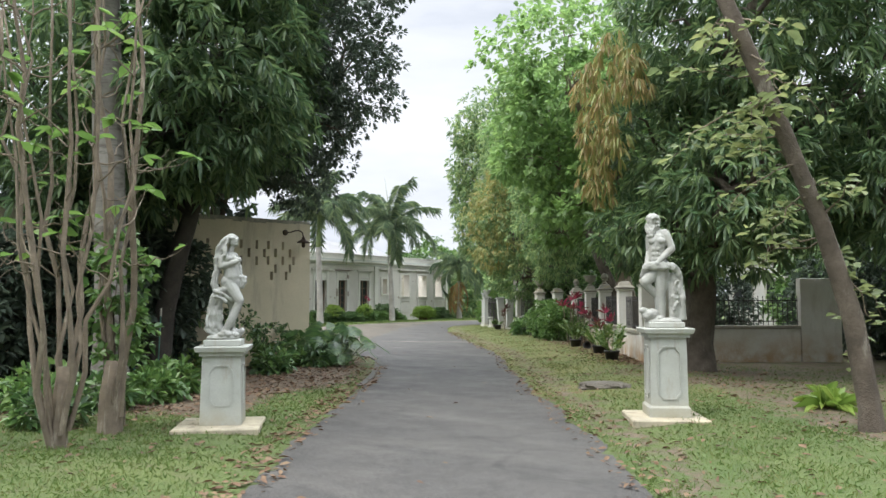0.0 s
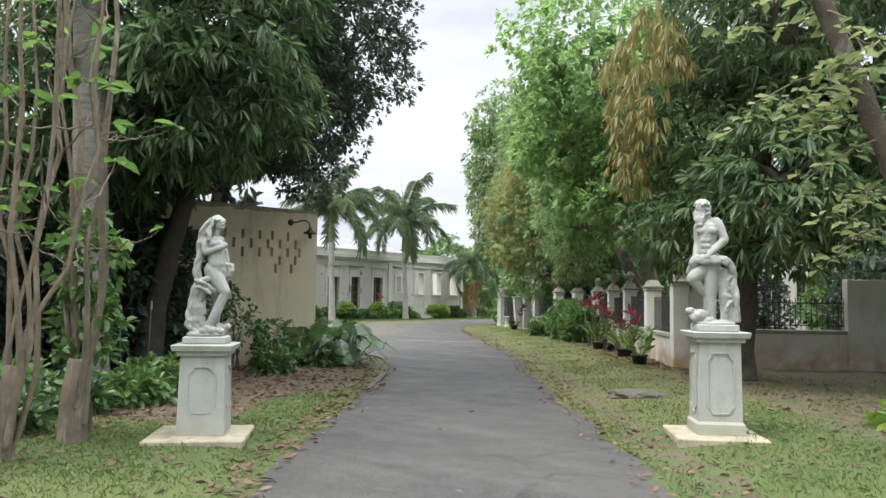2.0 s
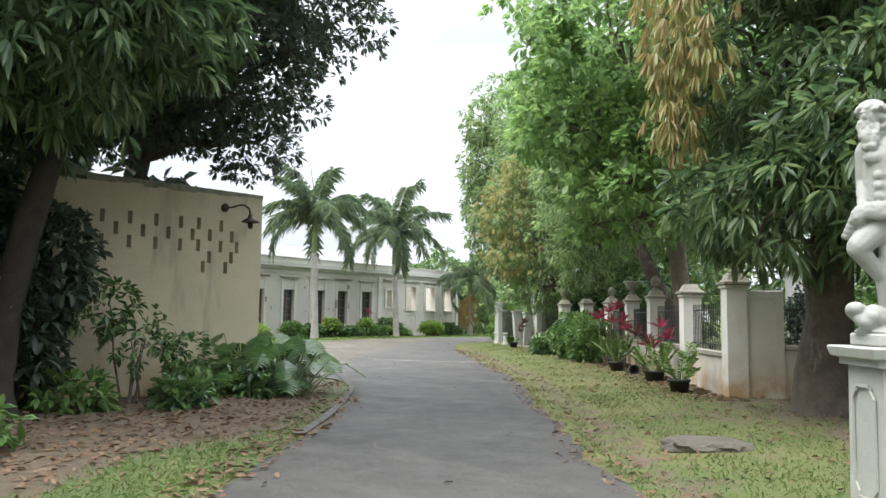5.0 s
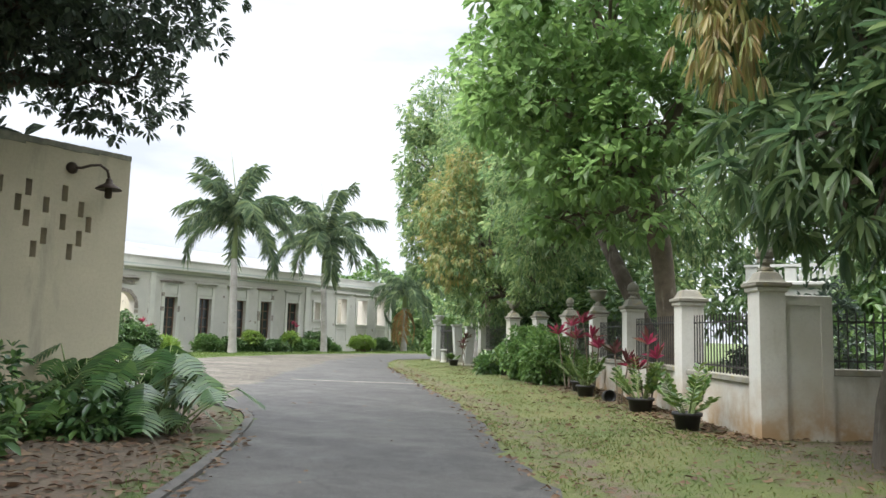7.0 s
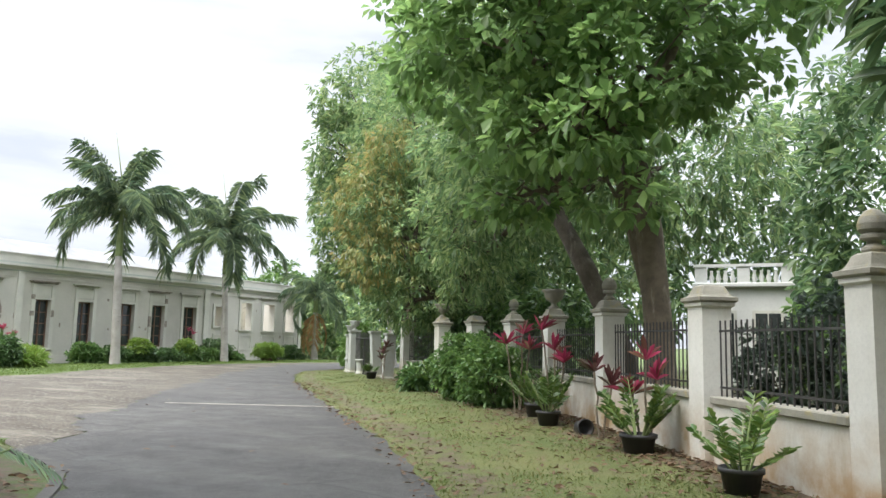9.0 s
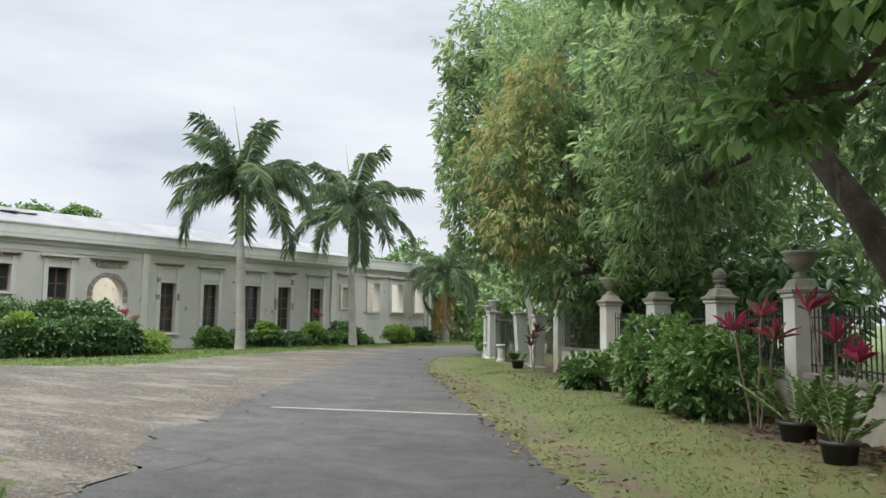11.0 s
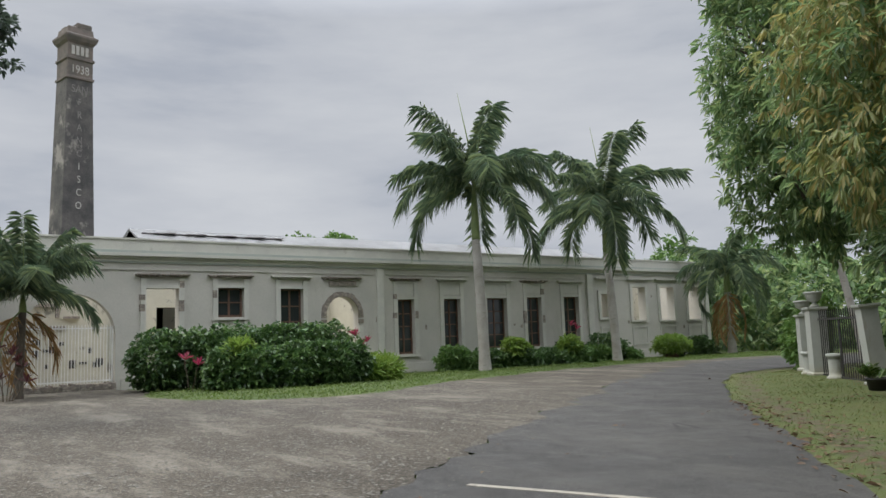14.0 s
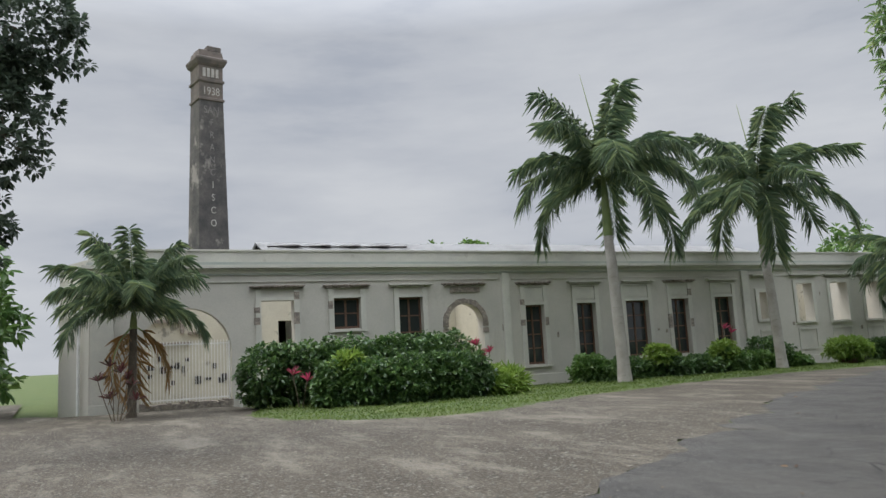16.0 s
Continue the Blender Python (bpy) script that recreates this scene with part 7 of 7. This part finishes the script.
P, rng = scatter(210000, -12.5, 0.5, 3.5, 20, lambda P, r: lawnish(P, r) & (dry_at(P) < r.uniform(0.05, 0.95, len(P))), 71)
blades("grass", "short fresh green grass on the verges", P, rng, 0.065, 0.008, "grass")
P, rng = scatter(90000, -12.5, 0.5, 6, 20, lambda P, r: lawnish(P, r) & (dry_at(P) > r.uniform(0.05, 0.95, len(P))), 75)
blades("grass", "short yellowing grass on the verge", P, rng, 0.055, 0.008, "drygrass")
P, rng = scatter(210000, -30, -5, 12, 42, lambda P, r: lawnish(P, r) & (side(P, RIGHT) > 0) & (side(P, RIGHT) < 3.6), 72)
blades("grass", "thin yellowish grass along the fence", P, rng, 0.055, 0.010, "drygrass")
P, rng = scatter(55000, -45, -32.5, 21, 60, lambda P, r: (side(P, LAWN) < 0.02) & (P[:, 0] > -44.5) & (P[:, 1] > 22) & ~in_poly(P, YARD), 73)
blades("lawn_grass", "fresh green lawn strip before the building", P, rng, 0.10, 0.02, "lawn")


def flat_leaves(name, label, P, rng, size):
    n = len(P)
    B = np.concatenate([P, np.maximum(lie(P), np.where(in_poly(P, ROAD), 0.006, -9))[:, None] + 0.012], 1)
    a = rng.uniform(0, 6.283, n)
    D = np.stack([np.cos(a), np.sin(a), rng.uniform(-0.02, 0.35, n)], 1)
    return tagged(leaves(name, B, D, size, size * 0.42, M["litter"], None, 0.05, 0.18, rng, 0.45), label, "leaf litter", kind="stuff")


P, rng = scatter(26000, -17, -2, 5, 20, lambda P, r: (side(P, LEFT) < 0.05) & (P[:, 1] < 19) & (r.uniform(0, 1, len(P)) < 0.12 + 0.8 * soil_at(P)) & (P[:, 0] > SX), 81)
flat_leaves("leaf_litter", "brown fallen leaves over bare soil under the trees", P, rng, 0.085)
P, rng = scatter(40000, -24, 0, 6, 34, lambda P, r: (side(P, RIGHT) > -0.25) & (side(P, RIGHT) < 5) & (r.uniform(0, 1, len(P)) < 0.17 + 0.5 * soil_at(P) + 0.75 * np.exp(-(side(P, RIGHT) / 0.3) ** 2)), 82)
flat_leaves("leaf_litter", "brown fallen leaves over the grassy verge", P, rng, 0.08)
P, rng = scatter(16000, -13, -3, 3, 16, lambda P, r: (np.abs(side(P, LEFT) + 0.12) < 0.3) & (r.uniform(0, 1, len(P)) < 0.6), 83)
flat_leaves("leaf_litter", "fallen leaves gathered along the driveway's edge", P, rng, 0.09)
FOOT = np.array([(x, y) for _, x, y, _ in PIERS][:5])
P, rng = scatter(60000, -15, -6, 18, 30, lambda P, r: (side(P, FOOT) < -0.14) & (r.uniform(0, 1, len(P)) < 0.8 * np.exp(side(P, FOOT) / 0.45)), 85)
flat_leaves("leaf_litter", "brown fallen leaves heaped at the fence's foot", P, rng, 0.085)
P, rng = scatter(500, -34, 0, 2, 45, lambda P, r: in_poly(P, ROAD), 84)
flat_leaves("leaf_litter", "a few fallen leaves scattered on the asphalt", P, rng, 0.08)


def pebbles(P, rng, size):
    n = len(P)
    a = rng.uniform(0, 6.283, (n, 1))
    k = np.arange(5)[None, :] * 2 * math.pi / 5
    s = size * rng.uniform(0.4, 1.3, (n, 1))
    X = P[:, :1] + s * np.cos(a + k) * rng.uniform(0.6, 1.1, (n, 5))
    Y = P[:, 1:] + s * np.sin(a + k) * rng.uniform(0.6, 1.1, (n, 5))
    Z = np.full((n, 5), 0.002)
    top = np.concatenate([P, (s * 0.6 - 0.006)], 1)[:, None, :]
    V = np.concatenate([np.stack([X, Y, Z], -1), top], 1).reshape(-1, 3)
    b = np.arange(n)[:, None] * 6
    F = np.concatenate([b + np.array([[i, (i + 1) % 5, 5]]) for i in range(5)], 1).reshape(-1)
    return tagged(raw_mesh("loose_gravel", V, 5 * n, F, 3, M["pebble"]), "loose pale stones on the gravel yard", "gravel", kind="stuff")


M["pebble"] = surface("pale_pebbles", (0.22, 0.205, 0.175), (0.075, 0.068, 0.056), 9, 30, 0.95, 0.4)
P, rng = scatter(36000, -38, -17, 18, 34, lambda P, r: in_poly(P, YARD), 91)
pebbles(P, rng, 0.024)
P, rng = scatter(60000, -34, -16, 17, 46, lambda P, r: in_poly(P, ROAD) & (np.abs(side(P, SEAM)) < 2.2) & (r.uniform(0, 1, len(P)) < np.exp(-np.abs(side(P, SEAM)) / 0.5)), 92)
tagged(pebbles(P, rng, 0.02), "loose pale stones strewn over the asphalt's edge")
t = thing("garden_tub", "shallow grey plastic tub under the trees", "tub", pose(-14.4, 10.2, z_at(-14.4, 10.2)))
bm = bmesh.new()
lathe(bm, [(0.24, 0), (0.29, 0.24), (0.31, 0.25), (0.28, 0.25), (0.23, 0.04), (0.0, 0.04)], 20)
part("tub_body", bm, M["concrete"], t)
for k, (x, y, hh) in enumerate(((-14.7, 7.2, 2.8), (-14.6, 8.5, 3.1), (-14.8, 9.6, 3.2), (-14.2, 6.2, 2.0), (-14.9, 10.7, 2.9))):
    bush("understorey_shrub", "tall dark leafy shrub before the garden wall", x, y, [(0, 0, hh * 0.45, 0.7, 0.8, hh * 0.5), (0.2, 0.3, hh * 0.75, 0.6, 0.7, hh * 0.3)], "darkleaf", 650, 6, 0.2, 0.08, 140 + k, group="understorey shrubs")
P, rng = scatter(26000, -34, -17.5, 15.5, 20.4, lambda P, r: ~in_poly(P, YARD) & ~in_poly(P, ROAD), 74)
blades("grass", "rough grass patch between the yard and the driveway", P, rng, 0.08, 0.014, "grass")
t = thing("dracaena", "spiky dracaena with long strap leaves behind the gate", "dracaena", pose(-23.6, 39.6, 0.1))
bm = bmesh.new()
tube(bm, bend((0, 0, -0.1), (-0.1, 0.1, 3.4), (0.1, 0, 0), 6), [0.1, 0.09, 0.08, 0.07, 0.07, 0.06], 8, 0.3)
part("trunk", bm, M["palebark"], t)
p, d = rosette(random.Random(7), (-0.1, 0.1, 3.4), 110, 0.9, -0.6, 1.45)
leaves("foliage", p, d, 1.05, 0.06, M["palm"], t, 0.15, 0.2, np.random.default_rng(7))
